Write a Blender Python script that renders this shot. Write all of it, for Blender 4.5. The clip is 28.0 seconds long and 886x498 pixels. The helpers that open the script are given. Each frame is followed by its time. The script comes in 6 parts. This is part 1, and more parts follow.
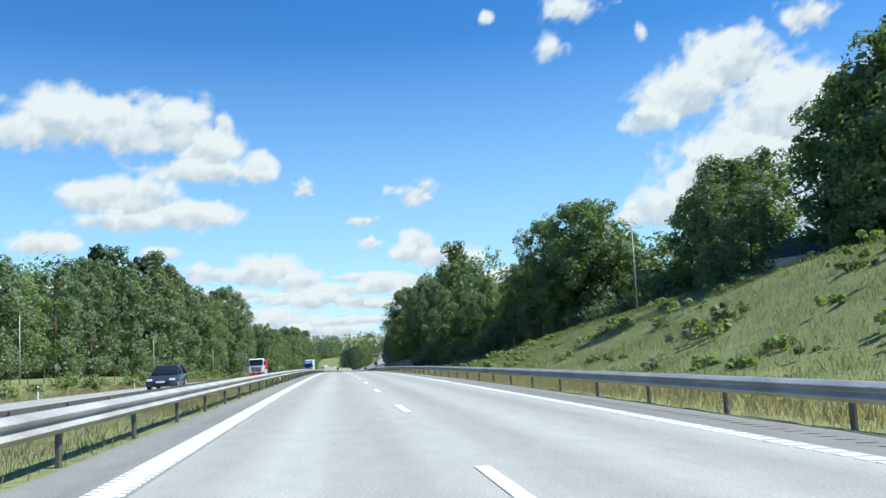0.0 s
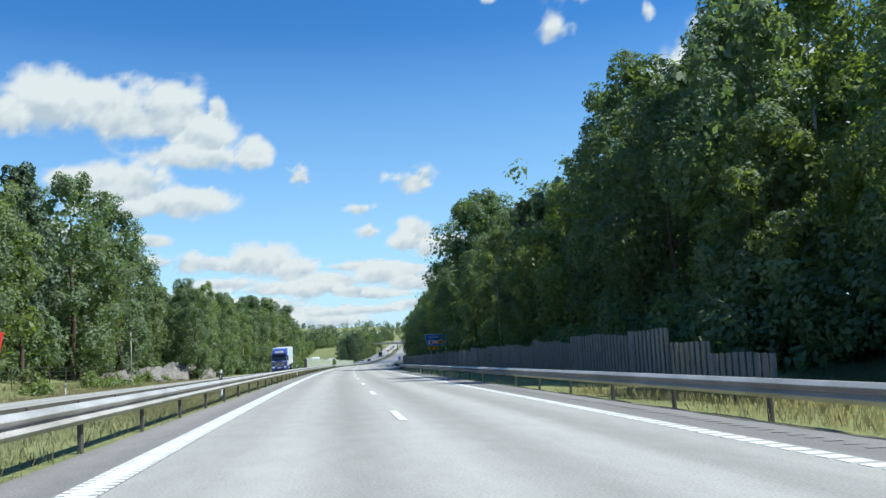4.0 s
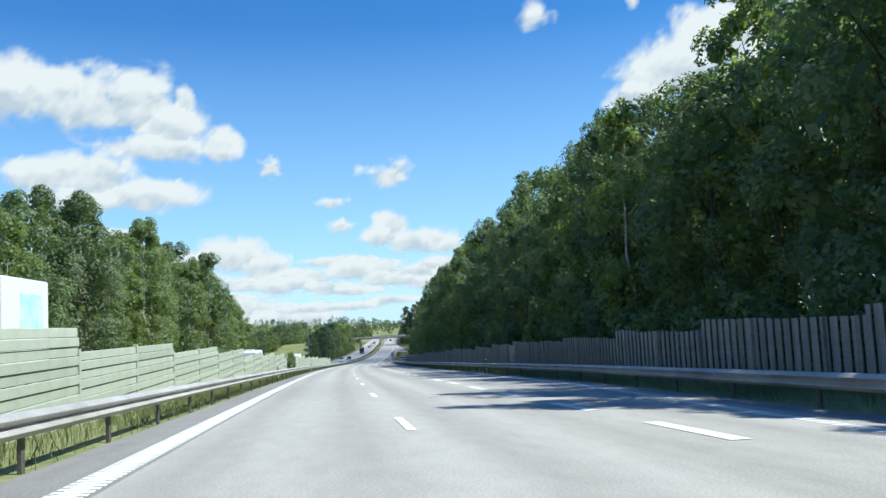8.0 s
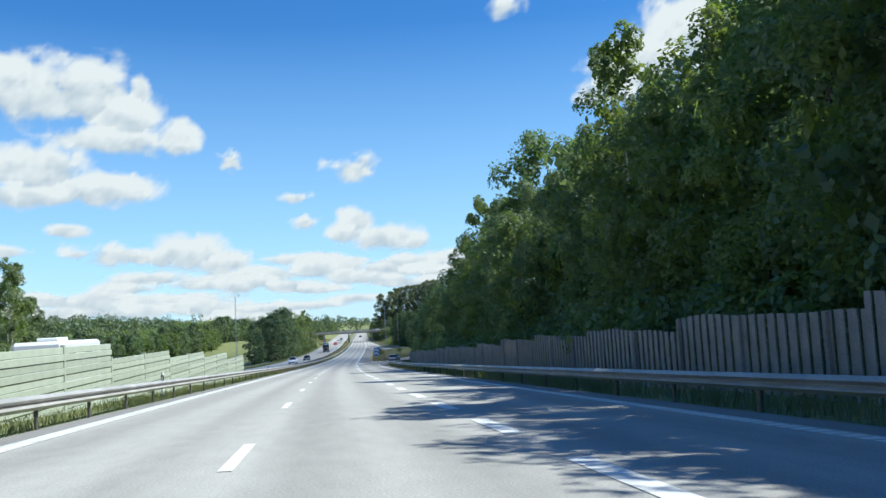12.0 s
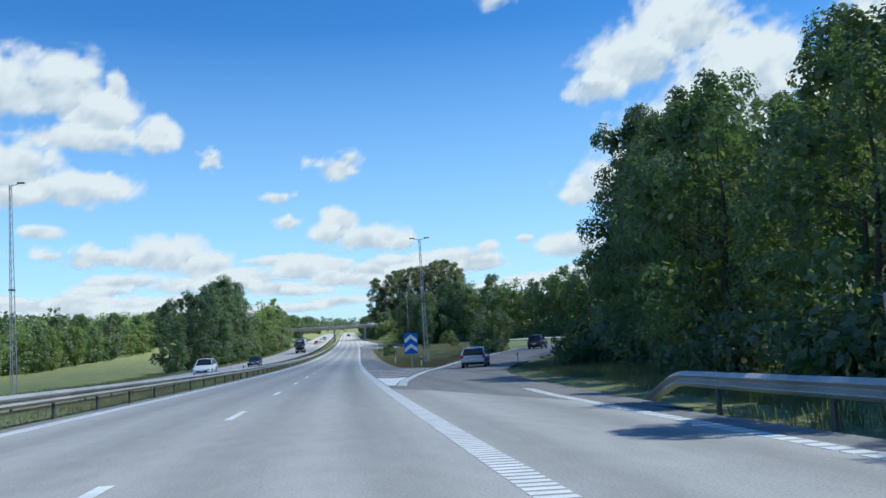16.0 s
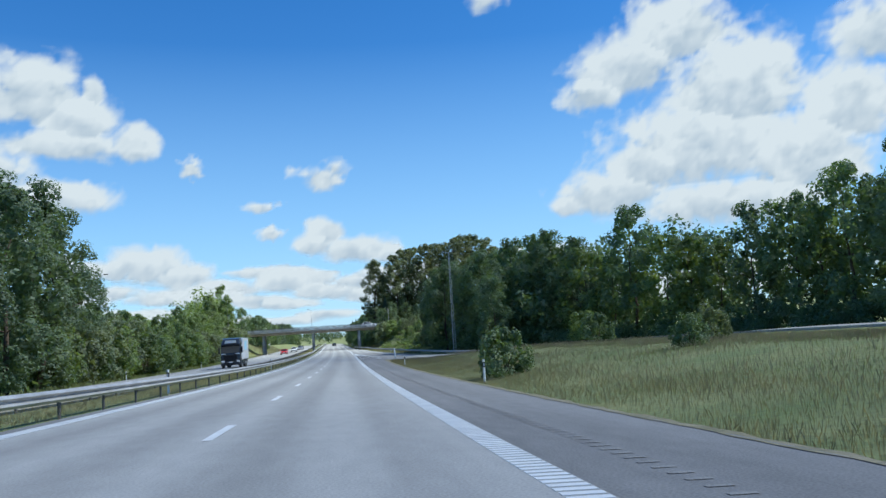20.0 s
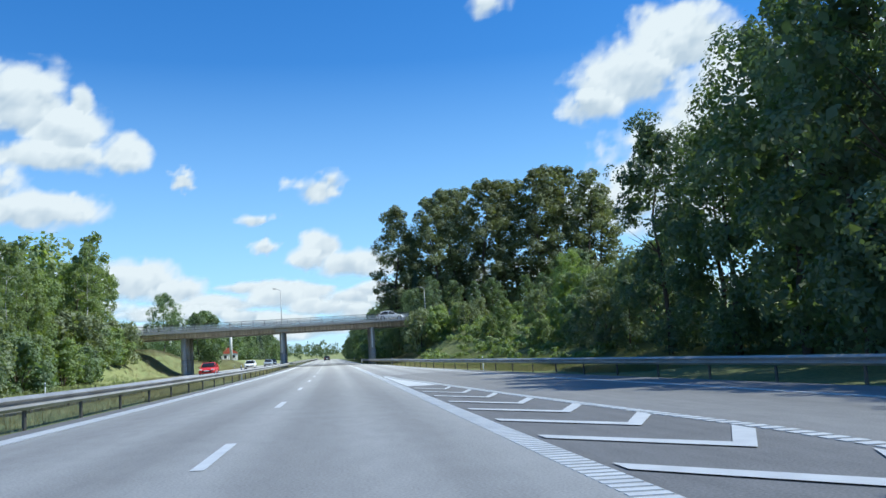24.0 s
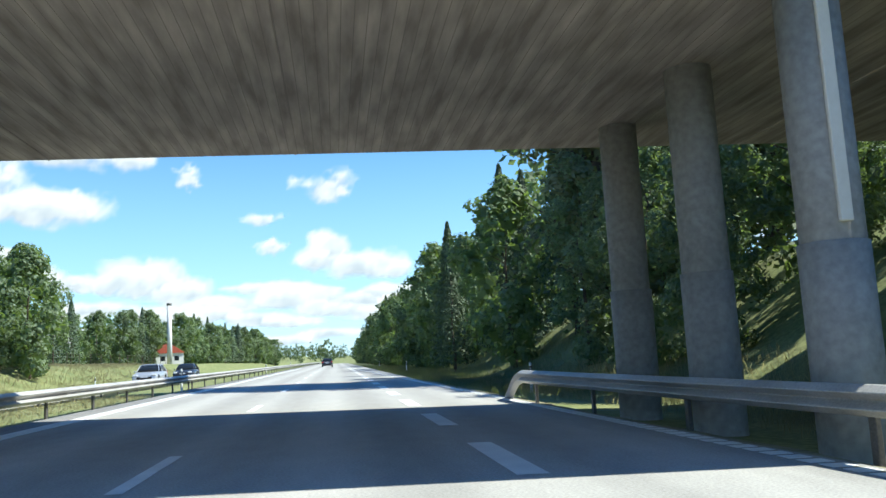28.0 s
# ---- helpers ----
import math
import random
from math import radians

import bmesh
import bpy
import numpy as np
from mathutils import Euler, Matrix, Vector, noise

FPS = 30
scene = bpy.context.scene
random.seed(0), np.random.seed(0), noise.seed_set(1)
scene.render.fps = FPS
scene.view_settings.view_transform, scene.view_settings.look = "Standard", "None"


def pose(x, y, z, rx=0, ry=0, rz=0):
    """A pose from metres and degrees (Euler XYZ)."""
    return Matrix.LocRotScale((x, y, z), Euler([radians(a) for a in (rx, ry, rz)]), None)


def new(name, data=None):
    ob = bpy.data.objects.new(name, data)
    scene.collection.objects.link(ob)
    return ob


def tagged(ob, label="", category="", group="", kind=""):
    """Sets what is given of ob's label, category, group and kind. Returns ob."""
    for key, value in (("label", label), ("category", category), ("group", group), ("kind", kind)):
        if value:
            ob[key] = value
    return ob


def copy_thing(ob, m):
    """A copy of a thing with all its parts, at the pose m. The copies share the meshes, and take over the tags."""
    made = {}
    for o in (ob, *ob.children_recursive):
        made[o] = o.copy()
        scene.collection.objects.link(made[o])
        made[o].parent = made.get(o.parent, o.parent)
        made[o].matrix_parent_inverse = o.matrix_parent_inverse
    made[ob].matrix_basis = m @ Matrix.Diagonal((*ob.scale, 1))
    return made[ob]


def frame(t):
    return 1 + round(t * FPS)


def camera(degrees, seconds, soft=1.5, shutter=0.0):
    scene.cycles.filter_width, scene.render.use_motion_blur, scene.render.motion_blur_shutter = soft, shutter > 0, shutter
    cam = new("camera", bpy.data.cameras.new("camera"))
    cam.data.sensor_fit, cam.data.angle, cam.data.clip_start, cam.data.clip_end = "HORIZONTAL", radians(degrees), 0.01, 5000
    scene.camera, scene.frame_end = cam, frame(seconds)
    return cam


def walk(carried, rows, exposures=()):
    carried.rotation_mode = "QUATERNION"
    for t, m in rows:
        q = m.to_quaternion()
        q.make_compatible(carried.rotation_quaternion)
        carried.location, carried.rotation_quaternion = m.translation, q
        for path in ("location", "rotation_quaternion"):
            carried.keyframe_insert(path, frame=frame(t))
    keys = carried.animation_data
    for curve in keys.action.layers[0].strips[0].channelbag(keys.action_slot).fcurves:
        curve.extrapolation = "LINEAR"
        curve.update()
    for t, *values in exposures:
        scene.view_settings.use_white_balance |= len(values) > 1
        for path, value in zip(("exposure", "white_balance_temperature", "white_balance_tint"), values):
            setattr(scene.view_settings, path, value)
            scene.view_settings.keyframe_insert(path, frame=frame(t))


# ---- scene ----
cam = camera(55.5, 28.0, soft=1.5, shutter=0.0)

# ---------------------------------------------------------------- the road's line
# u: metres to the right of the line between the two lanes, s: metres along it, h: metres above it
KNOT = np.arange(0, 1001, 50.0)
TURN = np.radians([0, .06, .14, -.18, -.91, -1.69, -2.37, -3.4, -4.04, -4.68, -5.43, -6.19, -6.7, -7.03, -7.11, -6.95, -6.56, -6.18, -6.18, -6.18, -6.18])
GRADE = np.array([-2.27, -2.76, -3.24, -3.59, -3.76, -3.77, -3.82, -3.98, -4.04, -3.95, -3.63, -3.05, -2.29, -1.45, -.61, .13, .43, .6, .6, .6, .6]) / 100
SS = np.arange(-400, 4801, 5.0)
glide = np.ones(9) / 9
PSI = np.convolve(np.pad(np.interp(SS, KNOT, TURN), 4, mode="edge"), glide, "valid")
SLOPE = np.convolve(np.pad(np.interp(SS, np.append(KNOT, [1100, 1300]), np.append(GRADE, [.006, .0])), 4, mode="edge"), glide, "valid")
SLOPE[SS < 0] = GRADE[0]
mid = lambda a: (a[:-1] + a[1:]) / 2
RX = np.concatenate([[0], np.cumsum(-np.sin(mid(PSI)) * 5)])
RY = np.concatenate([[0], np.cumsum(np.cos(mid(PSI)) * 5)])
RZ = np.concatenate([[0], np.cumsum(mid(SLOPE) * 5)])
i0 = int(np.argmin(abs(SS)))
RX, RY, RZ = RX - RX[i0], RY - RY[i0], RZ - RZ[i0]
BANK = 0.025


def W(s, u, h):
    """World places (n, 3) of points on the road's own grid."""
    s, u, h = np.broadcast_arrays(np.asarray(s, float), np.asarray(u, float), np.asarray(h, float))
    a = np.interp(s, SS, PSI)
    return np.stack([np.interp(s, SS, RX) + u * np.cos(a), np.interp(s, SS, RY) + u * np.sin(a), np.interp(s, SS, RZ) + h], -1)


def crown(u):
    """The crossfall of both carriageways."""
    u = np.asarray(u, float)
    return np.where(u > -7, -BANK * u, BANK * 7 + BANK * (u + 7) * 1.0)


def at(s, u, h=0.0, turn=0.0):
    """The pose of a thing that stands at (s, u), facing along the road."""
    x, y, z = W(s, u, h)
    return pose(x, y, z, 0, 0, math.degrees(np.interp(s, SS, PSI)) + turn)


# ---------------------------------------------------------------- the camera's way
GONE = [-0.000106673, 0.00441889, -0.0402953, 30.8048, 0]
DRIFT_T = np.array([0, 3, 4, 8, 9, 10, 11, 12, 13.5, 15, 17, 19, 20, 23, 24, 25, 26, 28])
DRIFT_U = np.array([-1.42, -1.37, -1.15, -1.24, -.77, .06, .66, 1.12, 1.73, 2.16, 2.36, 2.2, 2.07, 1.65, 1.55, 1.58, 1.71, 2.0])
TT = np.linspace(-1, 29, 601)
DRIFT = np.convolve(np.pad(np.interp(TT, DRIFT_T, DRIFT_U), 10, mode="edge"), np.ones(21) / 21, "valid")
LEAN_T, LEAN = [0, 4, 10, 12, 15, 20, 25, 28], [3.0, 3.0, 3.0, 3.2, 3.5, 3.6, 3.7, 3.2]


PACE_T = [0, 1, 2, 3, 4, 7, 8, 9, 10, 11, 12, 15, 16, 17, 18, 19, 20, 23, 24, 25, 26, 27, 28]
PACE = [.35, .17, -.3, .1, -.2, .6, 0, .2, .2, -.12, .35, -.05, -.45, -.2, -.23, -.13, -.45, -.75, -.4, -.75, -.3, -.35, .6]


def eye(t):
    s, u = float(np.polyval(GONE, t) + np.interp(t, [0, 3.5, 8], [.9, .9, 0]) + np.interp(t, PACE_T, PACE)), float(np.interp(t, TT, DRIFT))
    du = (np.interp(t + .05, TT, DRIFT) - np.interp(t - .05, TT, DRIFT)) / (np.polyval(GONE, t + .05) - np.polyval(GONE, t - .05))
    yaw = math.degrees(np.interp(s, SS, PSI) - du) - 7.48
    pitch = math.degrees(np.interp(s, SS, SLOPE)) + 7.12
    x, y, z = W(s, u, 1.118 - BANK * u)
    lean = float(np.interp(t, LEAN_T, LEAN))
    turn = Matrix.Rotation(radians(yaw), 4, "Z") @ Matrix.Rotation(radians(pitch), 4, "X") @ Matrix.Rotation(radians(lean), 4, "Y") @ Matrix.Rotation(radians(90), 4, "X")
    return Matrix.Translation((x, y, z)) @ turn


walk(cam, [(t / 2, eye(t / 2)) for t in range(57)], [(0, .52, 5950, 1), (1, .38, 5950, 1), (4, .40, 5950, 1), (8, .52, 5950, 1), (12.5, .46, 5950, 1), (14.5, .32, 5700, 1), (17, .46, 5720, 1), (20, .32, 5700, 1), (23, .50, 5700, 1), (24.5, .50, 5780, 1), (26, .44, 5850, 1), (27, .5, 5950, 1), (28, .85, 6050, 0)])

# ---------------------------------------------------------------- light
SUN_AWAY = Vector((-.77, .17, -1.0)).normalized()          # the way the sunlight goes: across the road from its right
world = bpy.data.worlds.new("sky")
scene.world = world
world.use_nodes = True
wn = world.node_tree.nodes
sky = wn.new("ShaderNodeTexSky")
sky.sky_type, sky.sun_disc = "NISHITA", False
sky.sun_elevation = math.asin(-SUN_AWAY.z)
sky.sun_rotation = math.atan2(-SUN_AWAY.x, -SUN_AWAY.y)
sky.air_density, sky.dust_density, sky.ozone_density = 1.0, 0.0, 3.0
wl = world.node_tree.links
deep, pale, blend, high = wn.new("ShaderNodeHueSaturation"), wn.new("ShaderNodeRGB"), wn.new("ShaderNodeMix"), wn.new("ShaderNodeMapRange")
wco, wxyz = wn.new("ShaderNodeTexCoord"), wn.new("ShaderNodeSeparateXYZ")
deep.inputs["Saturation"].default_value, deep.inputs["Value"].default_value = 1.32, 1.12
deep.inputs["Hue"].default_value = .508
pale.outputs[0].default_value = (3.6, 5.6, 8.0, 1)
blend.data_type = "RGBA"
high.inputs[1].default_value, high.inputs[2].default_value, high.inputs[3].default_value, high.inputs[4].default_value = .0, .34, .75, .0
wl.new(wco.outputs["Generated"], wxyz.inputs[0])
wl.new(wxyz.outputs["Z"], high.inputs[0])
wl.new(high.outputs[0], blend.inputs["Factor"])
wl.new(sky.outputs[0], deep.inputs["Color"])
wl.new(deep.outputs[0], blend.inputs[6])
wl.new(pale.outputs[0], blend.inputs[7])
wl.new(blend.outputs[2], wn["Background"].inputs[0])
wn["Background"].inputs[1].default_value = 0.10
sun = new("sun", bpy.data.lights.new("sun", "SUN"))
sun.data.energy, sun.data.angle, sun.data.color = 5.0, radians(0.53), (1.0, .94, .85)
sun.rotation_euler = SUN_AWAY.to_track_quat("-Z", "Y").to_euler()


# ---------------------------------------------------------------- materials
def material(name, colour, rough=.8, metal=0.0, vary=.25, scale=3.0, fine=40.0, bump=.2, second=None, patch=.5, per=0.0, spec=.3, stretch=None):
    """A surface with two scales of variation (stains, grain) and relief. per: how much pieces differ."""
    m = bpy.data.materials.new(name)
    m.use_nodes = True
    n, l = m.node_tree.nodes, m.node_tree.links
    b = n["Principled BSDF"]
    b.inputs["Roughness"].default_value, b.inputs["Metallic"].default_value = rough, metal
    b.inputs["Specular IOR Level"].default_value = spec
    co = n.new("ShaderNodeTexCoord")
    big, small = n.new("ShaderNodeTexNoise"), n.new("ShaderNodeTexNoise")
    for tex, sc, de in ((big, scale, 4), (small, fine, 3)):
        tex.inputs["Scale"].default_value, tex.inputs["Detail"].default_value = sc, de
        l.new(co.outputs["Object"], tex.inputs["Vector"])
    if stretch:
        mp = n.new("ShaderNodeMapping")
        mp.inputs["Scale"].default_value = stretch
        l.new(co.outputs["Object"], mp.inputs["Vector"])
        l.new(mp.outputs[0], big.inputs["Vector"]), l.new(mp.outputs[0], small.inputs["Vector"])
    ramp = n.new("ShaderNodeValToRGB")
    c2 = second or tuple(c * (1 - vary) for c in colour)
    ramp.color_ramp.elements[0].position, ramp.color_ramp.elements[1].position = .5 - patch / 2, .5 + patch / 2
    ramp.color_ramp.elements[0].color, ramp.color_ramp.elements[1].color = (*c2, 1), (*colour, 1)
    l.new(big.outputs[0], ramp.inputs[0])
    mix = n.new("ShaderNodeMix")
    mix.data_type, mix.blend_type = "RGBA", "OVERLAY"
    mix.inputs["Factor"].default_value = min(1, vary * 1.6)
    l.new(ramp.outputs[0], mix.inputs[6])
    l.new(small.outputs[0], mix.inputs[7])
    last = mix.outputs[2]
    if per:
        info, hsv, mr = n.new("ShaderNodeObjectInfo"), n.new("ShaderNodeHueSaturation"), n.new("ShaderNodeMapRange")
        mr.inputs[3].default_value, mr.inputs[4].default_value = 1 - per, 1 + per
        l.new(info.outputs["Random"], mr.inputs[0])
        l.new(mr.outputs[0], hsv.inputs["Value"])
        l.new(last, hsv.inputs["Color"])
        last = hsv.outputs[0]
    l.new(last, b.inputs["Base Color"])
    if bump:
        bp = n.new("ShaderNodeBump")
        bp.inputs["Strength"].default_value, bp.inputs["Distance"].default_value = bump, .02
        l.new(small.outputs[0], bp.inputs["Height"])
        l.new(bp.outputs[0], b.inputs["Normal"])
    return m


def road_material(name, colour, streak=.14, grain=.30, track=.05, rough=.95, spec=.1):
    """Asphalt in the road's own grid (across, along): stone grain, lengthwise streaks, patches and a worn line in each lane."""
    m = bpy.data.materials.new(name)
    m.use_nodes = True
    n, l = m.node_tree.nodes, m.node_tree.links
    b = n["Principled BSDF"]
    b.inputs["Roughness"].default_value, b.inputs["Specular IOR Level"].default_value = rough, spec
    att = n.new("ShaderNodeAttribute")
    att.attribute_name = "lane"
    value = None
    for scale, sc, de, lo, hi in (((1.1, .010, 1), 1.0, 4, 1 - streak, 1 + streak), ((.30, .07, 1), 1.0, 5, 1 - streak * .7, 1 + streak * .7), ((1, .35, 1), 3.2, 4, 1 - grain * .35, 1 + grain * .35), ((1, 1, 1), 34.0, 2, 1 - grain, 1 + grain)):
        mp, tex, mr = n.new("ShaderNodeMapping"), n.new("ShaderNodeTexNoise"), n.new("ShaderNodeMapRange")
        mp.inputs["Scale"].default_value = scale
        tex.inputs["Scale"].default_value, tex.inputs["Detail"].default_value = sc, de
        mr.inputs[1].default_value, mr.inputs[2].default_value, mr.inputs[3].default_value, mr.inputs[4].default_value = .25, .75, lo, hi
        l.new(att.outputs["Vector"], mp.inputs["Vector"]), l.new(mp.outputs[0], tex.inputs["Vector"]), l.new(tex.outputs[0], mr.inputs[0])
        if value is None:
            value = mr.outputs[0]
        else:
            mul = n.new("ShaderNodeMath")
            mul.operation = "MULTIPLY"
            l.new(value, mul.inputs[0]), l.new(mr.outputs[0], mul.inputs[1])
            value = mul.outputs[0]
    xyz, turn, cos, amp, mul = n.new("ShaderNodeSeparateXYZ"), n.new("ShaderNodeMath"), n.new("ShaderNodeMath"), n.new("ShaderNodeMath"), n.new("ShaderNodeMath")
    turn.operation, cos.operation, amp.operation, mul.operation = "MULTIPLY", "COSINE", "MULTIPLY_ADD", "MULTIPLY"
    turn.inputs[1].default_value, amp.inputs[1].default_value, amp.inputs[2].default_value = 2 * math.pi / 1.85, track, 1.0
    l.new(att.outputs["Vector"], xyz.inputs[0]), l.new(xyz.outputs["X"], turn.inputs[0]), l.new(turn.outputs[0], cos.inputs[0]), l.new(cos.outputs[0], amp.inputs[0])
    l.new(value, mul.inputs[0]), l.new(amp.outputs[0], mul.inputs[1])
    hsv = n.new("ShaderNodeHueSaturation")
    hsv.inputs["Color"].default_value = (*colour, 1)
    l.new(mul.outputs[0], hsv.inputs["Value"])
    l.new(hsv.outputs[0], b.inputs["Base Color"])
    bp = n.new("ShaderNodeBump")
    bp.inputs["Strength"].default_value, bp.inputs["Distance"].default_value = .25, .01
    l.new(tex.outputs[0], bp.inputs["Height"]), l.new(bp.outputs[0], b.inputs["Normal"])
    return m


def board_material(name, colour, second):
    """Concrete with the marks of the boards that it was cast on: narrow strips along the road's grid, stained at two scales."""
    m = bpy.data.materials.new(name)
    m.use_nodes = True
    n, l = m.node_tree.nodes, m.node_tree.links
    b = n["Principled BSDF"]
    b.inputs["Roughness"].default_value, b.inputs["Specular IOR Level"].default_value = .9, .2
    att, xyz = n.new("ShaderNodeAttribute"), n.new("ShaderNodeSeparateXYZ")
    att.attribute_name = "lane"
    l.new(att.outputs["Vector"], xyz.inputs[0])
    wide, whole, tone, joint, gap = (n.new("ShaderNodeMath") for _ in range(5))
    wide.operation, whole.operation, joint.operation, gap.operation = "MULTIPLY", "FLOOR", "FRACT", "GREATER_THAN"
    wide.inputs[1].default_value, gap.inputs[1].default_value = 1 / .17, .06
    l.new(xyz.outputs["X"], wide.inputs[0]), l.new(wide.outputs[0], whole.inputs[0]), l.new(wide.outputs[0], joint.inputs[0]), l.new(joint.outputs[0], gap.inputs[0])
    rnd, stain, mp, grain = n.new("ShaderNodeTexWhiteNoise"), n.new("ShaderNodeTexNoise"), n.new("ShaderNodeMapping"), n.new("ShaderNodeTexNoise")
    rnd.noise_dimensions = "1D"
    l.new(whole.outputs[0], rnd.inputs["W"])
    mp.inputs["Scale"].default_value = (2.2, .3, 1)
    stain.inputs["Scale"].default_value, stain.inputs["Detail"].default_value = 1.6, 6
    grain.inputs["Scale"].default_value, grain.inputs["Detail"].default_value = 9, 4
    l.new(att.outputs["Vector"], mp.inputs[0]), l.new(mp.outputs[0], stain.inputs["Vector"]), l.new(att.outputs["Vector"], grain.inputs["Vector"])
    tone.operation = "MULTIPLY_ADD"
    tone.inputs[1].default_value = .16
    half = n.new("ShaderNodeMath")
    half.operation = "MULTIPLY_ADD"
    half.inputs[1].default_value, half.inputs[2].default_value = 2.5, -.9
    l.new(stain.outputs[0], half.inputs[0]), l.new(rnd.outputs["Value"], tone.inputs[0]), l.new(half.outputs[0], tone.inputs[2])
    mix, cut = n.new("ShaderNodeMix"), n.new("ShaderNodeMix")
    mix.data_type = cut.data_type = "RGBA"
    mix.inputs[6].default_value, mix.inputs[7].default_value = (*second, 1), (*colour, 1)
    cut.inputs[6].default_value = (second[0] * .95, second[1] * .95, second[2] * .95, 1)
    l.new(tone.outputs[0], mix.inputs["Factor"]), l.new(gap.outputs[0], cut.inputs["Factor"]), l.new(mix.outputs[2], cut.inputs[7])
    l.new(cut.outputs[2], b.inputs["Base Color"])
    bp = n.new("ShaderNodeBump")
    bp.inputs["Strength"].default_value, bp.inputs["Distance"].default_value = .3, .02
    l.new(grain.outputs[0], bp.inputs["Height"]), l.new(bp.outputs[0], b.inputs["Normal"])
    return m


def leaf_material(name, colour, second, glow=.35, per=.18, sheen=.075, upright=False):
    """Thin leaves: they reflect and let light through; each leaf and each tree differs a little."""
    m = bpy.data.materials.new(name)
    m.use_nodes = True
    n, l = m.node_tree.nodes, m.node_tree.links
    n.remove(n["Principled BSDF"])
    out = n["Material Output"]
    dif, tra, mix, gl, mix2 = n.new("ShaderNodeBsdfDiffuse"), n.new("ShaderNodeBsdfTranslucent"), n.new("ShaderNodeMixShader"), n.new("ShaderNodeBsdfGlossy"), n.new("ShaderNodeMixShader")
    geo, ramp, info, mr, hsv = n.new("ShaderNodeNewGeometry"), n.new("ShaderNodeValToRGB"), n.new("ShaderNodeObjectInfo"), n.new("ShaderNodeMapRange"), n.new("ShaderNodeHueSaturation")
    ramp.color_ramp.elements[0].color, ramp.color_ramp.elements[1].color = (*second, 1), (*colour, 1)
    l.new(geo.outputs["Random Per Island"], ramp.inputs[0])
    mr.inputs[3].default_value, mr.inputs[4].default_value = 1 - per, 1 + per
    l.new(info.outputs["Random"], mr.inputs[0])
    l.new(mr.outputs[0], hsv.inputs["Value"])
    l.new(ramp.outputs[0], hsv.inputs["Color"])
    l.new(hsv.outputs[0], dif.inputs[0])
    thru = n.new("ShaderNodeMix")
    thru.data_type, thru.blend_type = "RGBA", "MULTIPLY"
    thru.inputs["Factor"].default_value = 1.0
    thru.inputs[7].default_value = (1.35, 1.3, .6, 1)
    l.new(hsv.outputs[0], thru.inputs[6])
    l.new(thru.outputs[2], tra.inputs[0])
    gl.inputs["Roughness"].default_value = .75
    if upright:
        # grass takes the light of the sward it stands in
        sward = n.new("ShaderNodeCombineXYZ")
        sward.inputs[2].default_value = 1.0
        l.new(sward.outputs[0], dif.inputs["Normal"])
    mix.inputs[0].default_value, mix2.inputs[0].default_value = glow, sheen
    l.new(dif.outputs[0], mix.inputs[1]), l.new(tra.outputs[0], mix.inputs[2])
    l.new(mix.outputs[0], mix2.inputs[1]), l.new(gl.outputs[0], mix2.inputs[2])
    l.new(mix2.outputs[0], out.inputs[0])
    return m


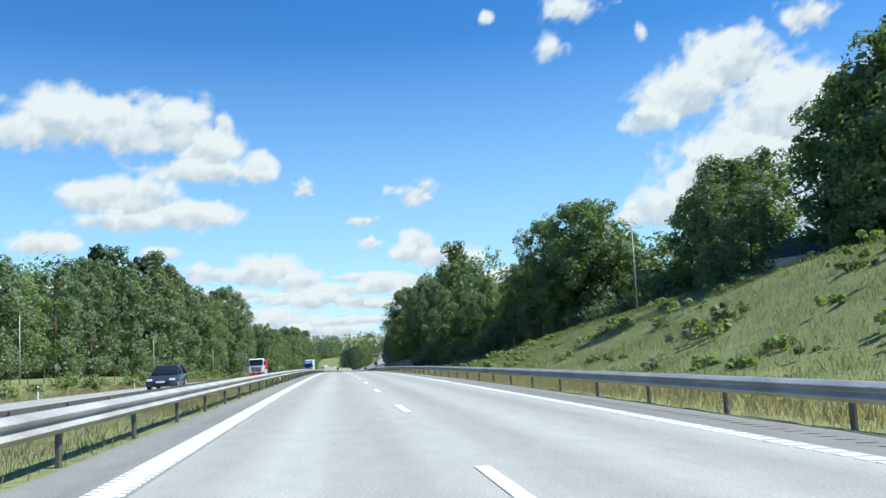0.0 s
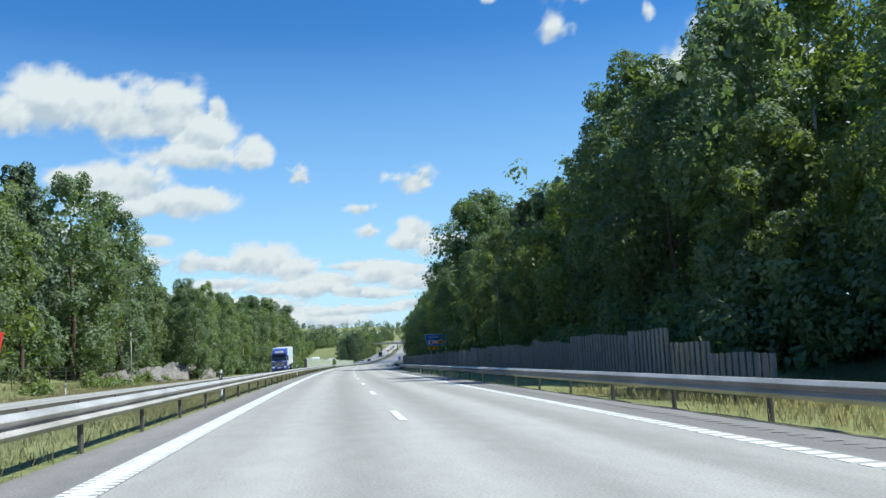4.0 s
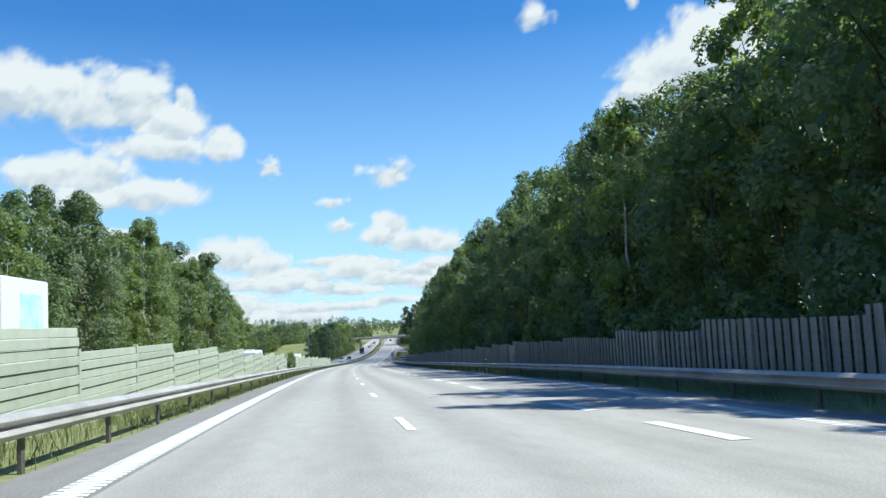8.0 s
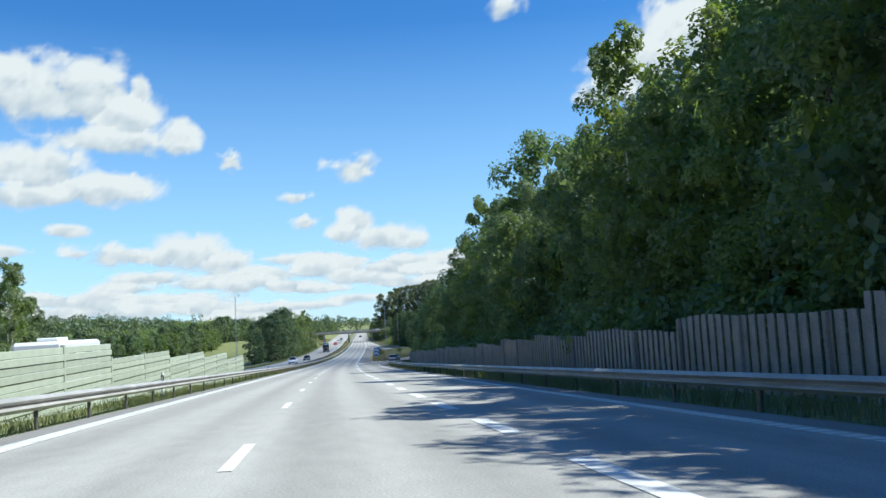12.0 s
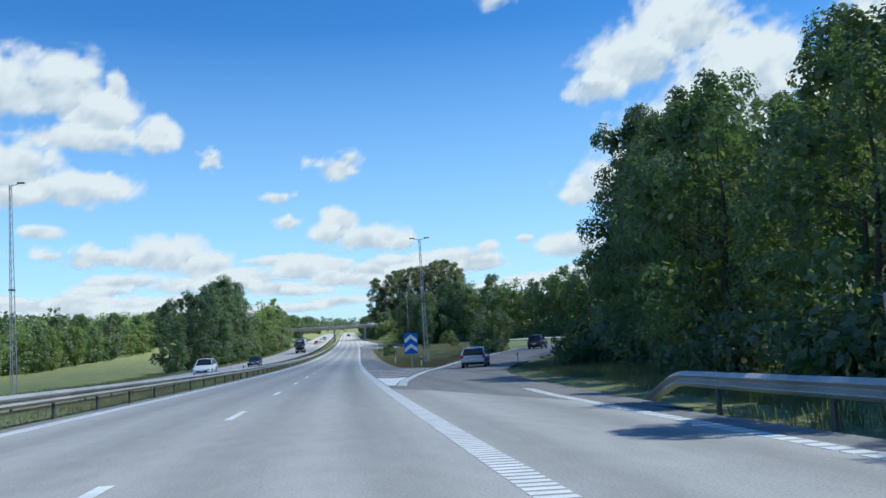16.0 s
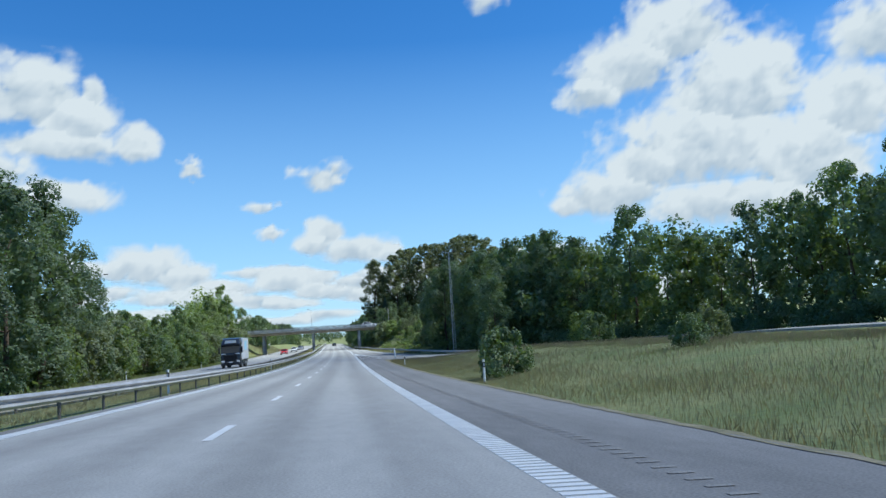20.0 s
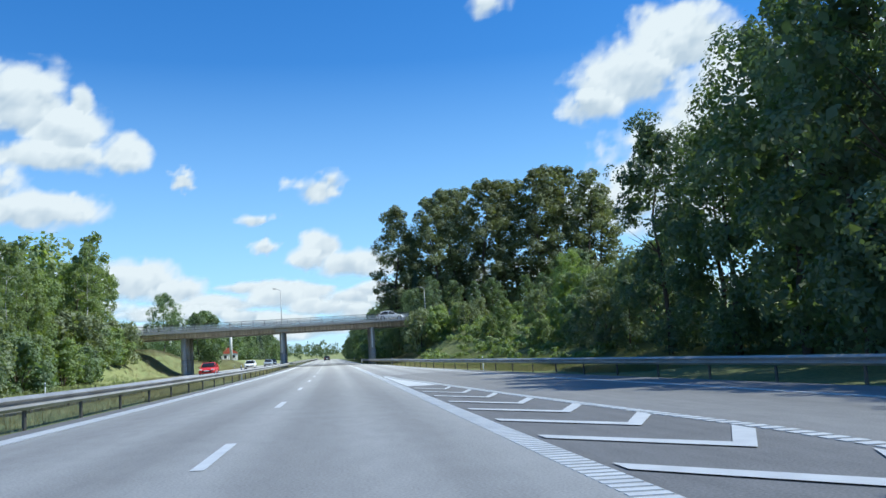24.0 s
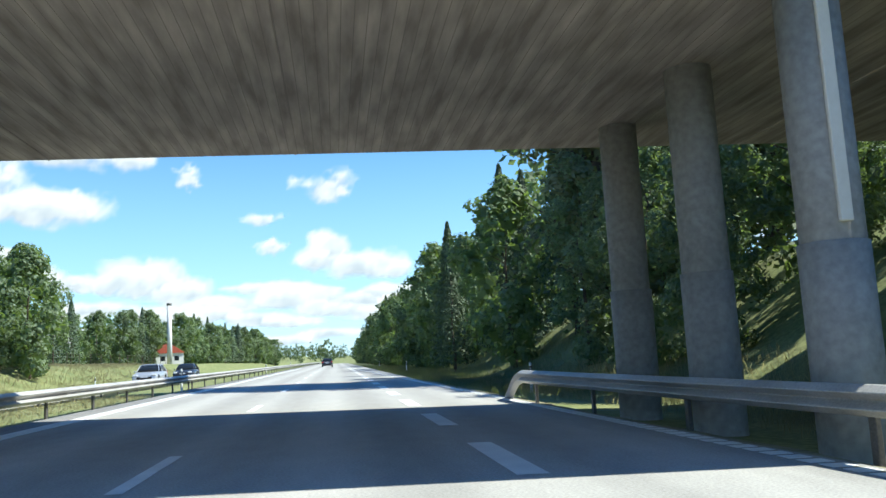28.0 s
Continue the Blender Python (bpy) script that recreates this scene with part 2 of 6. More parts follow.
M = {
    "asphalt": road_material("sunbleached_asphalt", (.365, .355, .33), .10, .20, .10),
    "shoulder": road_material("dark_shoulder_asphalt", (.235, .228, .217), .16, .25, .0),
    "exit_asphalt": road_material("dark_exit_asphalt", (.23, .222, .208), .16, .3, .03),
    "slip_asphalt": road_material("slip_lane_asphalt", (.29, .28, .262), .14, .22, .05),
    "paint": material("white_road_paint", (.78, .78, .75), .7, vary=.12, scale=2, fine=50, bump=.1, second=(.62, .62, .6)),
    "grass": material("verge_ground", (.25, .25, .105), .95, vary=.5, scale=.35, fine=7, bump=.6, second=(.13, .165, .055)),
    "blade": leaf_material("grass_blades", (.26, .31, .09), (.17, .22, .06), .22, upright=True),
    "straw": leaf_material("dry_grass_blades", (.42, .37, .19), (.28, .27, .11), .22, upright=True),
    "steel": material("galvanised_steel", (.54, .53, .51), .55, metal=.2, vary=.25, scale=.9, fine=30, bump=.05, second=(.33, .32, .30)),
    "dark_steel": material("weathered_steel", (.16, .15, .14), .6, metal=.4, vary=.3, scale=3, fine=40, bump=.1),
    "green_plank": material("pale_green_barrier_plank", (.42, .46, .38), .85, vary=.2, scale=1.2, fine=25, bump=.3, second=(.33, .37, .30), per=.1),
    "grey_board": material("weathered_grey_board", (.38, .345, .32), .88, vary=.3, scale=2.0, fine=30, bump=.35, second=(.27, .25, .23), per=.15),
    "soffit": board_material("board_marked_soffit", (.56, .475, .40), (.25, .21, .178)),
    "column": material("column_concrete", (.40, .39, .37), .9, vary=.25, scale=.6, fine=9, bump=.12, second=(.29, .28, .265)),
    "bark": material("bark", (.12, .09, .065), .95, vary=.4, scale=2, fine=12, bump=.6),
    "birch": material("birch_bark", (.62, .60, .56), .85, vary=.3, scale=1.5, fine=9, bump=.3, second=(.25, .23, .21)),
    "leaf": leaf_material("broad_leaves", (0.154, 0.223, 0.085), (0.106, 0.165, 0.0616), .52),
    "leaf_light": leaf_material("light_leaves", (0.212, 0.276, 0.0743), (0.138, 0.207, 0.0553), .58),
    "leaf_dark": leaf_material("dark_leaves", (0.149, 0.212, 0.101), (0.112, 0.17, 0.0796), .52),
    "needle": leaf_material("needles", (0.0708, 0.118, 0.0472), (0.0448, 0.0826, 0.033), .25),
    "glass": material("dark_car_glass", (.02, .024, .028), .08, vary=.05, scale=1, fine=5, bump=0, spec=.6),
    "tyre": material("tyre_rubber", (.025, .025, .025), .85, vary=.2, scale=6, fine=60, bump=.1),
    "white_paint": material("white_enamel", (.78, .79, .79), .3, vary=.05, scale=1, fine=10, bump=0, spec=.5),
    "silver_paint": material("silver_enamel", (.52, .54, .56), .28, metal=.5, vary=.05, scale=1, fine=10, bump=0, spec=.5),
    "dark_paint": material("dark_blue_grey_enamel", (.035, .042, .055), .25, vary=.05, scale=1, fine=10, bump=0, spec=.6),
    "red_paint": material("red_enamel", (.55, .035, .03), .3, vary=.06, scale=1, fine=10, bump=0, spec=.5),
    "blue_paint": material("blue_enamel", (.03, .07, .35), .3, vary=.06, scale=1, fine=10, bump=0, spec=.5),
    "sign_pale": material("pale_blue_picture_sheet", (.33, .66, .80), .5, vary=.3, scale=.8, fine=3, bump=0, second=(.70, .82, .86)),
    "sign_blue": material("blue_sign_sheet", (.02, .15, .50), .5, vary=.06, scale=1, fine=8, bump=0),
    "sign_white": material("white_sign_sheet", (.78, .79, .80), .5, vary=.05, scale=1, fine=8, bump=0),
    "sign_yellow": material("yellow_sign_sheet", (.75, .45, .03), .5, vary=.05, scale=1, fine=8, bump=0),
    "black": material("black_plastic", (.02, .02, .022), .6, vary=.2, scale=3, fine=20, bump=.05),
    "red_lamp": material("red_lamp_glass", (.5, .02, .02), .2, vary=.05, scale=1, fine=5, bump=0, spec=.6),
    "lamp_glass": material("headlamp_glass", (.7, .72, .74), .12, vary=.05, scale=1, fine=5, bump=0, spec=.6),
    "soil": material("dry_soil_edge", (.30, .26, .17), .95, vary=.5, scale=1.6, fine=12, bump=.6, second=(.16, .15, .08)),
    "rock": material("grey_rock", (.26, .24, .22), .92, vary=.4, scale=.5, fine=5, bump=.8, second=(.14, .13, .12)),
    "brick_red": material("red_roof", (.42, .10, .06), .85, vary=.25, scale=2, fine=15, bump=.3),
    "plaster": material("white_plaster", (.72, .70, .66), .9, vary=.1, scale=1, fine=15, bump=.1),
    "leaf_silver": leaf_material("silvery_leaves", (.22, .26, .12), (.14, .18, .075), .5),
    "leaf_poplar": leaf_material("poplar_leaves", (0.18, 0.205, 0.082), (0.107, 0.135, 0.0492), .45),
    "far": leaf_material("far_leaves", (.12, .17, .065), (.08, .125, .05), .4),
}


# ---------------------------------------------------------------- makers
def link(name, V, F, mat, parent=None, label="", smooth=False, fast=True):
    """One mesh object from places V (n, 3) and quads or triangles F (m, 4 or 3)."""
    V = np.asarray(V, dtype=np.float32)
    F = np.asarray(F, dtype=np.int32)
    me = bpy.data.meshes.new(name)
    k = F.shape[1]
    me.vertices.add(len(V)), me.vertices.foreach_set("co", V.ravel())
    me.loops.add(F.size), me.loops.foreach_set("vertex_index", F.ravel())
    me.polygons.add(len(F)), me.polygons.foreach_set("loop_start", np.arange(0, F.size, k, dtype=np.int32))
    me.polygons.foreach_set("use_smooth", np.full(len(F), smooth, dtype=bool))
    me.update(calc_edges=True)
    me.materials.append(mat)
    ob = new(name, me)
    if mat.name.endswith(("asphalt", "soffit")):
        # the road's own grid, for its grain
        s = np.interp(V[:, 1], RY, SS)
        for _ in range(5):
            a = np.interp(s, SS, PSI)
            dx, dy = V[:, 0] - np.interp(s, SS, RX), V[:, 1] - np.interp(s, SS, RY)
            s = s - dx * np.sin(a) + dy * np.cos(a)
        grid = np.stack([dx * np.cos(a) + dy * np.sin(a), s, 0 * s], 1)
        me.attributes.new("lane", "FLOAT_VECTOR", "POINT").data.foreach_set("vector", grid.astype(np.float32).ravel())
    if parent:
        ob.parent = parent
    if label:
        ob["label"] = label
    return ob


def part(name, bm, mat, parent=None, label="", smooth=False):
    """One bmesh as one object under a thing or part."""
    me = bpy.data.meshes.new(name)
    bm.to_mesh(me)
    bm.free()
    if smooth:
        me.polygons.foreach_set("use_smooth", np.ones(len(me.polygons), dtype=bool))
    me.materials.append(mat)
    ob = new(name, me)
    if parent:
        ob.parent = parent
    if label:
        ob["label"] = label
    return ob


def again(ob, parent, m, label=""):
    """Another piece on the same mesh."""
    o = new(ob.name.split(".")[0], ob.data)
    o.parent, o.matrix_local = parent, m
    if label:
        o["label"] = label
    return o


def thing(name, label, category, group="", kind="", m=None):
    e = new(name)
    if m is not None:
        e.matrix_world = m
    return tagged(e, label, category, group, kind)


def box(bm, x0, x1, y0, y1, z0, z1, bevel=0.0):
    got = bmesh.ops.create_cube(bm, size=1)
    for v in got["verts"]:
        v.co = Vector(((x0 + x1) / 2 + v.co.x * (x1 - x0), (y0 + y1) / 2 + v.co.y * (y1 - y0), (z0 + z1) / 2 + v.co.z * (z1 - z0)))
    if bevel:
        es = {e for v in got["verts"] for e in v.link_edges}
        bmesh.ops.bevel(bm, geom=list(es), offset=bevel, segments=1, affect="EDGES")
    return bm


def tube(bm, a, b, r0, r1, n=10, caps=True):
    a, b = Vector(a), Vector(b)
    d = b - a
    m = Matrix.Translation((a + b) / 2) @ d.to_track_quat("Z", "Y").to_matrix().to_4x4()
    bmesh.ops.create_cone(bm, cap_ends=caps, segments=n, radius1=r0, radius2=r1, depth=d.length, matrix=m)
    return bm


def sweep(prof, s0, s1, step, closed=True):
    """Places and quads of a section prof [(u, h)] carried along the road from s0 to s1. u and h may be functions of s."""
    s = np.linspace(s0, s1, max(2, int(round((s1 - s0) / step)) + 1))
    k = len(prof)
    V = np.zeros((len(s), k, 3))
    for j, (u, h) in enumerate(prof):
        uu = u(s) if callable(u) else np.full_like(s, u)
        hh = h(s, uu) if callable(h) else np.full_like(s, h)
        V[:, j] = W(s, uu, hh)
    n = k if closed else k - 1
    i = np.arange(len(s) - 1)[:, None]
    j = np.arange(n)[None, :]
    a, b = i * k + j, i * k + (j + 1) % k
    F = np.stack([a, b, b + k, a + k], -1).reshape(-1, 4)
    V = V.reshape(-1, 3)
    if closed and k == 4:
        e = (len(s) - 1) * k
        F = np.vstack([F, [[3, 2, 1, 0]], [[e, e + 1, e + 2, e + 3]]])
    return V, F


def lay(h):
    """A height that follows the crossfall."""
    return lambda s, u: crown(u) + h


def slab(name, ua, ub, s0, s1, top, deep, mat, step=5.0, **tags):
    V, F = sweep([(ua, lay(top)), (ub, lay(top)), (ub, lay(-deep)), (ua, lay(-deep))], s0, s1, step)
    return tagged(link(name, V, F[:, ::-1], mat), **tags)


# ---------------------------------------------------------------- ground
RNG = np.random.default_rng(7)


def table(s, rows):
    """Interpolates rows (s, value)."""
    return np.interp(s, [r[0] for r in rows], [r[1] for r in rows])


def step_up(x):
    x = np.clip(x, 0, 1)
    return x * x * (3 - 2 * x)


def ramp_h(s):
    """Height of the slip roads over the motorway."""
    return table(s, [(500, -.25), (560, -.3), (600, .1), (640, .7), (690, .9), (706, .55), (720, .0), (728, -.3), (735, -.42), (752, -.5)])


def ground_h(s, u):
    """The ground's height over the road at (s, u)."""
    s, u = np.asarray(s, float), np.asarray(u, float)
    toe = table(s, [(-400, 9.5), (90, 9.5), (150, 12), (480, 13), (520, 11), (560, 10), (720, 14), (780, 15), (825, 13), (850, 12.3), (863, 10), (905, 9.8), (1000, 13), (1300, 30)])
    rise = table(s, [(-400, 7.6), (20, 7.6), (60, 6.0), (100, 4.4), (140, 2.0), (180, 2.4), (460, 2.0), (510, 0.3), (720, 0.0), (790, 2.2), (845, 5.0), (905, 5.4), (960, 6.0), (1200, 2.0)])
    wide = table(s, [(-400, 21), (100, 21), (150, 14), (500, 14), (720, 20), (820, 14), (850, 13), (863, 11.5), (905, 11.5), (960, 13), (1300, 20)])
    right = -.28 - .15 * step_up((u - 6.5) / 2) + rise * step_up((u - toe) / wide) + np.clip(u - toe - wide, 0, 60) * table(s, [(-400, .05), (100, .10), (480, .10), (520, .0), (800, .0), (860, .02), (1000, .03)])
    mid_right = -.43 + (ramp_h(s) + .36) * step_up((u - 8) / 9)
    right = np.where((s > 545) & (s < 790), right + (mid_right - right) * step_up((s - 545) / 15) * step_up((790 - s) / 40), right)
    ltoe = table(s, [(-400, -22), (600, -22), (700, -21.5), (1200, -21)])
    lrise = table(s, [(-400, 1.8), (230, 1.6), (300, .5), (430, -1.0), (520, -3.0), (640, -2.0), (740, -.5), (830, 1.5), (850, 4.5), (900, 4.5), (925, 2.6), (1300, 2.0)])
    lwide = table(s, [(-400, 11), (400, 11), (520, 30), (700, 20), (850, 8), (1000, 9)])
    left = -.35 + lrise * step_up((ltoe - u) / lwide)
    h = np.where(u > 0, right, left)
    h = np.where((u > -8.8) & (u < 0), -.12 + crown(u), h)
    h = np.where((u <= -8.8) & (u > -20.5), crown(u) - .3, h)
    h = h + 12 * step_up((-u - 130) / 260) * step_up((s + 200) / 500)
    far = np.clip((abs(u) - 90) / 500, 0, 1) + np.clip((s - 1250) / 900, 0, 1)
    roll = np.array([noise.fractal(Vector((a * .004, b * .004, 0)), 1.0, 2.0, 4) for a, b in zip(np.ravel(s), np.ravel(u))]).reshape(np.shape(s))
    h = h + np.minimum(far, 1.2) * (9 + 16 * roll)
    rough = np.array([noise.noise(Vector((a * .35, b * .35, 3))) for a, b in zip(np.ravel(s), np.ravel(u))]).reshape(np.shape(s))
    return h + .13 * rough * ((u > 9) | (u < -22))


def base_z(s):
    return np.interp(s, SS, RZ)


us = np.unique(np.concatenate([-np.geomspace(60, 3000, 14), np.arange(-60, -22, 3.0), np.arange(-22, -8, 2.0), [-8.8, -8.2, -5.2, -4.0, 0, 5], np.arange(6, 30, 1.5), np.arange(30, 60, 3.0), np.geomspace(60, 3000, 14)]))
gs = np.unique(np.concatenate([np.arange(-300, -20, 20.0), np.arange(-20, 1000, 4.0), np.arange(1000, 1400, 20.0), np.geomspace(1400, 4700, 16)]))
GS, GU = np.meshgrid(gs, us, indexing="ij")
GV = W(GS, GU, ground_h(GS, GU)).reshape(-1, 3)
gi = (np.arange(len(gs) - 1)[:, None] * len(us) + np.arange(len(us) - 1)[None, :]).ravel()
ground = tagged(link("ground", GV, np.stack([gi, gi + 1, gi + len(us) + 1, gi + len(us)], -1), M["grass"], smooth=True), "grassy motorway verges, banks and fields", "ground", kind="structure")


def stand(s, u):
    """Ground height at one place, for things that stand there."""
    return float(ground_h(np.array([s]), np.array([u]))[0])

# ---------------------------------------------------------------- carriageways
def right_edge(s):
    return table(s, [(-400, 5.25), (225, 5.25), (275, 8.3), (515, 8.3), (525, 6.4), (540, 6.9), (700, 6.9), (728, 7.2), (734, 9.0), (742, 14.0), (752, 15.2), (775, 13.2), (794, 11.5), (820, 9.4), (849, 8.4), (860, 7.4), (870, 6.85), (880, 6.6), (905, 6.2), (4000, 6.2)])


road = thing("road", "two-lane motorway carriageway of sunbleached asphalt", "road", kind="structure")
V, F = sweep([(lambda s: table(s, [(-40, -3.24), (260, -3.3), (360, -3.4), (460, -3.72), (740, -3.74), (840, -3.4)]), lay(0)), (lambda s: np.minimum(right_edge(s), table(s, [(-400, 3.95), (228, 3.95), (272, 7.6), (515, 7.6), (524, 4.1), (794, 4.1), (802, 12.5), (4000, 12.5)])), lay(0)),
              (lambda s: np.minimum(right_edge(s), table(s, [(-400, 3.95), (228, 3.95), (272, 7.6), (515, 7.6), (524, 4.1), (794, 4.1), (802, 12.5), (4000, 12.5)])), lay(-.4)), (lambda s: table(s, [(-40, -3.24), (260, -3.3), (360, -3.4), (460, -3.72), (740, -3.74), (840, -3.4)]), lay(-.4))], -300, 1600, 4)
link("lane_surface", V, F[:, ::-1], M["asphalt"], road)
V, F = sweep([(right_edge, lay(-.006)), (right_edge, lay(-.42)), (0.5, lay(-.42)), (0.5, lay(-.006))], -300, 1600, 4)
link("paved_shoulder", V, F, M["shoulder"], road, "dark asphalt shoulder")
V, F = sweep([(-3.0, lay(-.006)), (-3.0, lay(-.42)), (-4.55, lay(-.42)), (-4.55, lay(-.006))], -300, 1600, 4)
link("median_shoulder", V, F, M["shoulder"], road, "dark asphalt strip beside the median")
opposite = thing("opposite_road", "opposite motorway carriageway of pale asphalt", "road", kind="structure")
V, F = sweep([(-8.9, lay(0)), (-8.9, lay(-.5)), (-20.3, lay(-.5)), (-20.3, lay(0))], -300, 1600, 5)
link("lane_surface", V, F, M["asphalt"], opposite)


def verge_edge(line, s0, s1, wide, label):
    """Broken edge of bare soil and grit between asphalt and grass."""
    rough = lambda s: .5 * np.sin(s * 2.3) + .35 * np.sin(s * 5.1 + 1) + .3 * np.sin(s * .7)
    low = lambda s, u: np.maximum(ground_h(s, u), -.6) + .03
    V, F = sweep([(lambda s: line(s) - .12 + .05 * rough(s * 1.7), lay(.004)), (lambda s: line(s) + wide * .5 + .10 * rough(s), lay(-.03)), (lambda s: line(s) + wide + .26 * rough(s * .8 + 4), low)], s0, s1, .6, closed=False)
    tagged(link("soil_edge", V, F[:, ::-1], M["soil"]), label, "soil", kind="structure")


def stripe(name, rects, label, height=.008, mat="paint"):
    """Painted pieces: rects of (s0, s1, u0, u1), u0 and u1 at s0 and, shifted by du, at s1."""
    V, F = [], []
    for s0, s1, a, b, *du in rects:
        d = du[0] if du else 0.0
        n = max(1, int(abs(s1 - s0) / 8))
        for i in range(n):
            p, q = s0 + (s1 - s0) * i / n, s0 + (s1 - s0) * (i + 1) / n
            dp, dq = d * i / n, d * (i + 1) / n
            S = np.array([p, p, q, q])
            U = np.array([a + dp, b + dp, b + dq, a + dq])
            k = len(V) * 4
            V.append(W(S, U, crown(U) + height))
            F.append([k, k + 1, k + 2, k + 3])
    return tagged(link(name, np.concatenate(V), F, M[mat]), label, "road marking", kind="structure")


def ribs(line, s0, s1, wide, pitch=.36, on=.24, top_h=.006, height=None):
    """Raised blocks of an edge line. line: u as a function of s."""
    s = np.arange(s0, s1, pitch)
    c = line(s)
    U = np.stack([c - wide / 2, c + wide / 2, c + wide / 2, c - wide / 2], 1)
    S = np.stack([s, s, s + on, s + on], 1)
    ground = height(S.ravel(), U.ravel()).reshape(S.shape) if height else crown(U)
    top = W(S, U, ground + top_h).reshape(-1, 3)
    low = W(S, U, ground - .002).reshape(-1, 3)
    n = len(s)
    k = np.arange(n)[:, None] * 4
    V = np.concatenate([top, low])
    T = k + np.array([[0, 1, 2, 3]])
    sides = [np.stack([k[:, 0] + j, 4 * n + k[:, 0] + j, 4 * n + k[:, 0] + (j + 1) % 4, k[:, 0] + (j + 1) % 4], 1) for j in range(4)]
    return V, np.concatenate([T] + sides)


def edge_line(name, line, s0, s1, wide, label, base=False, pitch=.36, on=.24):
    V, F = ribs(line, s0, s1, wide, pitch, on)
    ob = tagged(link(name, V, F, M["paint"]), label, "road marking", kind="structure")
    if base:
        V, F = sweep([(lambda s: line(s) - wide / 2 * .55, lay(.003)), (lambda s: line(s) + wide / 2 * .55, lay(.003))], s0, s1, 3, closed=False)
        link("base_stripe", V, F, M["paint"], ob)
    return ob


edge_line("edge_line", lambda s: table(s, [(-40, -3.5), (100, -3.47), (260, -3.56), (360, -3.62), (460, -3.93), (740, -3.95), (840, -3.6), (1000, -3.6)]), -40, 1000, .38, "ribbed white edge line beside the median", True, .2, .14)
exit_line = lambda s: table(s, [(-60, 3.75), (232, 3.75), (275, 7.35), (500, 7.35), (515, 7.75), (529, 8.75), (541, 10.2), (549, 11.9), (564, 16.5), (590, 24.5), (612, 31)])
edge_line("edge_line", exit_line, -40, 612, .28, "ribbed white line along the shoulder and exit lane")
edge_line("edge_line", lambda s: table(s, [(455, 3.8), (500, 3.9), (838, 3.9)]), 455, 838, .36, "broad ribbed white line beside the slow lane", False, .22, .14)
merge_line = lambda s: table(s, [(752, 7.3), (765, 6.2), (778, 5.3), (782, 4.9), (786, 4.6), (792, 4.35), (805, 3.95)])
edge_line("edge_line", merge_line, 745, 792, .30, "ribbed white line of the merging lane")
join_line = lambda s: table(s, [(740, 14.5), (752, 12.3), (766, 11.6), (786, 10.1), (802, 9.5), (815, 8.65), (833, 8.0), (848, 7.7), (871, 6.6), (885, 6.3), (930, 5.2), (1000, 3.78)])
edge_line("edge_line", join_line, 752, 1000, .26, "ribbed white line beside the merging lane")
first = float(np.polyval(GONE, 0)) + 6.9
stripe("lane_dashes", [(first + 12 * k, first + 12 * k + 3, -.08, .08) for k in range(-4, 110)], "white dashed line between the lanes")
stripe("exit_dashes", [(s, s + 3, 3.56, 3.86) for s in np.arange(243.5, 455, 6.0)], "broad white dashes along the exit lane")
stripe("merge_dashes", [(s, s + 3.1, 3.62, 3.94) for s in np.arange(840.9, 1000, 6.0)], "broad white dashes along the merging lane")
crack = np.random.default_rng(3)
cs = np.arange(300, 366, 1.5)
cu = 1.72 + np.cumsum(crack.normal(0, .03, len(cs))) * .6
V = np.concatenate([W(cs, cu - .02, crown(cu) + .004), W(cs, cu + .02 + crack.uniform(-.015, .02, len(cs)), crown(cu) + .004)])
ci = np.arange(len(cs) - 1)
link("sealed_crack", V, np.stack([ci, ci + len(cs), ci + len(cs) + 1, ci + 1], 1), M["slip_asphalt"], road, "dark sealed crack along the lane")
stripe("opposite_lines", [(-60, 1000, -9.75, -9.55), (-60, 1000, -17.35, -17.15)] + [(s, s + 3, -13.5, -13.34) for s in np.arange(-48, 1000, 12.0)], "white lines of the opposite carriageway")


# ---------------------------------------------------------------- guard rails
def guard_rail(s0, s1, line, side, label, height=.72, mat="steel", gap=4.0, end=0.0):
    """A W-beam on posts; side: +1 when it faces the traffic to its right. line: u as a function of s."""
    rail = thing("guard_rail", label, "guard rail")
    prof = [(-.005, .0), (.02, -.005), (.115, -.066), (.118, -.078), (.004, -.145), (.0, -.155), (.004, -.165), (.115, -.226), (.118, -.238), (.01, -.31), (-.012, -.31), (-.014, 0)]
    sec = [((lambda s, a=a: line(s) + side * a), (lambda s, u, b=b: crown(line(s)) + height + b)) for a, b in prof]
    V, F = sweep(sec, s0, s1, 4)
    link("beam", V, F if side > 0 else F[:, ::-1], M[mat], rail)
    bm = bmesh.new()
    box(bm, -.03, .03, -.06, .06, -.55, height - .02, .008)
    first_post = None
    for s in np.arange(s0 + .6, s1, gap):
        u = float(line(np.array(s))) - side * .09
        m = at(s, u, float(crown(u)))
        if first_post is None:
            first_post = part("post", bm, M["dark_steel"], rail)
            first_post.matrix_local = m
        else:
            again(first_post, rail, m)
    if end:
        drop = lambda s: height + .05 - (height + .28) * step_up((s - s1) / end)
        sec = [((lambda s, a=a: line(s) + side * a), (lambda s, u, b=b: crown(line(s)) + drop(s) - .05 + b)) for a, b in prof]
        V, F = sweep(sec, s1, s1 + end, .4)
        link("end_terminal", V, F if side > 0 else F[:, ::-1], M[mat], rail, "beam end turned down into the ground")
    return rail


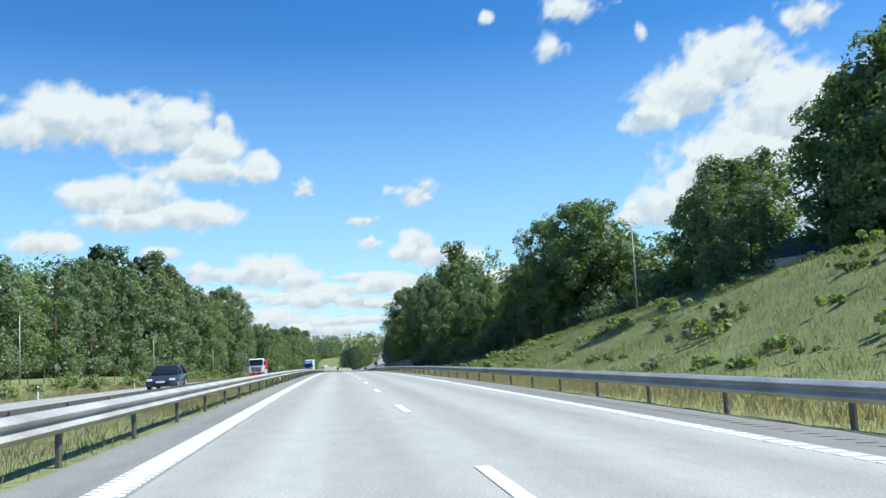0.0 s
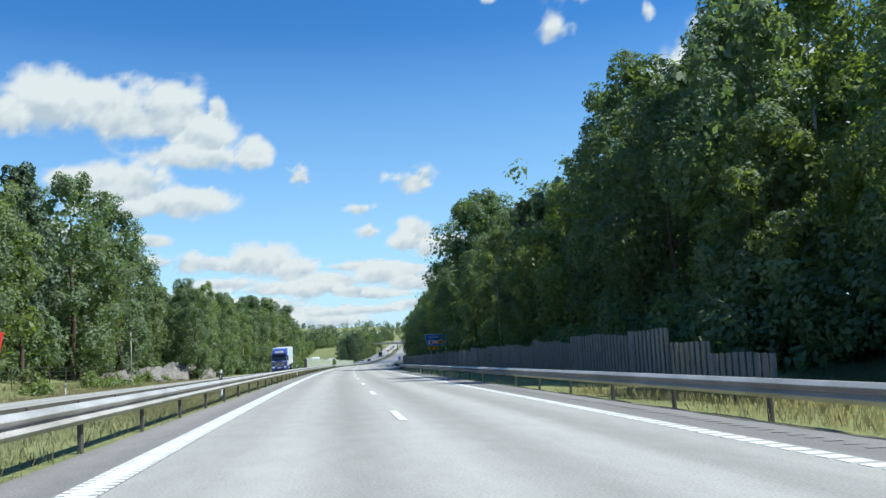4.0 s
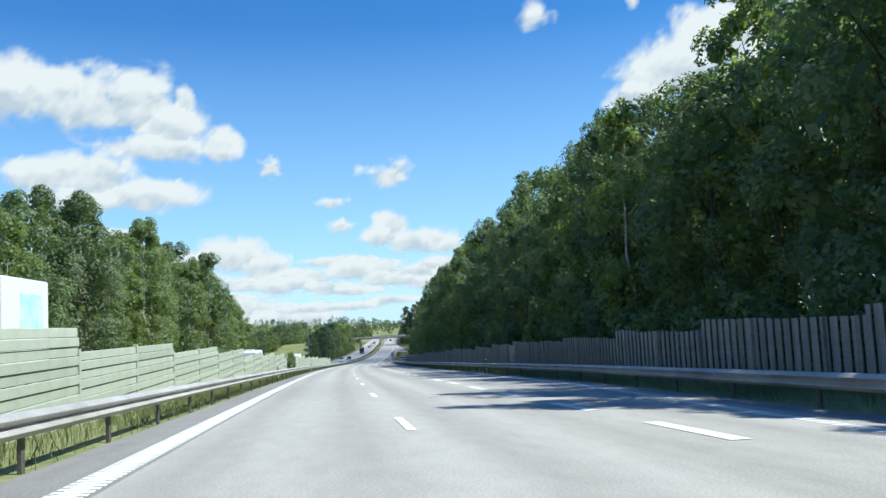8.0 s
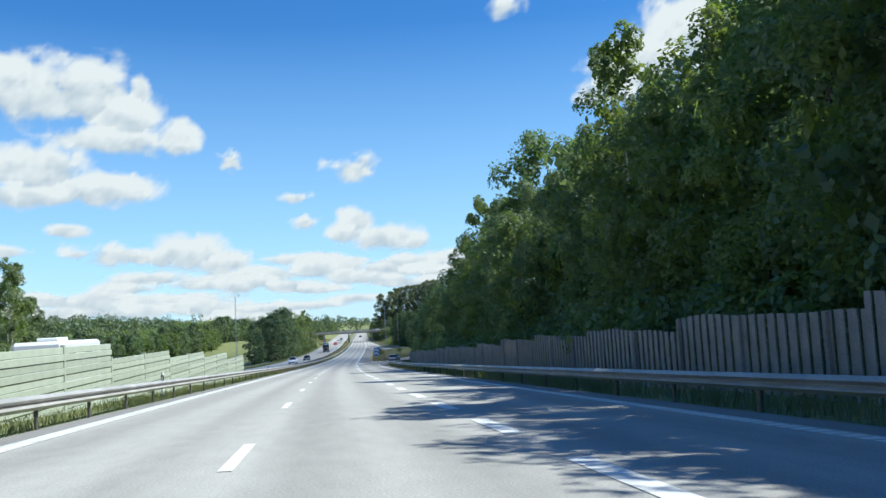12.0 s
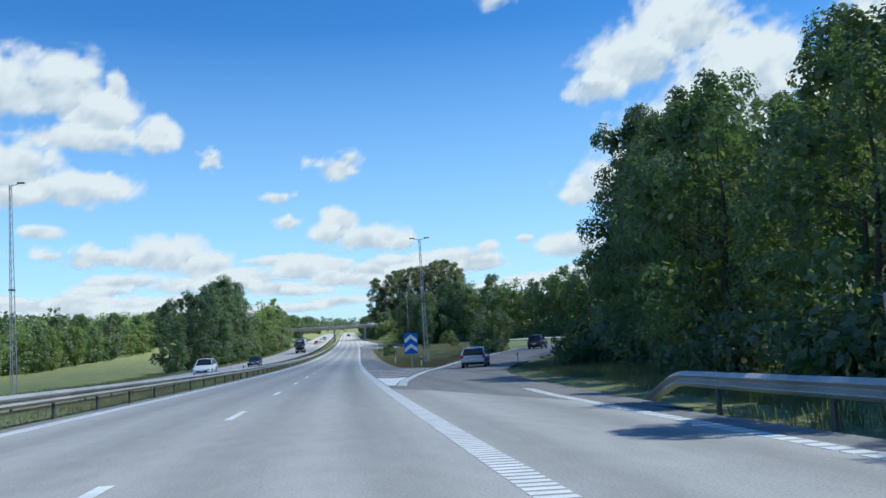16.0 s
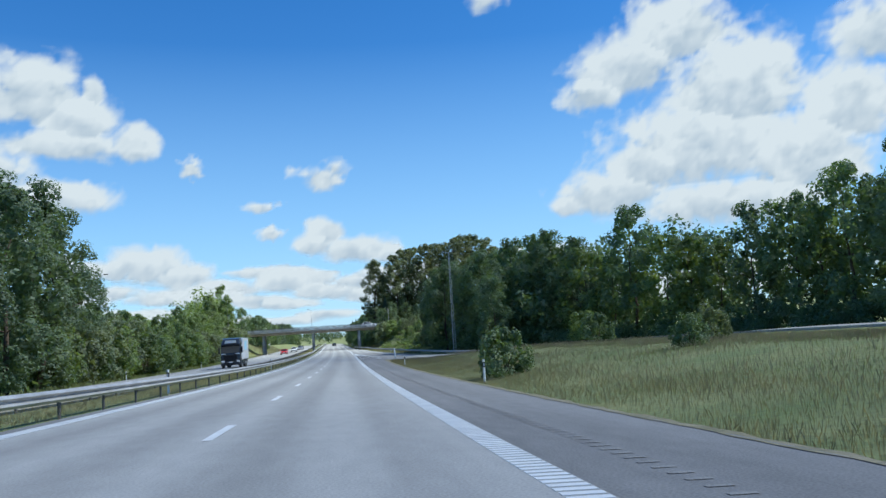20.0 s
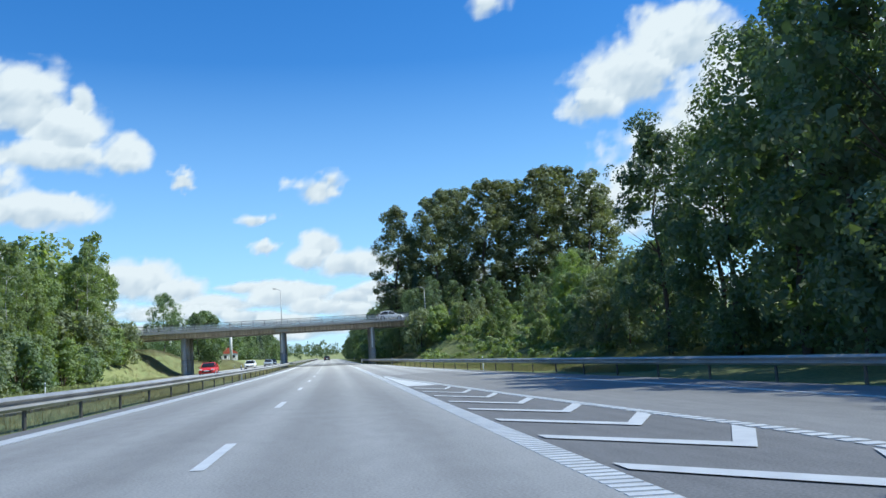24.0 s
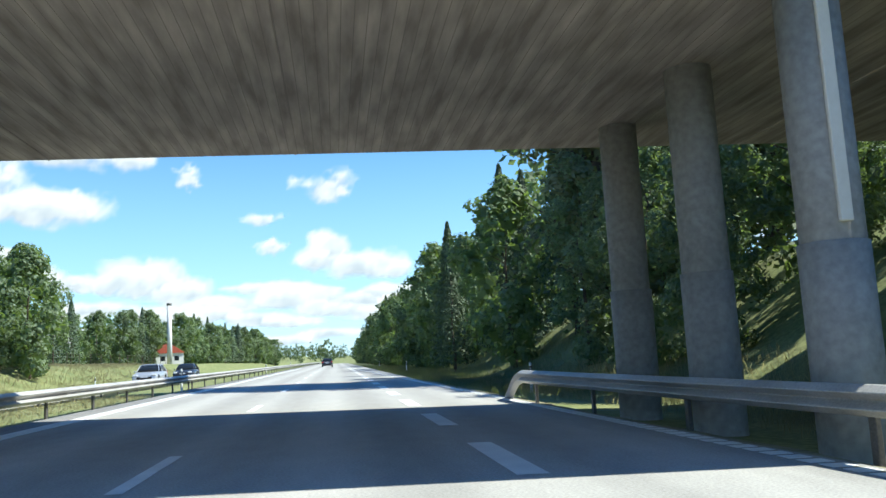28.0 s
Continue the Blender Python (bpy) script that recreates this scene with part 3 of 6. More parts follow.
median_rail = lambda s: table(s, [(-40, -4.85), (360, -4.85), (460, -5.08), (740, -5.08), (840, -4.87)])
guard_rail(-20, 905, median_rail, 1, "galvanised steel guard rail along the grassy median", .635)
guard_rail(905, 1260, median_rail, 1, "galvanised steel guard rail along the grassy median", .635)
guard_rail(-20, 243, lambda s: 0 * s - 8.5, -1, "weathered steel guard rail beside the opposite carriageway", .34, "dark_steel")
guard_rail(470, 905, lambda s: 0 * s - 8.5, -1, "weathered steel guard rail beside the opposite carriageway", .34, "dark_steel")
guard_rail(905, 1260, lambda s: 0 * s - 8.5, -1, "steel guard rail beside the opposite carriageway", .42)
guard_rail(-20, 52, lambda s: 0 * s - 20.6, 1, "short steel guard rail on the far verge", .46)
right_rail = lambda s: table(s, [(-60, 5.75), (230, 5.75), (280, 9.0), (500, 9.0), (512, 9.4)])
guard_rail(-20, 510, right_rail, -1, "galvanised steel guard rail beside the paved shoulder", .615, end=3.8)
join_rail = lambda s: table(s, [(722, 26.0), (728, 22.5), (738, 18.2), (752, 16.4), (775, 14.3), (794, 12.6), (806, 11.6), (820, 10.2), (849, 9.1), (860, 7.9), (870, 7.0), (878, 6.7), (887, 6.4)])
guard_rail(722, 883.5, join_rail, -1, "galvanised steel guard rail beside the merging lane", .74, end=2.6)


# ---------------------------------------------------------------- bridge
bridge = thing("road_bridge", "grey concrete road bridge with steel railings over the motorway", "bridge")
BS0, BS1 = 870.6, 881.3
deckV = lambda sa, sb, ha, hb, u0=-34.0, u1=24.0: W(np.array([sa, sa, sb, sb, sa, sa, sb, sb]), np.array([u0, u1, u1, u0] * 2), np.array([ha] * 4 + [hb] * 4))
BOXF = [[3, 2, 1, 0], [4, 5, 6, 7], [0, 1, 5, 4], [1, 2, 6, 5], [2, 3, 7, 6], [3, 0, 4, 7]]


def bridge_box(name, sa, sb, ha, hb, u0, u1, mat, label="", par=None):
    return link(name, deckV(sa, sb, ha, hb, u0, u1), BOXF, M[mat], par or bridge, label)


bridge_box("deck", BS0 - .35, BS1 + .35, 6.02, 6.32, -36, 24, "column")
bridge_box("girder", BS0 + 1.0, BS1 - .9, 5.38, 6.02, -35, 22, "soffit", "brown-grey board-marked concrete soffit")
for a, b in ((BS0 - .5, BS0 - .36), (BS1 + .36, BS1 + .5)):
    bridge_box("edge_beam", a, b, 6.10, 6.42, -36, 24, "column")
for a, b in ((BS0 + .985, BS0 + .998), (BS1 - .898, BS1 - .885)):
    bridge_box("girder_ledge", a - .05, b + .05, 5.80, 5.90, -35, 22, "column", "pale ledge along the girder")
for k in range(12):
    u = -33.0 + 4.9 * k
    bridge_box("soffit_rib", BS0 + 1.01, BS1 - .91, 5.365, 5.38, u, u + .05, "soffit")
for u in (-20.4, -5.9, 7.75):
    if u == -5.9:
        bridge_box("bearing_beam", BS0 + .3, BS0 + .95, 5.45, 5.95, u - .95, u + .95, "column", "pale concrete beam over the columns")
    for s in (872.0, 875.4, 878.8):
        bm = bmesh.new()
        tube(bm, (0, 0, -1.0), (0, 0, 5.39), .37, .37, 24)
        col = part("column", bm, M["column"], bridge, smooth=True)
        col.matrix_world = at(s, u, 0)
        bm = bmesh.new()
        tube(bm, (0, 0, -1.0), (0, 0, 2.1), .40, .40, 24)
        sl = part("column_sleeve", bm, M["column"], bridge, "concrete sleeve round the column's foot", smooth=True)
        sl.matrix_world = at(s, u, 0)
for u in (-5.9, 7.75):
    bm = bmesh.new()
    box(bm, -.07, .09, -.03, .03, 2.3, 5.31, .01)
    part("drain_strip", bm, M["plaster"], bridge, "white painted strip on the column").matrix_world = at(872.0, u - .06, 0) @ pose(0, -.38, 0)
for sd in (BS0 - .25, BS1 + .25):
    bm = bmesh.new()
    box(bm, -.03, .03, -.03, .03, 0, .95)
    post0 = None
    for u in np.arange(-35.5, 24, 1.7):
        if post0 is None:
            post0 = part("rail_post", bm, M["dark_steel"], bridge)
            post0.matrix_world = at(sd, u, 6.33)
        else:
            again(post0, bridge, at(sd, u, 6.33))
    bridge_box("top_rail", sd - .04, sd + .04, 7.26, 7.34, -35.6, 23.6, "dark_steel")
    bridge_box("bottom_rail", sd - .02, sd + .02, 6.50, 6.55, -35.6, 23.6, "dark_steel")
    V, F = [], []
    for k, u in enumerate(np.arange(-35.4, 23.6, .125)):
        V.append(deckV(sd - .012, sd + .012, 6.55, 7.14, u, u + .075))
        F += [[8 * k + i for i in f] for f in BOXF]
    link("railing_infill", np.concatenate(V), F, M["steel"], bridge, "close upright steel bars filling the railing")["kind"] = "stuff"
bridge_box("abutment", BS0, BS1, -1, 5.86, 20.5, 23.5, "column")
bridge_box("abutment", BS0, BS1, -1, 5.86, -35.5, -32.5, "column")


# ---------------------------------------------------------------- noise barriers
def left_top(s):
    """Stepped top of the green barrier: each length is level while the road falls."""
    k = np.floor((s - 243.3) / 11.4)
    return 1.74 + .034 * (s - 243.3 - 11.4 * k) + .07 * np.sin(k * 2.1)


green = thing("noise_barrier", "pale green horizontal-plank noise barrier in the median", "noise barrier")
plank0, bpost0, rest = None, None, []
bm = bmesh.new()
box(bm, -.03, .03, 0, 5.62, 0, .205, .012)
bp = bmesh.new()
box(bp, -.07, .07, -.07, .07, -.6, 1, .01)
for k in range(36):
    s = 243.3 + 5.7 * k
    if k == 0:
        continue
    if s > 447:
        break
    m = at(s, -7.0, 0)
    up = float(left_top(np.array(243.3 + 11.4 * (k // 2) + .01))) + float(base_z(243.3 + 11.4 * (k // 2)) - base_z(s))
    mp = m @ Matrix.Diagonal((1, 1, up + .06, 1))
    if bpost0 is None:
        bpost0 = part("post", bp, M["green_plank"], green)
        bpost0.matrix_world = mp
    else:
        again(bpost0, green, mp)
    for r in range(int((up + .25) / .215) + 1):
        z = up - .215 * (r + 1)
        mm = m @ pose(.035 * (r % 2), .05, z)
        if plank0 is None:
            plank0 = part("plank", bm, M["green_plank"], green)
            plank0.matrix_world = mm
        else:
            again(plank0, green, mm)


bm = bmesh.new()
box(bm, -.22, .22, -.05, .05, -.4, 1.96, .01)
part("end_board", bm, M["dark_steel"], green, "dark end board").matrix_world = at(248.8, -7.0, 0)


def grey_top(s):
    """Stepped top of the grey board barrier, level within each length."""
    first = np.where(s < 300, 150.1, 155.4)
    k = np.floor((s - first) / 9.6)
    a = 1.88 + .033 * (s - first - 9.6 * k) + .06 * np.sin(k * 1.7)
    return np.where(s < 151.5, 1.1, np.where(s < 155, 1.5, a))


grey = thing("noise_barrier", "weathered grey vertical-board noise barrier behind the guard rail", "noise barrier")
grey_u = lambda s: table(s, [(147, 11.6), (260, 12.0), (470, 12.2), (505, 12.6)])
bm = bmesh.new()
box(bm, -.02, .02, -.10, .10, 0, 1, .01)
board0, gV, gF, count = None, [], [], 0
for i, s in enumerate(np.arange(147, 508, .24)):
    u = float(grey_u(s)) + (.06 if i % 2 else 0)
    top = float(grey_top(s))
    m = at(s, u, stand(s, 12) - .1) @ Matrix.Diagonal((1, 1, top + .12, 1))
    if 232 < s < 303:
        if board0 is None:
            board0 = part("board", bm, M["grey_board"], grey)
            board0.matrix_world = m
        else:
            again(board0, grey, m)
    else:
        c = np.array([[x, y, z, 1] for z in (0, 1) for x, y in ((-.02, -.10), (.02, -.10), (.02, .10), (-.02, .10))])
        gV.append((np.array(m) @ c.T).T[:, :3])
        gF += [[count * 8 + j for j in f] for f in BOXF]
        count += 1
link("board_rest", np.concatenate(gV), gF, M["grey_board"], grey)["kind"] = "stuff"
bm = bmesh.new()
box(bm, -.06, .06, -.06, .06, -.3, 1.0, .01)
gp0 = None
for s in np.arange(147, 508, 4.0):
    m = at(s, float(grey_u(s)) - .06, stand(s, 12) - .1) @ Matrix.Diagonal((1, 1, float(grey_top(s)) + .1, 1))
    if gp0 is None:
        gp0 = part("post", bm, M["grey_board"], grey)
        gp0.matrix_world = m
    else:
        again(gp0, grey, m)

# ---------------------------------------------------------------- trees
def leaves(P, size, rng, flat=.0, facing=None, loose=.75):
    """A leaf spray (two triangles as a quad) at every place of P; facing: the way its face looks, more or less."""
    n = len(P)
    a = rng.normal(size=(n, 3))
    a[:, 2] *= 1 - flat
    if facing is not None:
        f = facing + loose * rng.normal(size=(n, 3)) * .6
        a = np.cross(f, a)
    a /= np.linalg.norm(a, axis=1)[:, None]
    b = np.cross(a, rng.normal(size=(n, 3)) if facing is None else f)
    b /= np.linalg.norm(b, axis=1)[:, None]
    z = size * rng.uniform(.6, 1.35, (n, 1))
    a, b = a * z, b * z * .66
    V = np.stack([P - a, P - b * .9 + a * .1, P + a, P + b + a * .15], 1).reshape(-1, 3)
    k = np.arange(n)[:, None] * 4
    return V, k + np.array([[0, 1, 2, 3]])


def limbs(bm, tall, r, n, spread, low, rng, lean=.02):
    """Trunk in bent lengths and limbs that rise from it."""
    p, k = Vector((0, 0, -.4)), 6
    pts = []
    for i in range(k):
        q = Vector((rng.normal() * lean * tall, rng.normal() * lean * tall, tall * (i + 1) / k * .92))
        tube(bm, p, q, r * (1 - i / (k + .5)), r * (1 - (i + 1) / (k + .5)), 7, False)
        pts.append(q)
        p = q
    for i in range(n):
        z = rng.uniform(low, .85)
        a = rng.uniform(0, 6.283)
        j = min(k - 1, int(z * k))
        p0 = pts[j]
        reach = spread * (1.05 - z * .6) * rng.uniform(.6, 1)
        tube(bm, p0, p0 + Vector((math.cos(a) * reach, math.sin(a) * reach, reach * rng.uniform(.35, .9))), r * .3 * (1.1 - z), r * .05, 5, False)


def unit(d):
    return d / np.linalg.norm(d, axis=-1, keepdims=True)


def broad_crown(tall, wide, low, n, size, rng, clumps=26, top=.9):
    """Boughs on the crown's outline, each of smaller tufts, each a shell of leaf sprays: uneven outline, lit tops, dark gaps."""
    boughs = max(8, clumps // 2)
    B, out = [], []
    for i in range(boughs):
        z = low + (1 - low) * (i + rng.uniform(.2, .9)) / boughs
        ring = np.sin(np.pi * np.clip((z - low) / (1 - low) * .9 + .08, .04, .95)) ** .5 * (top if z > .8 else 1)
        a, r = i * 2.4 + rng.normal(0, .35), wide * rng.uniform(.26, .44) * (.8 if z > .85 else 1)
        q = max(0.0, ring * wide * rng.uniform(.72, 1.05) - r * .55)
        B.append((q * math.cos(a), q * math.sin(a), min(z * tall, tall - r * .8), r))
        out.append((math.cos(a) * (.25 + ring), math.sin(a) * (.25 + ring), .35 + max(0, z - .55) * 2))
    B, out = np.array(B), unit(np.array(out))
    T, facing = [], []
    for (x, y, z, r), o in zip(B, out):
        for k in range(7):
            d = unit(rng.normal(size=3) + o * .9)
            T.append((x + d[0] * r * .78, y + d[1] * r * .78, z + d[2] * r * .9, r * rng.uniform(.34, .6)))
            facing.append(d)
    T, facing = np.array(T), np.array(facing)
    pick = rng.integers(0, len(T), n)
    d = unit(rng.normal(size=(n, 3)) + facing[pick] * .55)
    P = T[pick, :3] + d * (T[pick, 3] * rng.uniform(.45, 1.12, n) ** .6)[:, None]
    P[:, 2] = np.maximum(P[:, 2], low * tall * .4 + .1)
    V, F = leaves(P, size, rng, 0, d * .8 + facing[pick] * .4 + np.array([0, 0, .3]))
    m = n // 5
    pick = rng.integers(0, len(B), m)
    P = B[pick, :3] * np.array([.85, .85, 1]) + unit(rng.normal(size=(m, 3))) * (B[pick, 3] * rng.uniform(.1, .95, m))[:, None]
    P[:, 2] = np.maximum(P[:, 2], low * tall * .5 + .1)
    V2, F2 = leaves(P, size * 2.2, rng)
    return np.concatenate([V, V2]), np.concatenate([F, F2 + len(V)])


def spruce_crown(tall, wide, n, size, rng):
    z = rng.uniform(.06, 1, n) ** .85
    tier = (z * 22) % 1
    r = wide * (1 - z) ** .8 * (.35 + .65 * rng.uniform(0, 1, n) ** .5) * (.72 + .28 * tier) + .06
    a = rng.integers(0, 11, n) * .571 + (z * 22).astype(int) * 1.3 + rng.normal(0, .16, n)
    P = np.stack([r * np.cos(a), r * np.sin(a), z * tall - r * .28], 1)
    return leaves(P, size, rng, .45, np.stack([np.cos(a), np.sin(a), .8 + 0 * a], 1))


KINDS = {}


def tree_kind(key, name, label, trunk, crown_vf, leaf, category="tree"):
    e = thing(name, label, category)
    if trunk:
        part("stem" if category == "bush" else "trunk", trunk[0], M[trunk[1]], e, smooth=True)
    link("foliage" if category == "bush" else "crown", *crown_vf, M[leaf], e)
    KINDS[key] = e
    e.matrix_world = pose(0, -4000, -300)
    return e


def trunk_of(tall, r, n, spread, low, seed, mat="bark", lean=.012):
    bm = bmesh.new()
    limbs(bm, tall, r, n, spread, low, np.random.default_rng(seed), lean)
    return bm, mat


R = np.random.default_rng
for far, keep, grow in (("", 2.4, .66), ("_far", .9, 1.05)):
    C = lambda tall, wide, low, n, size, seed, clumps: broad_crown(tall, wide, low, int(n * keep), size * grow, R(seed), clumps)
    tree_kind("oak" + far, "oak_tree", "tall oak-like tree with a dense dark green crown", trunk_of(15, .26, 12, 4, .3, 1), C(16, 4.6, .07, 4600, .175, 1, 44), "leaf")
    tree_kind("ash" + far, "ash_tree", "tall ash-like tree with a ragged green crown", trunk_of(16, .24, 12, 3.6, .3, 2), C(17, 4.0, .06, 4400, .175, 2, 40), "leaf")
    tree_kind("alder" + far, "alder_tree", "dark green alder with a narrow crown", trunk_of(15, .2, 10, 3, .2, 3), C(16, 3.3, .05, 4000, .165, 3, 42), "leaf_dark")
    tree_kind("birch" + far, "birch_tree", "birch with pale bark and light green hanging leaves", trunk_of(16, .15, 12, 2.6, .35, 4, "birch"), C(17, 2.9, .14, 3800, .150, 4, 44), "leaf_light")
    tree_kind("light" + far, "broadleaf_tree", "broadleaf tree with sunlit yellow-green leaves", trunk_of(12, .2, 10, 3, .25, 5), C(13, 3.8, .09, 4000, .160, 5, 36), "leaf_light")
    tree_kind("spruce" + far, "spruce_tree", "dark pointed spruce among broadleaf trees", trunk_of(17, .2, 4, 1, .3, 6, lean=.003), spruce_crown(18, 3.6, int(4200 * keep), .185 * grow, R(6)), "needle")
    tree_kind("pine" + far, "pine_tree", "pine with a bare trunk and a dark tufted top", trunk_of(16, .2, 10, 2.6, .55, 7), C(17, 3.0, .32, 3000, .20, 7, 34), "needle")
    tree_kind("poplar" + far, "poplar_tree", "tall poplar with upright limbs and fluttering grey-green leaves", trunk_of(23, .3, 26, 3.2, .12, 8), C(24, 3.3, .06, 7600 if not far else 11000, .165 if not far else .13, 8, 80), "leaf_poplar")
tree_kind("backlight", "broadleaf_tree", "green broadleaf tree at the edge of the woods", trunk_of(15, .22, 5, 3, .3, 13), broad_crown(16, 4.6, .06, 3600, .24, R(13), 40), "leaf")


def stems_of(tall, wide, seed):
    rng, bm = R(seed), bmesh.new()
    for k in range(7):
        a, z = k * .9 + rng.uniform(0, .5), rng.uniform(.5, .8) * tall
        q = Vector((math.cos(a) * wide * .5, math.sin(a) * wide * .5, z))
        tube(bm, (math.cos(a) * .12, math.sin(a) * .12, -.2), q * .5 + Vector((0, 0, z * .1)), .045, .03, 5, False)
        tube(bm, q * .5 + Vector((0, 0, z * .1)), q, .03, .012, 5, False)
    return bm, "bark"


tree_kind("bush", "roadside_bush", "rounded green roadside bush", stems_of(3.0, 1.7, 31), broad_crown(3.2, 1.9, .05, 3000, .095, R(9), 30), "leaf", "bush")
tree_kind("willow", "roadside_bush", "grey-green willow bush on the bank", stems_of(4.3, 2.2, 32), broad_crown(4.6, 2.5, .05, 3200, .11, R(10), 32), "leaf_silver", "bush")
tree_kind("bright", "roadside_bush", "yellow-green bush beside the road", stems_of(3.4, 1.7, 33), broad_crown(3.6, 1.9, .05, 3000, .10, R(11), 30), "leaf_light", "bush")

PLANT = R(21)


def plant(key, s, u, size=1.0, group="", lift=0.0, wide=1.0):
    h = stand(s, u) + lift - .15
    if abs(u) > 31 and key + "_far" in KINDS:
        key += "_far"
    x, y, z = W(s, u, h)
    e = copy_thing(KINDS[key], Matrix.Translation((x, y, z)) @ Matrix.Rotation(PLANT.uniform(0, 6.283), 4, "Z") @ Matrix.Diagonal((size * wide, size * wide, size, 1)))
    if group:
        e["group"] = group
    return e


TALL = {"bush": 3.2, "willow": 4.6, "bright": 3.6}


def bush_to(key, s, u, top, group, wide=1.0):
    """A bush whose tip is at the height top over the road."""
    tall = top - stand(s, u)
    if tall > TALL[key] * 1.5:
        return plant("alder" if key == "bush" else "light", s, u, tall / (16 if key == "bush" else 13), group, wide=wide * 1.25)
    return plant(key, s, u, max(.3, tall / TALL[key]), group, wide=wide)


def thicket(name, spots, label, leaf):
    """Low growth that nobody could count, one mass of sprays: spots of (s, u, tall, wide)."""
    rng, P, D = R(len(spots)), [], []
    for s, u, tall, wide in spots:
        n = int(420 * tall * wide / 4 + 120)
        C = rng.normal(size=(9, 3)) * np.array([wide * .4, wide * .4, tall * .2]) + np.array([0, 0, tall * .45])
        d = rng.normal(size=(n, 3))
        d /= np.linalg.norm(d, axis=1)[:, None]
        Q = C[rng.integers(0, 9, n)] + d * rng.uniform(.5, 1, (n, 1)) * min(wide, tall) * .42
        Q[:, 2] = np.clip(Q[:, 2], .02, tall)
        P.append(W(s, u, stand(s, u) - .1) + Q)
        D.append(d + np.array([0, 0, .4]))
    V, F = leaves(np.concatenate(P), .15, rng, 0, np.concatenate(D))
    return tagged(link(name, V, F, M[leaf]), label, "undergrowth", kind="stuff")


def wood(s0, s1, u0, gap, mix, size, group, rows=3, deep=6.0, sign=1, jitter=1.2, leaf="leaf_dark", climb=.04, second=0.0):
    """Trees along the road from s0 to s1, the first row at u0 (a function of s), and with second a taller row behind it; the
    rows further back, which are seen only through the gaps and over the tops, are one mass of sprays."""
    for s in np.arange(s0, s1, gap):
        ss = s + PLANT.normal(0, gap * .22)
        plant(mix[PLANT.integers(0, len(mix))], ss, float(u0(ss)) + sign * PLANT.normal(0, jitter), float(size(ss)) * PLANT.uniform(.84, 1.1), group)
    if second:
        for s in np.arange(s0 + gap * .5, s1, gap * 1.15):
            ss = s + PLANT.normal(0, gap * .3)
            plant(mix[PLANT.integers(0, len(mix))], ss, float(u0(ss)) + sign * (deep + PLANT.normal(0, jitter)), float(size(ss)) * second * PLANT.uniform(.88, 1.14), group)
    P, D = [], []
    for r in range(1, rows):
        for s in np.arange(s0, s1, gap * 1.25):
            ss = s + PLANT.normal(0, gap * .3)
            uu = float(u0(ss)) + sign * (r * deep + PLANT.normal(0, jitter))
            tall, n = 15.2 * float(size(ss)) * PLANT.uniform(.85, 1.1) * (1 + climb * r), 620
            c = W(ss, uu, stand(ss, uu))
            C = PLANT.normal(size=(14, 3)) * np.array([1.7, 1.7, tall * .24]) + np.array([0, 0, tall * .5])
            C[:, 2] = np.minimum(C[:, 2], tall - 1.2)
            d = unit(PLANT.normal(size=(n, 3)))
            Q = C[PLANT.integers(0, 14, n)] + d * PLANT.uniform(.8, 2.0, (n, 1))
            Q[:, 2] = np.maximum(Q[:, 2], .4)
            P.append(c + Q)
            D.append(d + np.array([0, 0, .4]))
    if P:
        V, F = leaves(np.concatenate(P), .38, PLANT, 0, np.concatenate(D))
        tagged(link("woods", V, F, M[leaf]), "dense crowns deeper in the roadside woods", "woods", kind="stuff")


# right side
wood(106, 500, lambda s: table(s, [(106, 29), (122, 22), (140, 17.8), (200, 16.4), (500, 17.4)]), 4.0, ("oak", "ash", "alder", "light", "ash", "oak", "light", "light", "birch"), lambda s: table(s, [(106, .66), (130, .60), (146, .74), (158, .95), (176, .98), (205, .84), (221, .8), (227, 1.05), (240, 1.1), (247, .94), (285, .92), (300, .85), (345, .92), (375, 1.0), (405, 1.0), (420, .84), (440, .88), (455, .92), (475, .80), (500, .68)]), "trees of the wood behind the grey barrier", 3, climb=.2, second=1.2)
wood(500, 556, lambda s: table(s, [(500, 17.4), (530, 18.8), (545, 22.8), (556, 27)]), 3.6, ("oak", "alder", "ash", "alder"), lambda s: table(s, [(500, .76), (520, .68), (535, .68), (550, .95), (556, 1.05)]), "trees of the wood behind the grey barrier", 3, climb=.22)
wood(72, 112, lambda s: table(s, [(70, 46), (112, 30)]), 5.0, ("oak", "ash", "oak", "birch"), lambda s: table(s, [(70, .3), (95, .32), (112, .6)]), "trees on the hill", 2)
for s, u, z in ((553, 27, 1.1), (556, 28.5, 1.15), (551, 28, 1.1), (560, 31.5, .9)):
    plant("oak", s, u, z, "trees of the wood behind the grey barrier")
plant("alder", 60, 27.5, .60, "trees on the hilltop", wide=1.6)
plant("oak", 63, 31, .45, "trees on the hilltop", wide=1.3)
for s, u, top in ((60, 36, 17), (58, 38.5, 20), (62, 40, 21), (56, 36.5, 19), (64, 44, 22), (54, 40, 23), (60, 44, 24), (52, 37, 21), (56, 44, 24), (112, 27, 18.5), (109, 30, 20), (106, 32, 20), (104, 36, 14), (111, 39, 15.5), (101, 40, 10.5), (112, 34, 17), (109, 44, 15.5), (102, 45, 14), (98, 41, 10.5), (93, 39.5, 17), (90, 41, 19), (86, 42, 20), (95, 43, 19), (82, 42.5, 20), (89, 46, 20)):
    plant("oak" if int(s) % 3 else "ash", s, u, (top - stand(s, u)) / 15.6, "trees on the hilltop", wide=1.15)
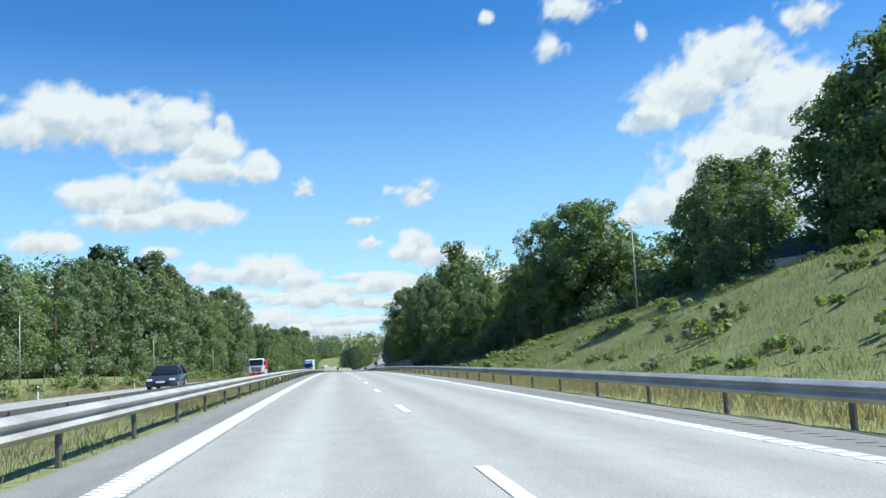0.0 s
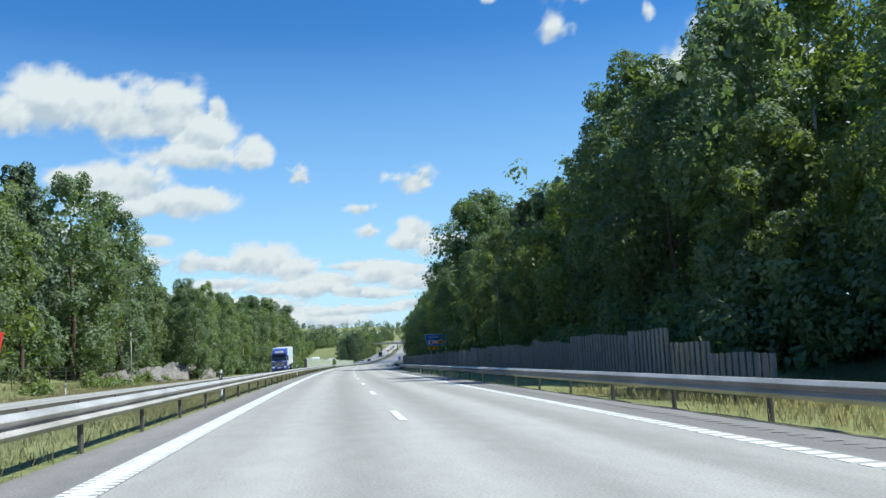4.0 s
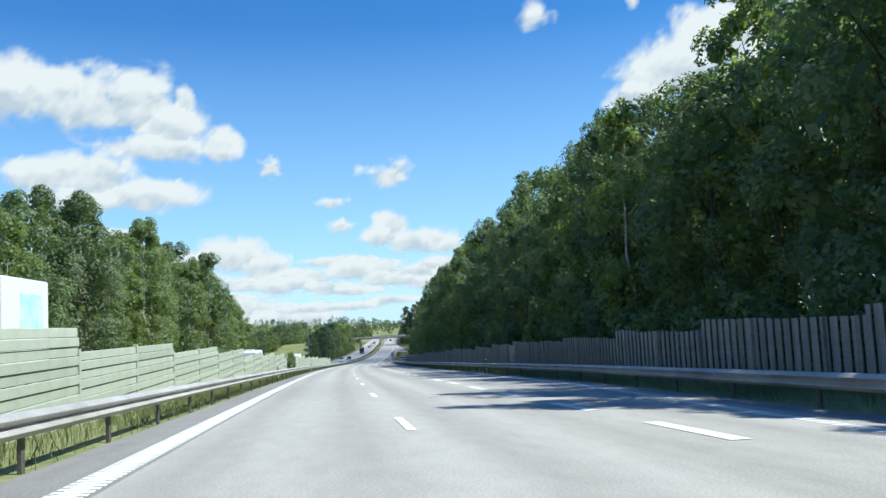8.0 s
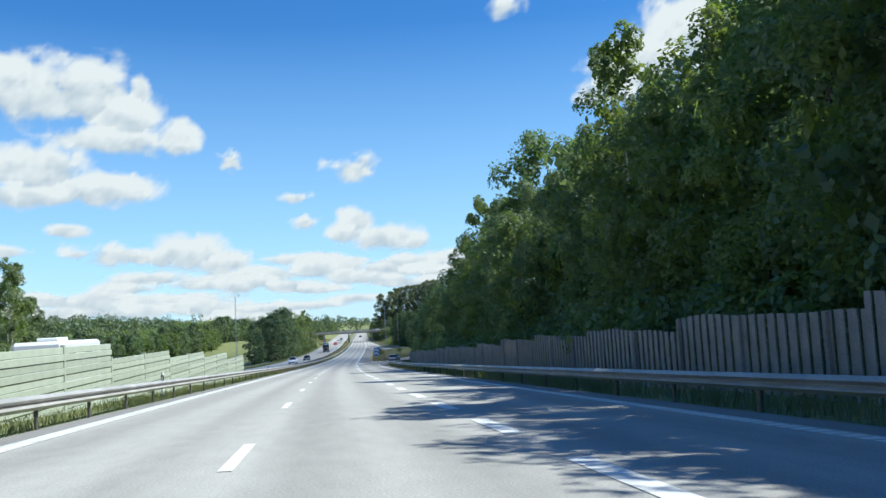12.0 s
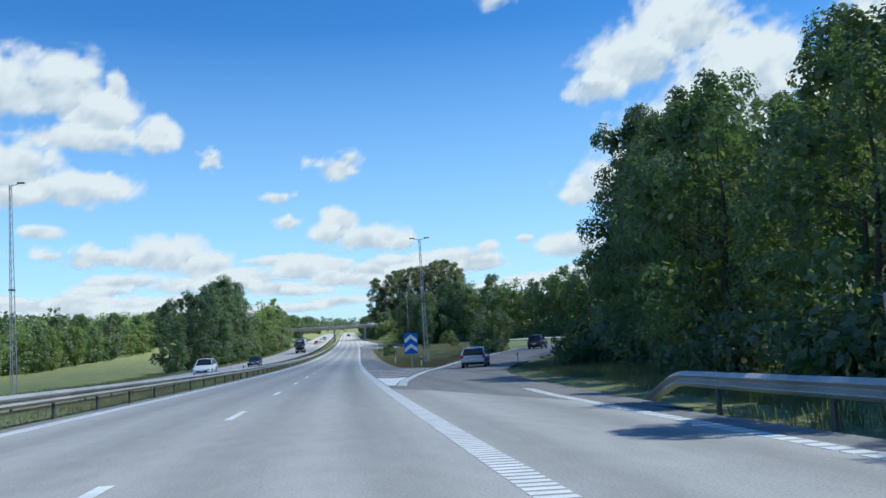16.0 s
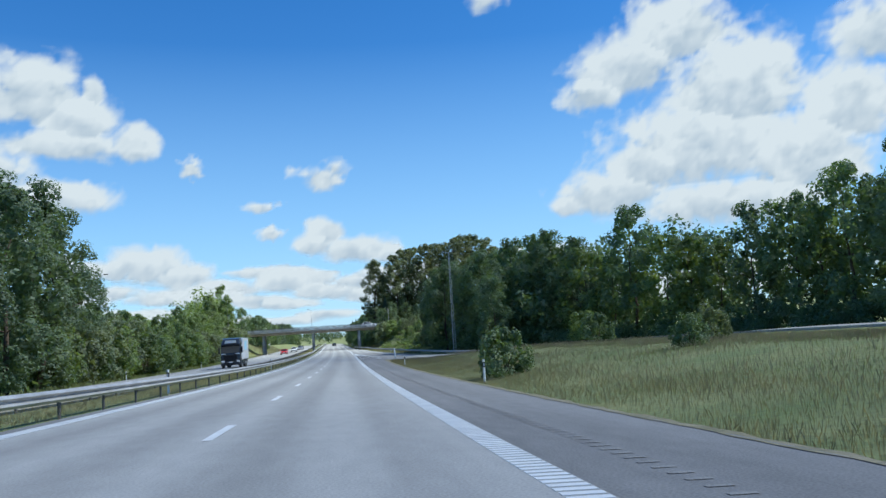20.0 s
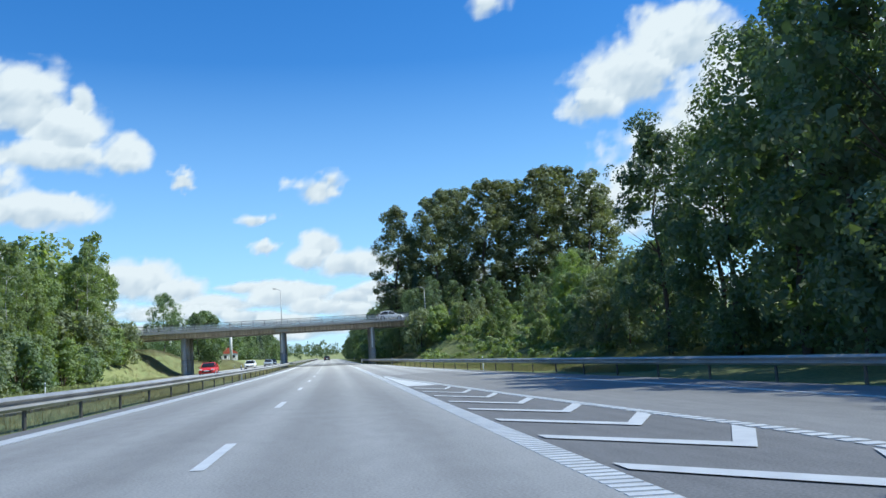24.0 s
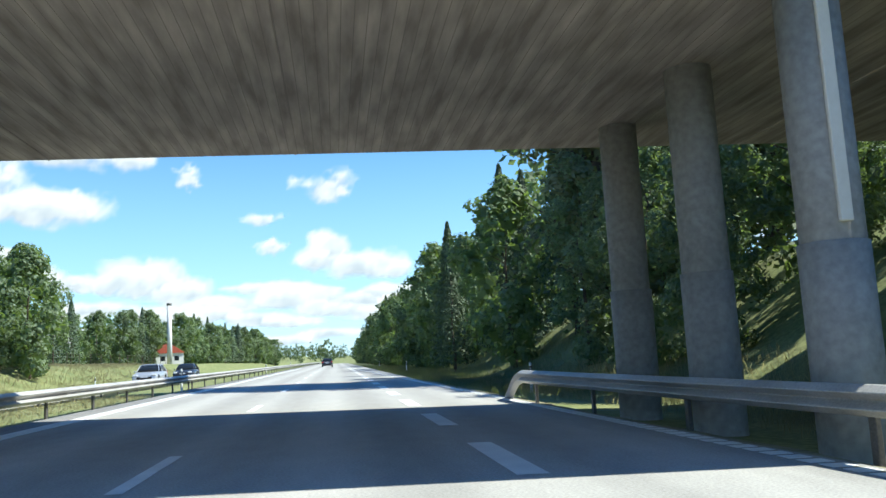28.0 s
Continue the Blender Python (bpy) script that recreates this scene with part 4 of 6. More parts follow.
wood(742, 788, lambda s: table(s, [(742, 25), (765, 22.5), (808, 21.5)]), 3.8, ("alder", "oak", "alder", "oak"), lambda s: table(s, [(742, .74), (756, .98), (775, .95), (790, .8)]), "dark trees beside the merging lane", 3)
wood(690, 800, lambda s: table(s, [(690, 62), (720, 48), (742, 34), (800, 34)]), 3.8, ("ash", "oak", "light", "alder"), lambda s: table(s, [(690, 1.08), (742, 1.05), (800, 1.05)]), "trees behind the field", 3)
wood(640, 694, lambda s: table(s, [(640, 98), (694, 62)]), 3.6, ("oak", "light", "ash"), lambda s: table(s, [(640, .95), (694, 1.1)]), "trees behind the field", 3)
wood(562, 660, lambda s: table(s, [(560, 25), (580, 34), (600, 46), (640, 78), (660, 100)]), 3.8, ("oak", "light", "alder", "ash"), lambda s: table(s, [(562, .62), (580, .72), (600, .9), (660, 1.2)]), "trees behind the exit road", 3)
for s in np.arange(544, 562, 2.5):
    plant(("bush", "bush", "willow")[PLANT.integers(0, 3)], s, float(table(s, [(544, 15.5), (562, 22.5)])) + PLANT.uniform(0, 2.5), PLANT.uniform(.3, .5) if s < 545 else PLANT.uniform(.5, .9), "bushes at the barrier's end")
tops = [(21, 31), (24.5, 33), (28, 33.4), (31.5, 33.8), (35, 34), (38.5, 34.4), (42, 35.4), (45.5, 36.4), (49, 36.5), (52.5, 34.5), (55.5, 31.5)]
for k, (u, top) in enumerate(tops):
    plant("poplar", 897 + (k % 3) * 2.5, u, (top - 6.2) / 24, "row of poplars beside the bridge", wide=1.3)
plant("poplar", 899, 14.6, 1.12, "row of poplars beside the bridge", wide=1.25)
plant("poplar", 902, 17.5, .85, "row of poplars beside the bridge", wide=1.25)
for s, u, z, k in ((888, 19, .5, "alder"), (891, 15.5, .62, "alder"), (893, 24, .55, "oak"), (896, 17.5, .75, "spruce"), (888, 27, .5, "alder"), (900, 21, .8, "alder"), (904, 16.5, .7, "spruce"), (892, 31, .55, "oak"), (890, 37, .5, "ash"), (886, 13, .5, "alder"), (889.5, 12.2, .5, "alder"), (893, 12.6, .5, "alder"), (897, 12.4, .55, "alder"), (886, 16, .6, "oak"), (884.5, 19, .6, "alder"), (894, 44, .75, "oak")):
    plant(k, s, u, z, "dark trees behind the bridge")
wood(905, 1250, lambda s: table(s, [(905, 13.5), (960, 12.5), (1250, 14)]), 5.0, ("spruce", "backlight", "backlight", "spruce"), lambda s: table(s, [(905, .8), (960, .7), (1250, .65)]), "dark trees past the bridge", 3)
for k, s, u, top in (("bright", 822, 25, 10.2), ("bright", 815, 23, 7.4), ("willow", 811, 24.5, 7.4), ("bush", 806, 25, 7.6), ("willow", 802, 24, 7.4), ("bush", 799, 22.5, 6.8), ("willow", 795, 23, 7.6), ("bush", 809, 21.5, 5.0), ("bush", 803, 20.5, 4.6), ("willow", 798, 20, 4.8), ("bush", 793, 20, 5.2),
                     ("willow", 834, 24.5, 7.4), ("bright", 843, 22.5, 6.8), ("bright", 838, 25.5, 7.2), ("willow", 829, 26, 8.4), ("bright", 818, 20.5, 3.6), ("bright", 813, 19.5, 3.3), ("bright", 846, 19.5, 3.9), ("bright", 837, 19.5, 4.8), ("bright", 829, 19.5, 4.0),
                     ("willow", 864, 14.2, 7.2), ("bright", 865, 17.2, 7.7), ("bright", 862, 16.6, 6.7), ("bright", 861, 19.8, 7.7), ("willow", 866, 20.5, 8.2), ("willow", 859, 20.5, 7.6), ("willow", 852, 24, 6.9), ("bright", 850, 26, 7.0), ("willow", 866, 23.5, 8.6), ("willow", 868, 17.5, 8.0)):
    bush_to(k, s, u, top, "bushes on the bank", .85)
for s, u, z, k in ((658, 9.6, .75, "bush"), (652, 16.6, .45, "bush"), (640, 26, .5, "bush"), (600, 20, .95, "bush"), (601, 21, 1.2, "willow"), (690, 24, .8, "bush"), (700, 26, .9, "bright"), (664, 23, .42, "willow")):
    plant(k, s, u, z, "bushes in the field")
plant("alder", 650, 25.5, .42, "bushes in the field", wide=1.35)
for s, u, z in ((227, 17, 1.3), (231, 16.6, 1.34), (268, 15.6, .95), (377, 15.8, .95), (386, 16, .98)):
    plant("oak", s, u, z, "trees of the wood behind the grey barrier")
# left side
wood(20, 246, lambda s: table(s, [(20, -40), (120, -35), (246, -30)]), 5.2, ("ash", "oak", "pine", "light", "oak", "alder", "oak", "alder"), lambda s: table(s, [(20, .68), (60, .75), (86, .82), (120, .98), (165, 1.24), (180, 1.3), (246, 1.22)]), "trees of the wood beyond the opposite carriageway", 3, sign=-1, leaf="leaf")
wood(250, 462, lambda s: table(s, [(250, -25.5), (420, -25.5), (462, -29)]), 4.6, ("birch", "ash", "ash", "birch"), lambda s: table(s, [(250, .9), (305, .9), (335, 1.04), (380, 1.12), (425, .9), (462, .6)]), "birches beyond the green barrier", 3, sign=-1, leaf="leaf")
for s, u, z in ((674, -24, 1.02), (681, -26, .95), (668, -25, .95), (690, -25, .9), (662, -27, .85), (686, -30, .9), (657, -30, .6), (664, -33, .85), (672, -31, .9), (696, -25, .92), (703, -25.5, .85), (708, -28, .8), (699, -29, .85), (714, -26, .6)):
    plant("alder", s, u, z * float(table(s, [(655, 1.0), (672, 1.12), (690, 1.25), (714, 1.3)])), "clump of dark trees", wide=1.2)
wood(700, 855, lambda s: -26 + 0 * s, 3.2, ("bright", "bush", "willow", "bright"), lambda s: table(s, [(700, 1.7), (850, 1.35)]), "hedge of bushes", 1, sign=-1)
wood(712, 868, lambda s: -29.5 + 0 * s, 4.0, ("light", "birch", "light"), lambda s: table(s, [(705, .55), (785, .55), (805, .68), (840, .86), (868, .9)]), "young trees behind the hedge", 2, 5, -1, leaf="leaf_light")
wood(960, 1250, lambda s: table(s, [(960, -62), (1040, -40), (1250, -27)]), 6, ("backlight", "backlight", "spruce"), lambda s: table(s, [(960, .6), (1040, .7), (1250, .8)]), "trees past the bridge", 2, sign=-1, leaf="leaf")
plant("oak", 915, -31, .8, "tall trees beside the far bank")
for s, u, z in ((944, -25.5, .72), (950, -28, .75), (941, -28.5, .68), (955, -31, .7), (936, -33, .6)):
    plant("backlight", s, u, z, "tall trees beside the far bank")
wood(575, 1000, lambda s: -table(s, [(575, 112), (600, 100), (760, 82), (1000, 75)]), 6.0, ("backlight", "light", "backlight"), lambda s: .9, "trees across the field", 3, 7.0, -1, 3.0, "leaf_light")
for s, u, z in ((560, -62, .5), (566, -66, .55), (572, -58, .4)):
    plant("light", s, u, z, "small trees in the field")


def far_wood(name, spots, label, leaf="far"):
    """Far woods: many small crowns as one mass of leaf sprays."""
    rng = R(len(spots))
    P, n = [], 84
    s, u, tall = np.array(spots).T
    c = W(s, u, ground_h(s, u))
    for p, t in zip(c, tall):
        d = rng.normal(size=(n, 3))
        d /= np.linalg.norm(d, axis=1)[:, None]
        P.append(p + d * np.array([t * .34, t * .34, t * .5]) * rng.uniform(.6, 1.05, (n, 1)) + np.array([0, 0, t * .5]))
    V, F = leaves(np.concatenate(P), 1.05, rng)
    return tagged(link(name, V, F, M[leaf]), label, "woods", kind="stuff")


rng = R(5)
far_wood("valley_woods", [(rng.uniform(620, 1500), -rng.uniform(115, 420), rng.uniform(12, 18)) for _ in range(1000)], "distant mixed woods across the valley")
far_wood("hill_woods", [(rng.uniform(1300, 2600), rng.uniform(-900, 500), rng.uniform(11, 17)) for _ in range(1000)], "wooded hills in the distance")
far_wood("ridge_woods", [(rng.uniform(1000, 1500), rng.uniform(40, 300), rng.uniform(11, 16)) for _ in range(260)], "distant woods beyond the bridge")

grow = R(77)
thicket("undergrowth", [(s, float(table(s, [(20, -40), (120, -35.5), (246, -30.5)])) - grow.uniform(-1.5, 3), grow.uniform(2.2, 6.0), grow.uniform(2.0, 3.2)) for s in np.arange(24, 250, 1.6)], "dense undergrowth at the edge of the far wood", "leaf")
thicket("undergrowth", [(s, -25.5 - grow.uniform(-.5, 3), grow.uniform(2.2, 6.5), grow.uniform(1.8, 3.0)) for s in np.arange(276, 462, 1.5)], "dense undergrowth between the birches", "leaf")
thicket("undergrowth", [(s, float(table(s, [(545, 17), (562, 23.5), (600, 38), (640, 70)])) + grow.uniform(0, 3), grow.uniform(1.6, 3.4), grow.uniform(1.8, 2.8)) for s in np.arange(545, 640, 1.5)], "bushes beside the exit road", "leaf_dark")
thicket("undergrowth", [(s, 14.4 + grow.uniform(0, 1.6), grow.uniform(2.2, 4.6), grow.uniform(1.6, 2.4)) for s in np.arange(150, 515, 2.4)], "dense undergrowth behind the grey barrier", "leaf")
thicket("undergrowth", [(s, float(table(s, [(512, 14.8), (545, 19)])) + grow.uniform(0, 2.2), grow.uniform(1.4, 3.0), grow.uniform(1.6, 2.4)) for s in np.arange(512, 545, 1.6)], "dense undergrowth at the edge of the wood", "leaf_dark")
thicket("bank_shrubs", [(s, grow.uniform(float(table(s, [(798, 19), (830, 18.5), (868, 15)])), 25), grow.uniform(.5, 1.4), grow.uniform(.7, 1.5)) for s in np.arange(798, 868, 1.3)], "leafy shrubs covering the grassy bank", "leaf_light")
thicket("bank_shrubs", [(s, grow.uniform(float(table(s, [(796, 16.5), (830, 15), (868, 12.5)])), 26), grow.uniform(.35, 1.1), grow.uniform(.7, 1.7)) for s in np.arange(796, 868, .8)], "low weeds and young bushes on the grassy bank", "leaf_light")
for s, u, top in ((857, 37, 14.2), (863, 38, 15), (867, 34, 12), (871, 40, 13)):
    plant("alder" if int(s) % 2 else "light", s, u, (top - stand(s, u)) / (16 if int(s) % 2 else 13), "trees on top of the bank", wide=1.3)
thicket("undergrowth", [(s, float(table(s, [(66, 42), (100, 31), (116, 24)])) + grow.uniform(0, 9), grow.uniform(2.0, 5.0), grow.uniform(2.2, 3.4)) for s in np.arange(66, 118, .9)], "dark undergrowth between the hill trees", "leaf_dark")
thicket("undergrowth", [(s, float(table(s, [(112, 26), (125, 19), (155, 15.5)])) + grow.uniform(0, 4), grow.uniform(2.5, 6.0), grow.uniform(2.0, 3.0)) for s in np.arange(112, 156, .9)], "dense undergrowth at the wood's edge", "leaf")
bush_to("bright", 305.8, 13.1, 3.5, "bushes beside the barriers", .5)
plant("bright", 337.3, -6.5, .64, "bushes beside the barriers", wide=.45)
for line, s0, s1 in (([(640, 92), (694, 57), (720, 44), (742, 31), (765, 27)], 640, 765), ([(562, 28), (600, 53), (640, 79), (660, 99)], 562, 660)):
    thicket("hedge_growth", [(s, float(table(s, line)) + grow.uniform(-1, 3), grow.uniform(1.8, 4.2), grow.uniform(2.2, 3.6)) for s in np.arange(s0, s1, 1.3)], "bushes filling the edge of the trees behind the field", "leaf")
# ---------------------------------------------------------------- slip roads
def strip(name, left, right, height, mat, parent=None, label="", deep=.35, smooth=4.0):
    """A paved strip between two lines of (s, u), top at height(s)."""
    def dense(pts):
        p = np.array(pts, float)
        d = np.concatenate([[0], np.cumsum(np.linalg.norm(np.diff(p, axis=0), axis=1))])
        t = np.linspace(0, d[-1], 60)
        q = np.stack([np.interp(t, d, p[:, 0]), np.interp(t, d, p[:, 1])], 1)
        for _ in range(int(smooth)):
            q[1:-1] = (q[:-2] + 2 * q[1:-1] + q[2:]) / 4
        return q
    a, b = dense(left), dense(right)
    n = len(a)
    ha, hb = height(a[:, 0], a[:, 1]), height(b[:, 0], b[:, 1])
    V = np.concatenate([W(a[:, 0], a[:, 1], ha), W(b[:, 0], b[:, 1], hb), W(b[:, 0], b[:, 1], hb - deep), W(a[:, 0], a[:, 1], ha - deep)])
    i = np.arange(n - 1)
    F = np.concatenate([np.stack([i + k * n, i + (k + 1) % 4 * n, i + 1 + (k + 1) % 4 * n, i + 1 + k * n], 1) for k in (0, 1, 3)])
    return link(name, V, F, M[mat], parent, label)


def slip_top(s, u):
    """Slip roads leave the motorway's own surface and rise to the field's level."""
    return crown(np.minimum(u, 12)) * step_up((14 - u) / 6) + (ramp_h(s) + .12) * step_up((u - 8) / 6)


exit_road = thing("exit_road", "dark asphalt exit road curving away from the motorway", "road", kind="structure")
strip("lane_surface", [(526, 3.95), (531, 4.4), (535, 4.9), (543, 6.0), (553, 7.5), (568, 10.9), (590, 18), (612, 25.5), (632, 38), (648, 58), (656, 95)],
      [(508, 8.6), (529, 10.0), (541, 11.4), (549, 13.2), (564, 18), (584, 25), (604, 33.5), (622, 45.5), (638, 65), (645, 98)], lambda s, u: slip_top(s, u) - .003, "exit_asphalt", exit_road)
strip("edge_line", [(553, 8.0), (568, 11.45), (590, 18.6), (612, 26.1)], [(553, 8.35), (568, 11.75), (590, 18.85), (612, 26.3)], lambda s, u: slip_top(s, u) + .01, "paint", exit_road, "white exit line", .02)
strip("gore_surface", [(526, 3.9), (545, 3.9), (566, 4.2), (569, 5.0)], [(526, 4.2), (543, 6.6), (556, 9.2), (562, 9.8)], lambda s, u: slip_top(s, u) - .006, "shoulder", exit_road, "dark asphalt between the diverging lanes")
V, F = ribs(lambda s: table(s, [(526, 4.62), (531, 5.02), (535, 5.52), (543, 6.62), (553, 8.18)]), 526.5, 553, .36, .22, .14, height=slip_top)
link("ribbed_line", V, F, M["paint"], exit_road, "ribbed white exit line")
on_road = thing("slip_road", "pale asphalt slip road joining the motorway", "road", kind="structure")
strip("lane_surface", [(678, 108), (660, 80), (657, 60), (667, 43), (690, 31), (712, 21), (726, 13.5), (734, 9.0), (740, 6.5)],
      [(690, 108), (676, 80), (672, 62), (680, 50), (700, 38), (722, 26), (738, 17.6), (752, 15.6), (776, 13)], lambda s, u: slip_top(s, u) - .004, "asphalt", on_road)


def gore_bar(s0, s1, ua, ub, apex, width, label="white chevron stripes of the gore", taper=1.0):
    """One chevron bar from (s0, ua) over its apex to (s1, ub)."""
    um = ua + (ub - ua) * .5
    S = np.array([s0, apex, s1, s1 + width * taper, apex + width, s0 + width])
    U = np.array([ua, um, ub, ub, um, ua])
    H = crown(U) + .012
    return link("chevron_bar", W(S, U, H), [[0, 1, 4, 5], [1, 2, 3, 4]], M["paint"], exit_road, "")


V = W(np.array([527, 527, 532, 538.7, 537.8, 539.2, 532]), np.array([4.12, 4.42, 4.88, 5.78, 4.85, 4.12, 4.12]), crown(np.array([4.12, 4.42, 4.88, 5.78, 4.85, 4.12, 4.12])) + .012)
link("gore_fill", V, [[0, 1, 2, 6], [6, 2, 4, 5]], M["paint"], exit_road, "solid white gore tip")
link("gore_fill", V[[2, 3, 4]], [[0, 1, 2]], M["paint"], exit_road, "solid white gore tip")
for k, s in enumerate((542.4, 546.2, 550.6, 555.2, 560.0)):
    gore_bar(s + 1.1, s - .3, 4.1, float(table(s, [(543, 6.1), (553, 7.6), (562, 9.4)])), s - 1.3, .75)
V, F = sweep([(lambda s: merge_line(s) - .02, lay(-.001)), (lambda s: np.minimum(right_edge(s) - .6, join_line(s) + .5), lay(-.001))], 738, 803, 1.5, closed=False)
link("merging_lane", V, F[:, ::-1], M["slip_asphalt"], road, "grey asphalt of the merging lane")
chevrons = thing("merge_chevrons", "white chevron bars of the merging gore", "road marking", kind="structure")
for s in np.arange(739.6, 772, 3.2):
    ur = float(merge_line(s - 1)) - .3
    um = 4.2 + (ur - 4.2) * .66
    U = np.array([4.2, um, ur, ur, um, 4.2])
    S = np.array([s, s - 2.1, s - .2, s + .5, s - 1.5, s + .5])
    link("chevron_bar", W(S, U, crown(U) + .011), [[0, 1, 4, 5], [1, 2, 3, 4]], M["paint"], chevrons)
V, F = sweep([(4.13, lay(.006)), (lambda s: np.maximum(merge_line(s) - .2, 4.15), lay(.006))], 774, 795, 3, closed=False)
tagged(link("merge_tip", V, F, M["paint"]), "solid white tip of the merging gore", "road marking", kind="structure")
V, F = ribs(lambda s: 0 * s + 5.03, 566, 736, .24, .4, .1, .0015)
F = F[:len(F) // 5]
tagged(link("rumble_strip", V, F, M["slip_asphalt"]), "milled rumble strip in the shoulder", "road marking", kind="structure")
V, F = ribs(lambda s: 0 * s + 4.6, -20, 228, .24, .4, .1, .0015)
F = F[:len(F) // 5]
tagged(link("rumble_strip", V, F, M["slip_asphalt"]), "milled rumble strip in the shoulder", "road marking", kind="structure")
left_slip = thing("far_slip_road", "asphalt slip road beyond the opposite carriageway", "road", kind="structure")
strip("lane_surface", [(700, -20.2), (660, -20.2), (610, -24), (560, -36), (520, -60)], [(700, -20), (668, -23.8), (620, -28.5), (572, -41), (532, -65)], lambda s, u: ground_h(s, u) + .12, "shoulder", left_slip)


# ---------------------------------------------------------------- posts, signs, masts
def marker_post(s, u, label="white roadside marker post with a black band", tilt=0.0, tall=1.05):
    e = thing("marker_post", label, "marker post", "roadside marker posts")
    bm = bmesh.new()
    tube(bm, (0, 0, -.3), (0, 0, tall), .055, .05, 10)
    part("shaft", bm, M["white_paint"], e, smooth=False)
    bm = bmesh.new()
    tube(bm, (0, 0, tall - .36), (0, 0, tall - .12), .056, .0555, 10)
    part("band", bm, M["black"], e, "black band")
    bm = bmesh.new()
    box(bm, -.02, .02, -.06, -.05, tall - .31, tall - .17)
    part("reflector", bm, M["lamp_glass"], e, "small reflector")
    e.matrix_world = at(s, u, max(stand(s, u), -.6), 0) @ pose(0, 0, 0, 0, tilt, 0)
    return e


for s in (11, 61, 104, 155, 205, 255, 306, 355, 404, 455, 505, 560, 608, 655, 705, 755, 805, 855, 905, 955, 1005):
    marker_post(s, -5.35)
for s, u in ((604.5, 8.5), (655, 8.2), (703, 8.0), (560.5, 16.2), (584, 27.5), (575, 9.6), (306, 9.4), (804, 12.4), (856, 9.4), (892, 8.7), (943, 8.6), (993, 8.6), (104, 6.3), (205, 6.4), (676, 53)):
    marker_post(s, u, tilt=3.0 if s == 604.5 else 0, tall=1.3 if s == 604.5 else 1.05)
def gore_pole(s, u):
    e = thing("marker_pole", "tall leaning white marker pole at the merging gore", "marker post")
    bm = bmesh.new()
    tube(bm, (0, 0, -.3), (0, 0, 1.7), .11, .06, 12)
    part("shaft", bm, M["white_paint"], e, smooth=True)
    bm = bmesh.new()
    tube(bm, (0, 0, -.3), (0, 0, .06), .15, .14, 12)
    part("base_collar", bm, M["white_paint"], e)
    e.matrix_world = at(s, u, stand(s, u)) @ pose(0, 0, 0, 0, -4, 0)


gore_pole(733.5, 8.9)
for s, u in ((40, -21.4), (90, -21.6), (140, -21.6), (190, -21.6), (60, -20.9), (660, -21.2), (712, -21.2), (760, -21.2), (812, -21.2), (900, -21.4), (950, -21.4)):
    marker_post(s, u, "white roadside marker post beyond the opposite lanes")


def text_mesh(words, size, mat, parent, m, name="lettering", wide=1.0):
    c = bpy.data.curves.new(name, "FONT")
    c.body, c.size, c.extrude = words, size, .003
    c.align_x, c.space_character, c.offset = "CENTER", wide, size * .012
    ob = new(name, c)
    dg = bpy.context.evaluated_depsgraph_get()
    me = bpy.data.meshes.new_from_object(ob.evaluated_get(dg))
    bpy.data.objects.remove(ob)
    me.materials.clear()
    me.materials.append(M[mat])
    o = new(name, me)
    o.parent, o.matrix_local = parent, m
    return o


def plate(name, outline, y0, y1, mat, parent, label=""):
    """A flat sheet with the outline [(x, z)], between depths y0 and y1."""
    bm = bmesh.new()
    vs = [bm.verts.new((x, y0, z)) for x, z in outline]
    f = bm.faces.new(vs)
    got = bmesh.ops.extrude_face_region(bm, geom=[f])
    for v in got["geom"]:
        if isinstance(v, bmesh.types.BMVert):
            v.co.y = y1
    bmesh.ops.recalc_face_normals(bm, faces=bm.faces[:])
    return part(name, bm, M[mat], parent, label)


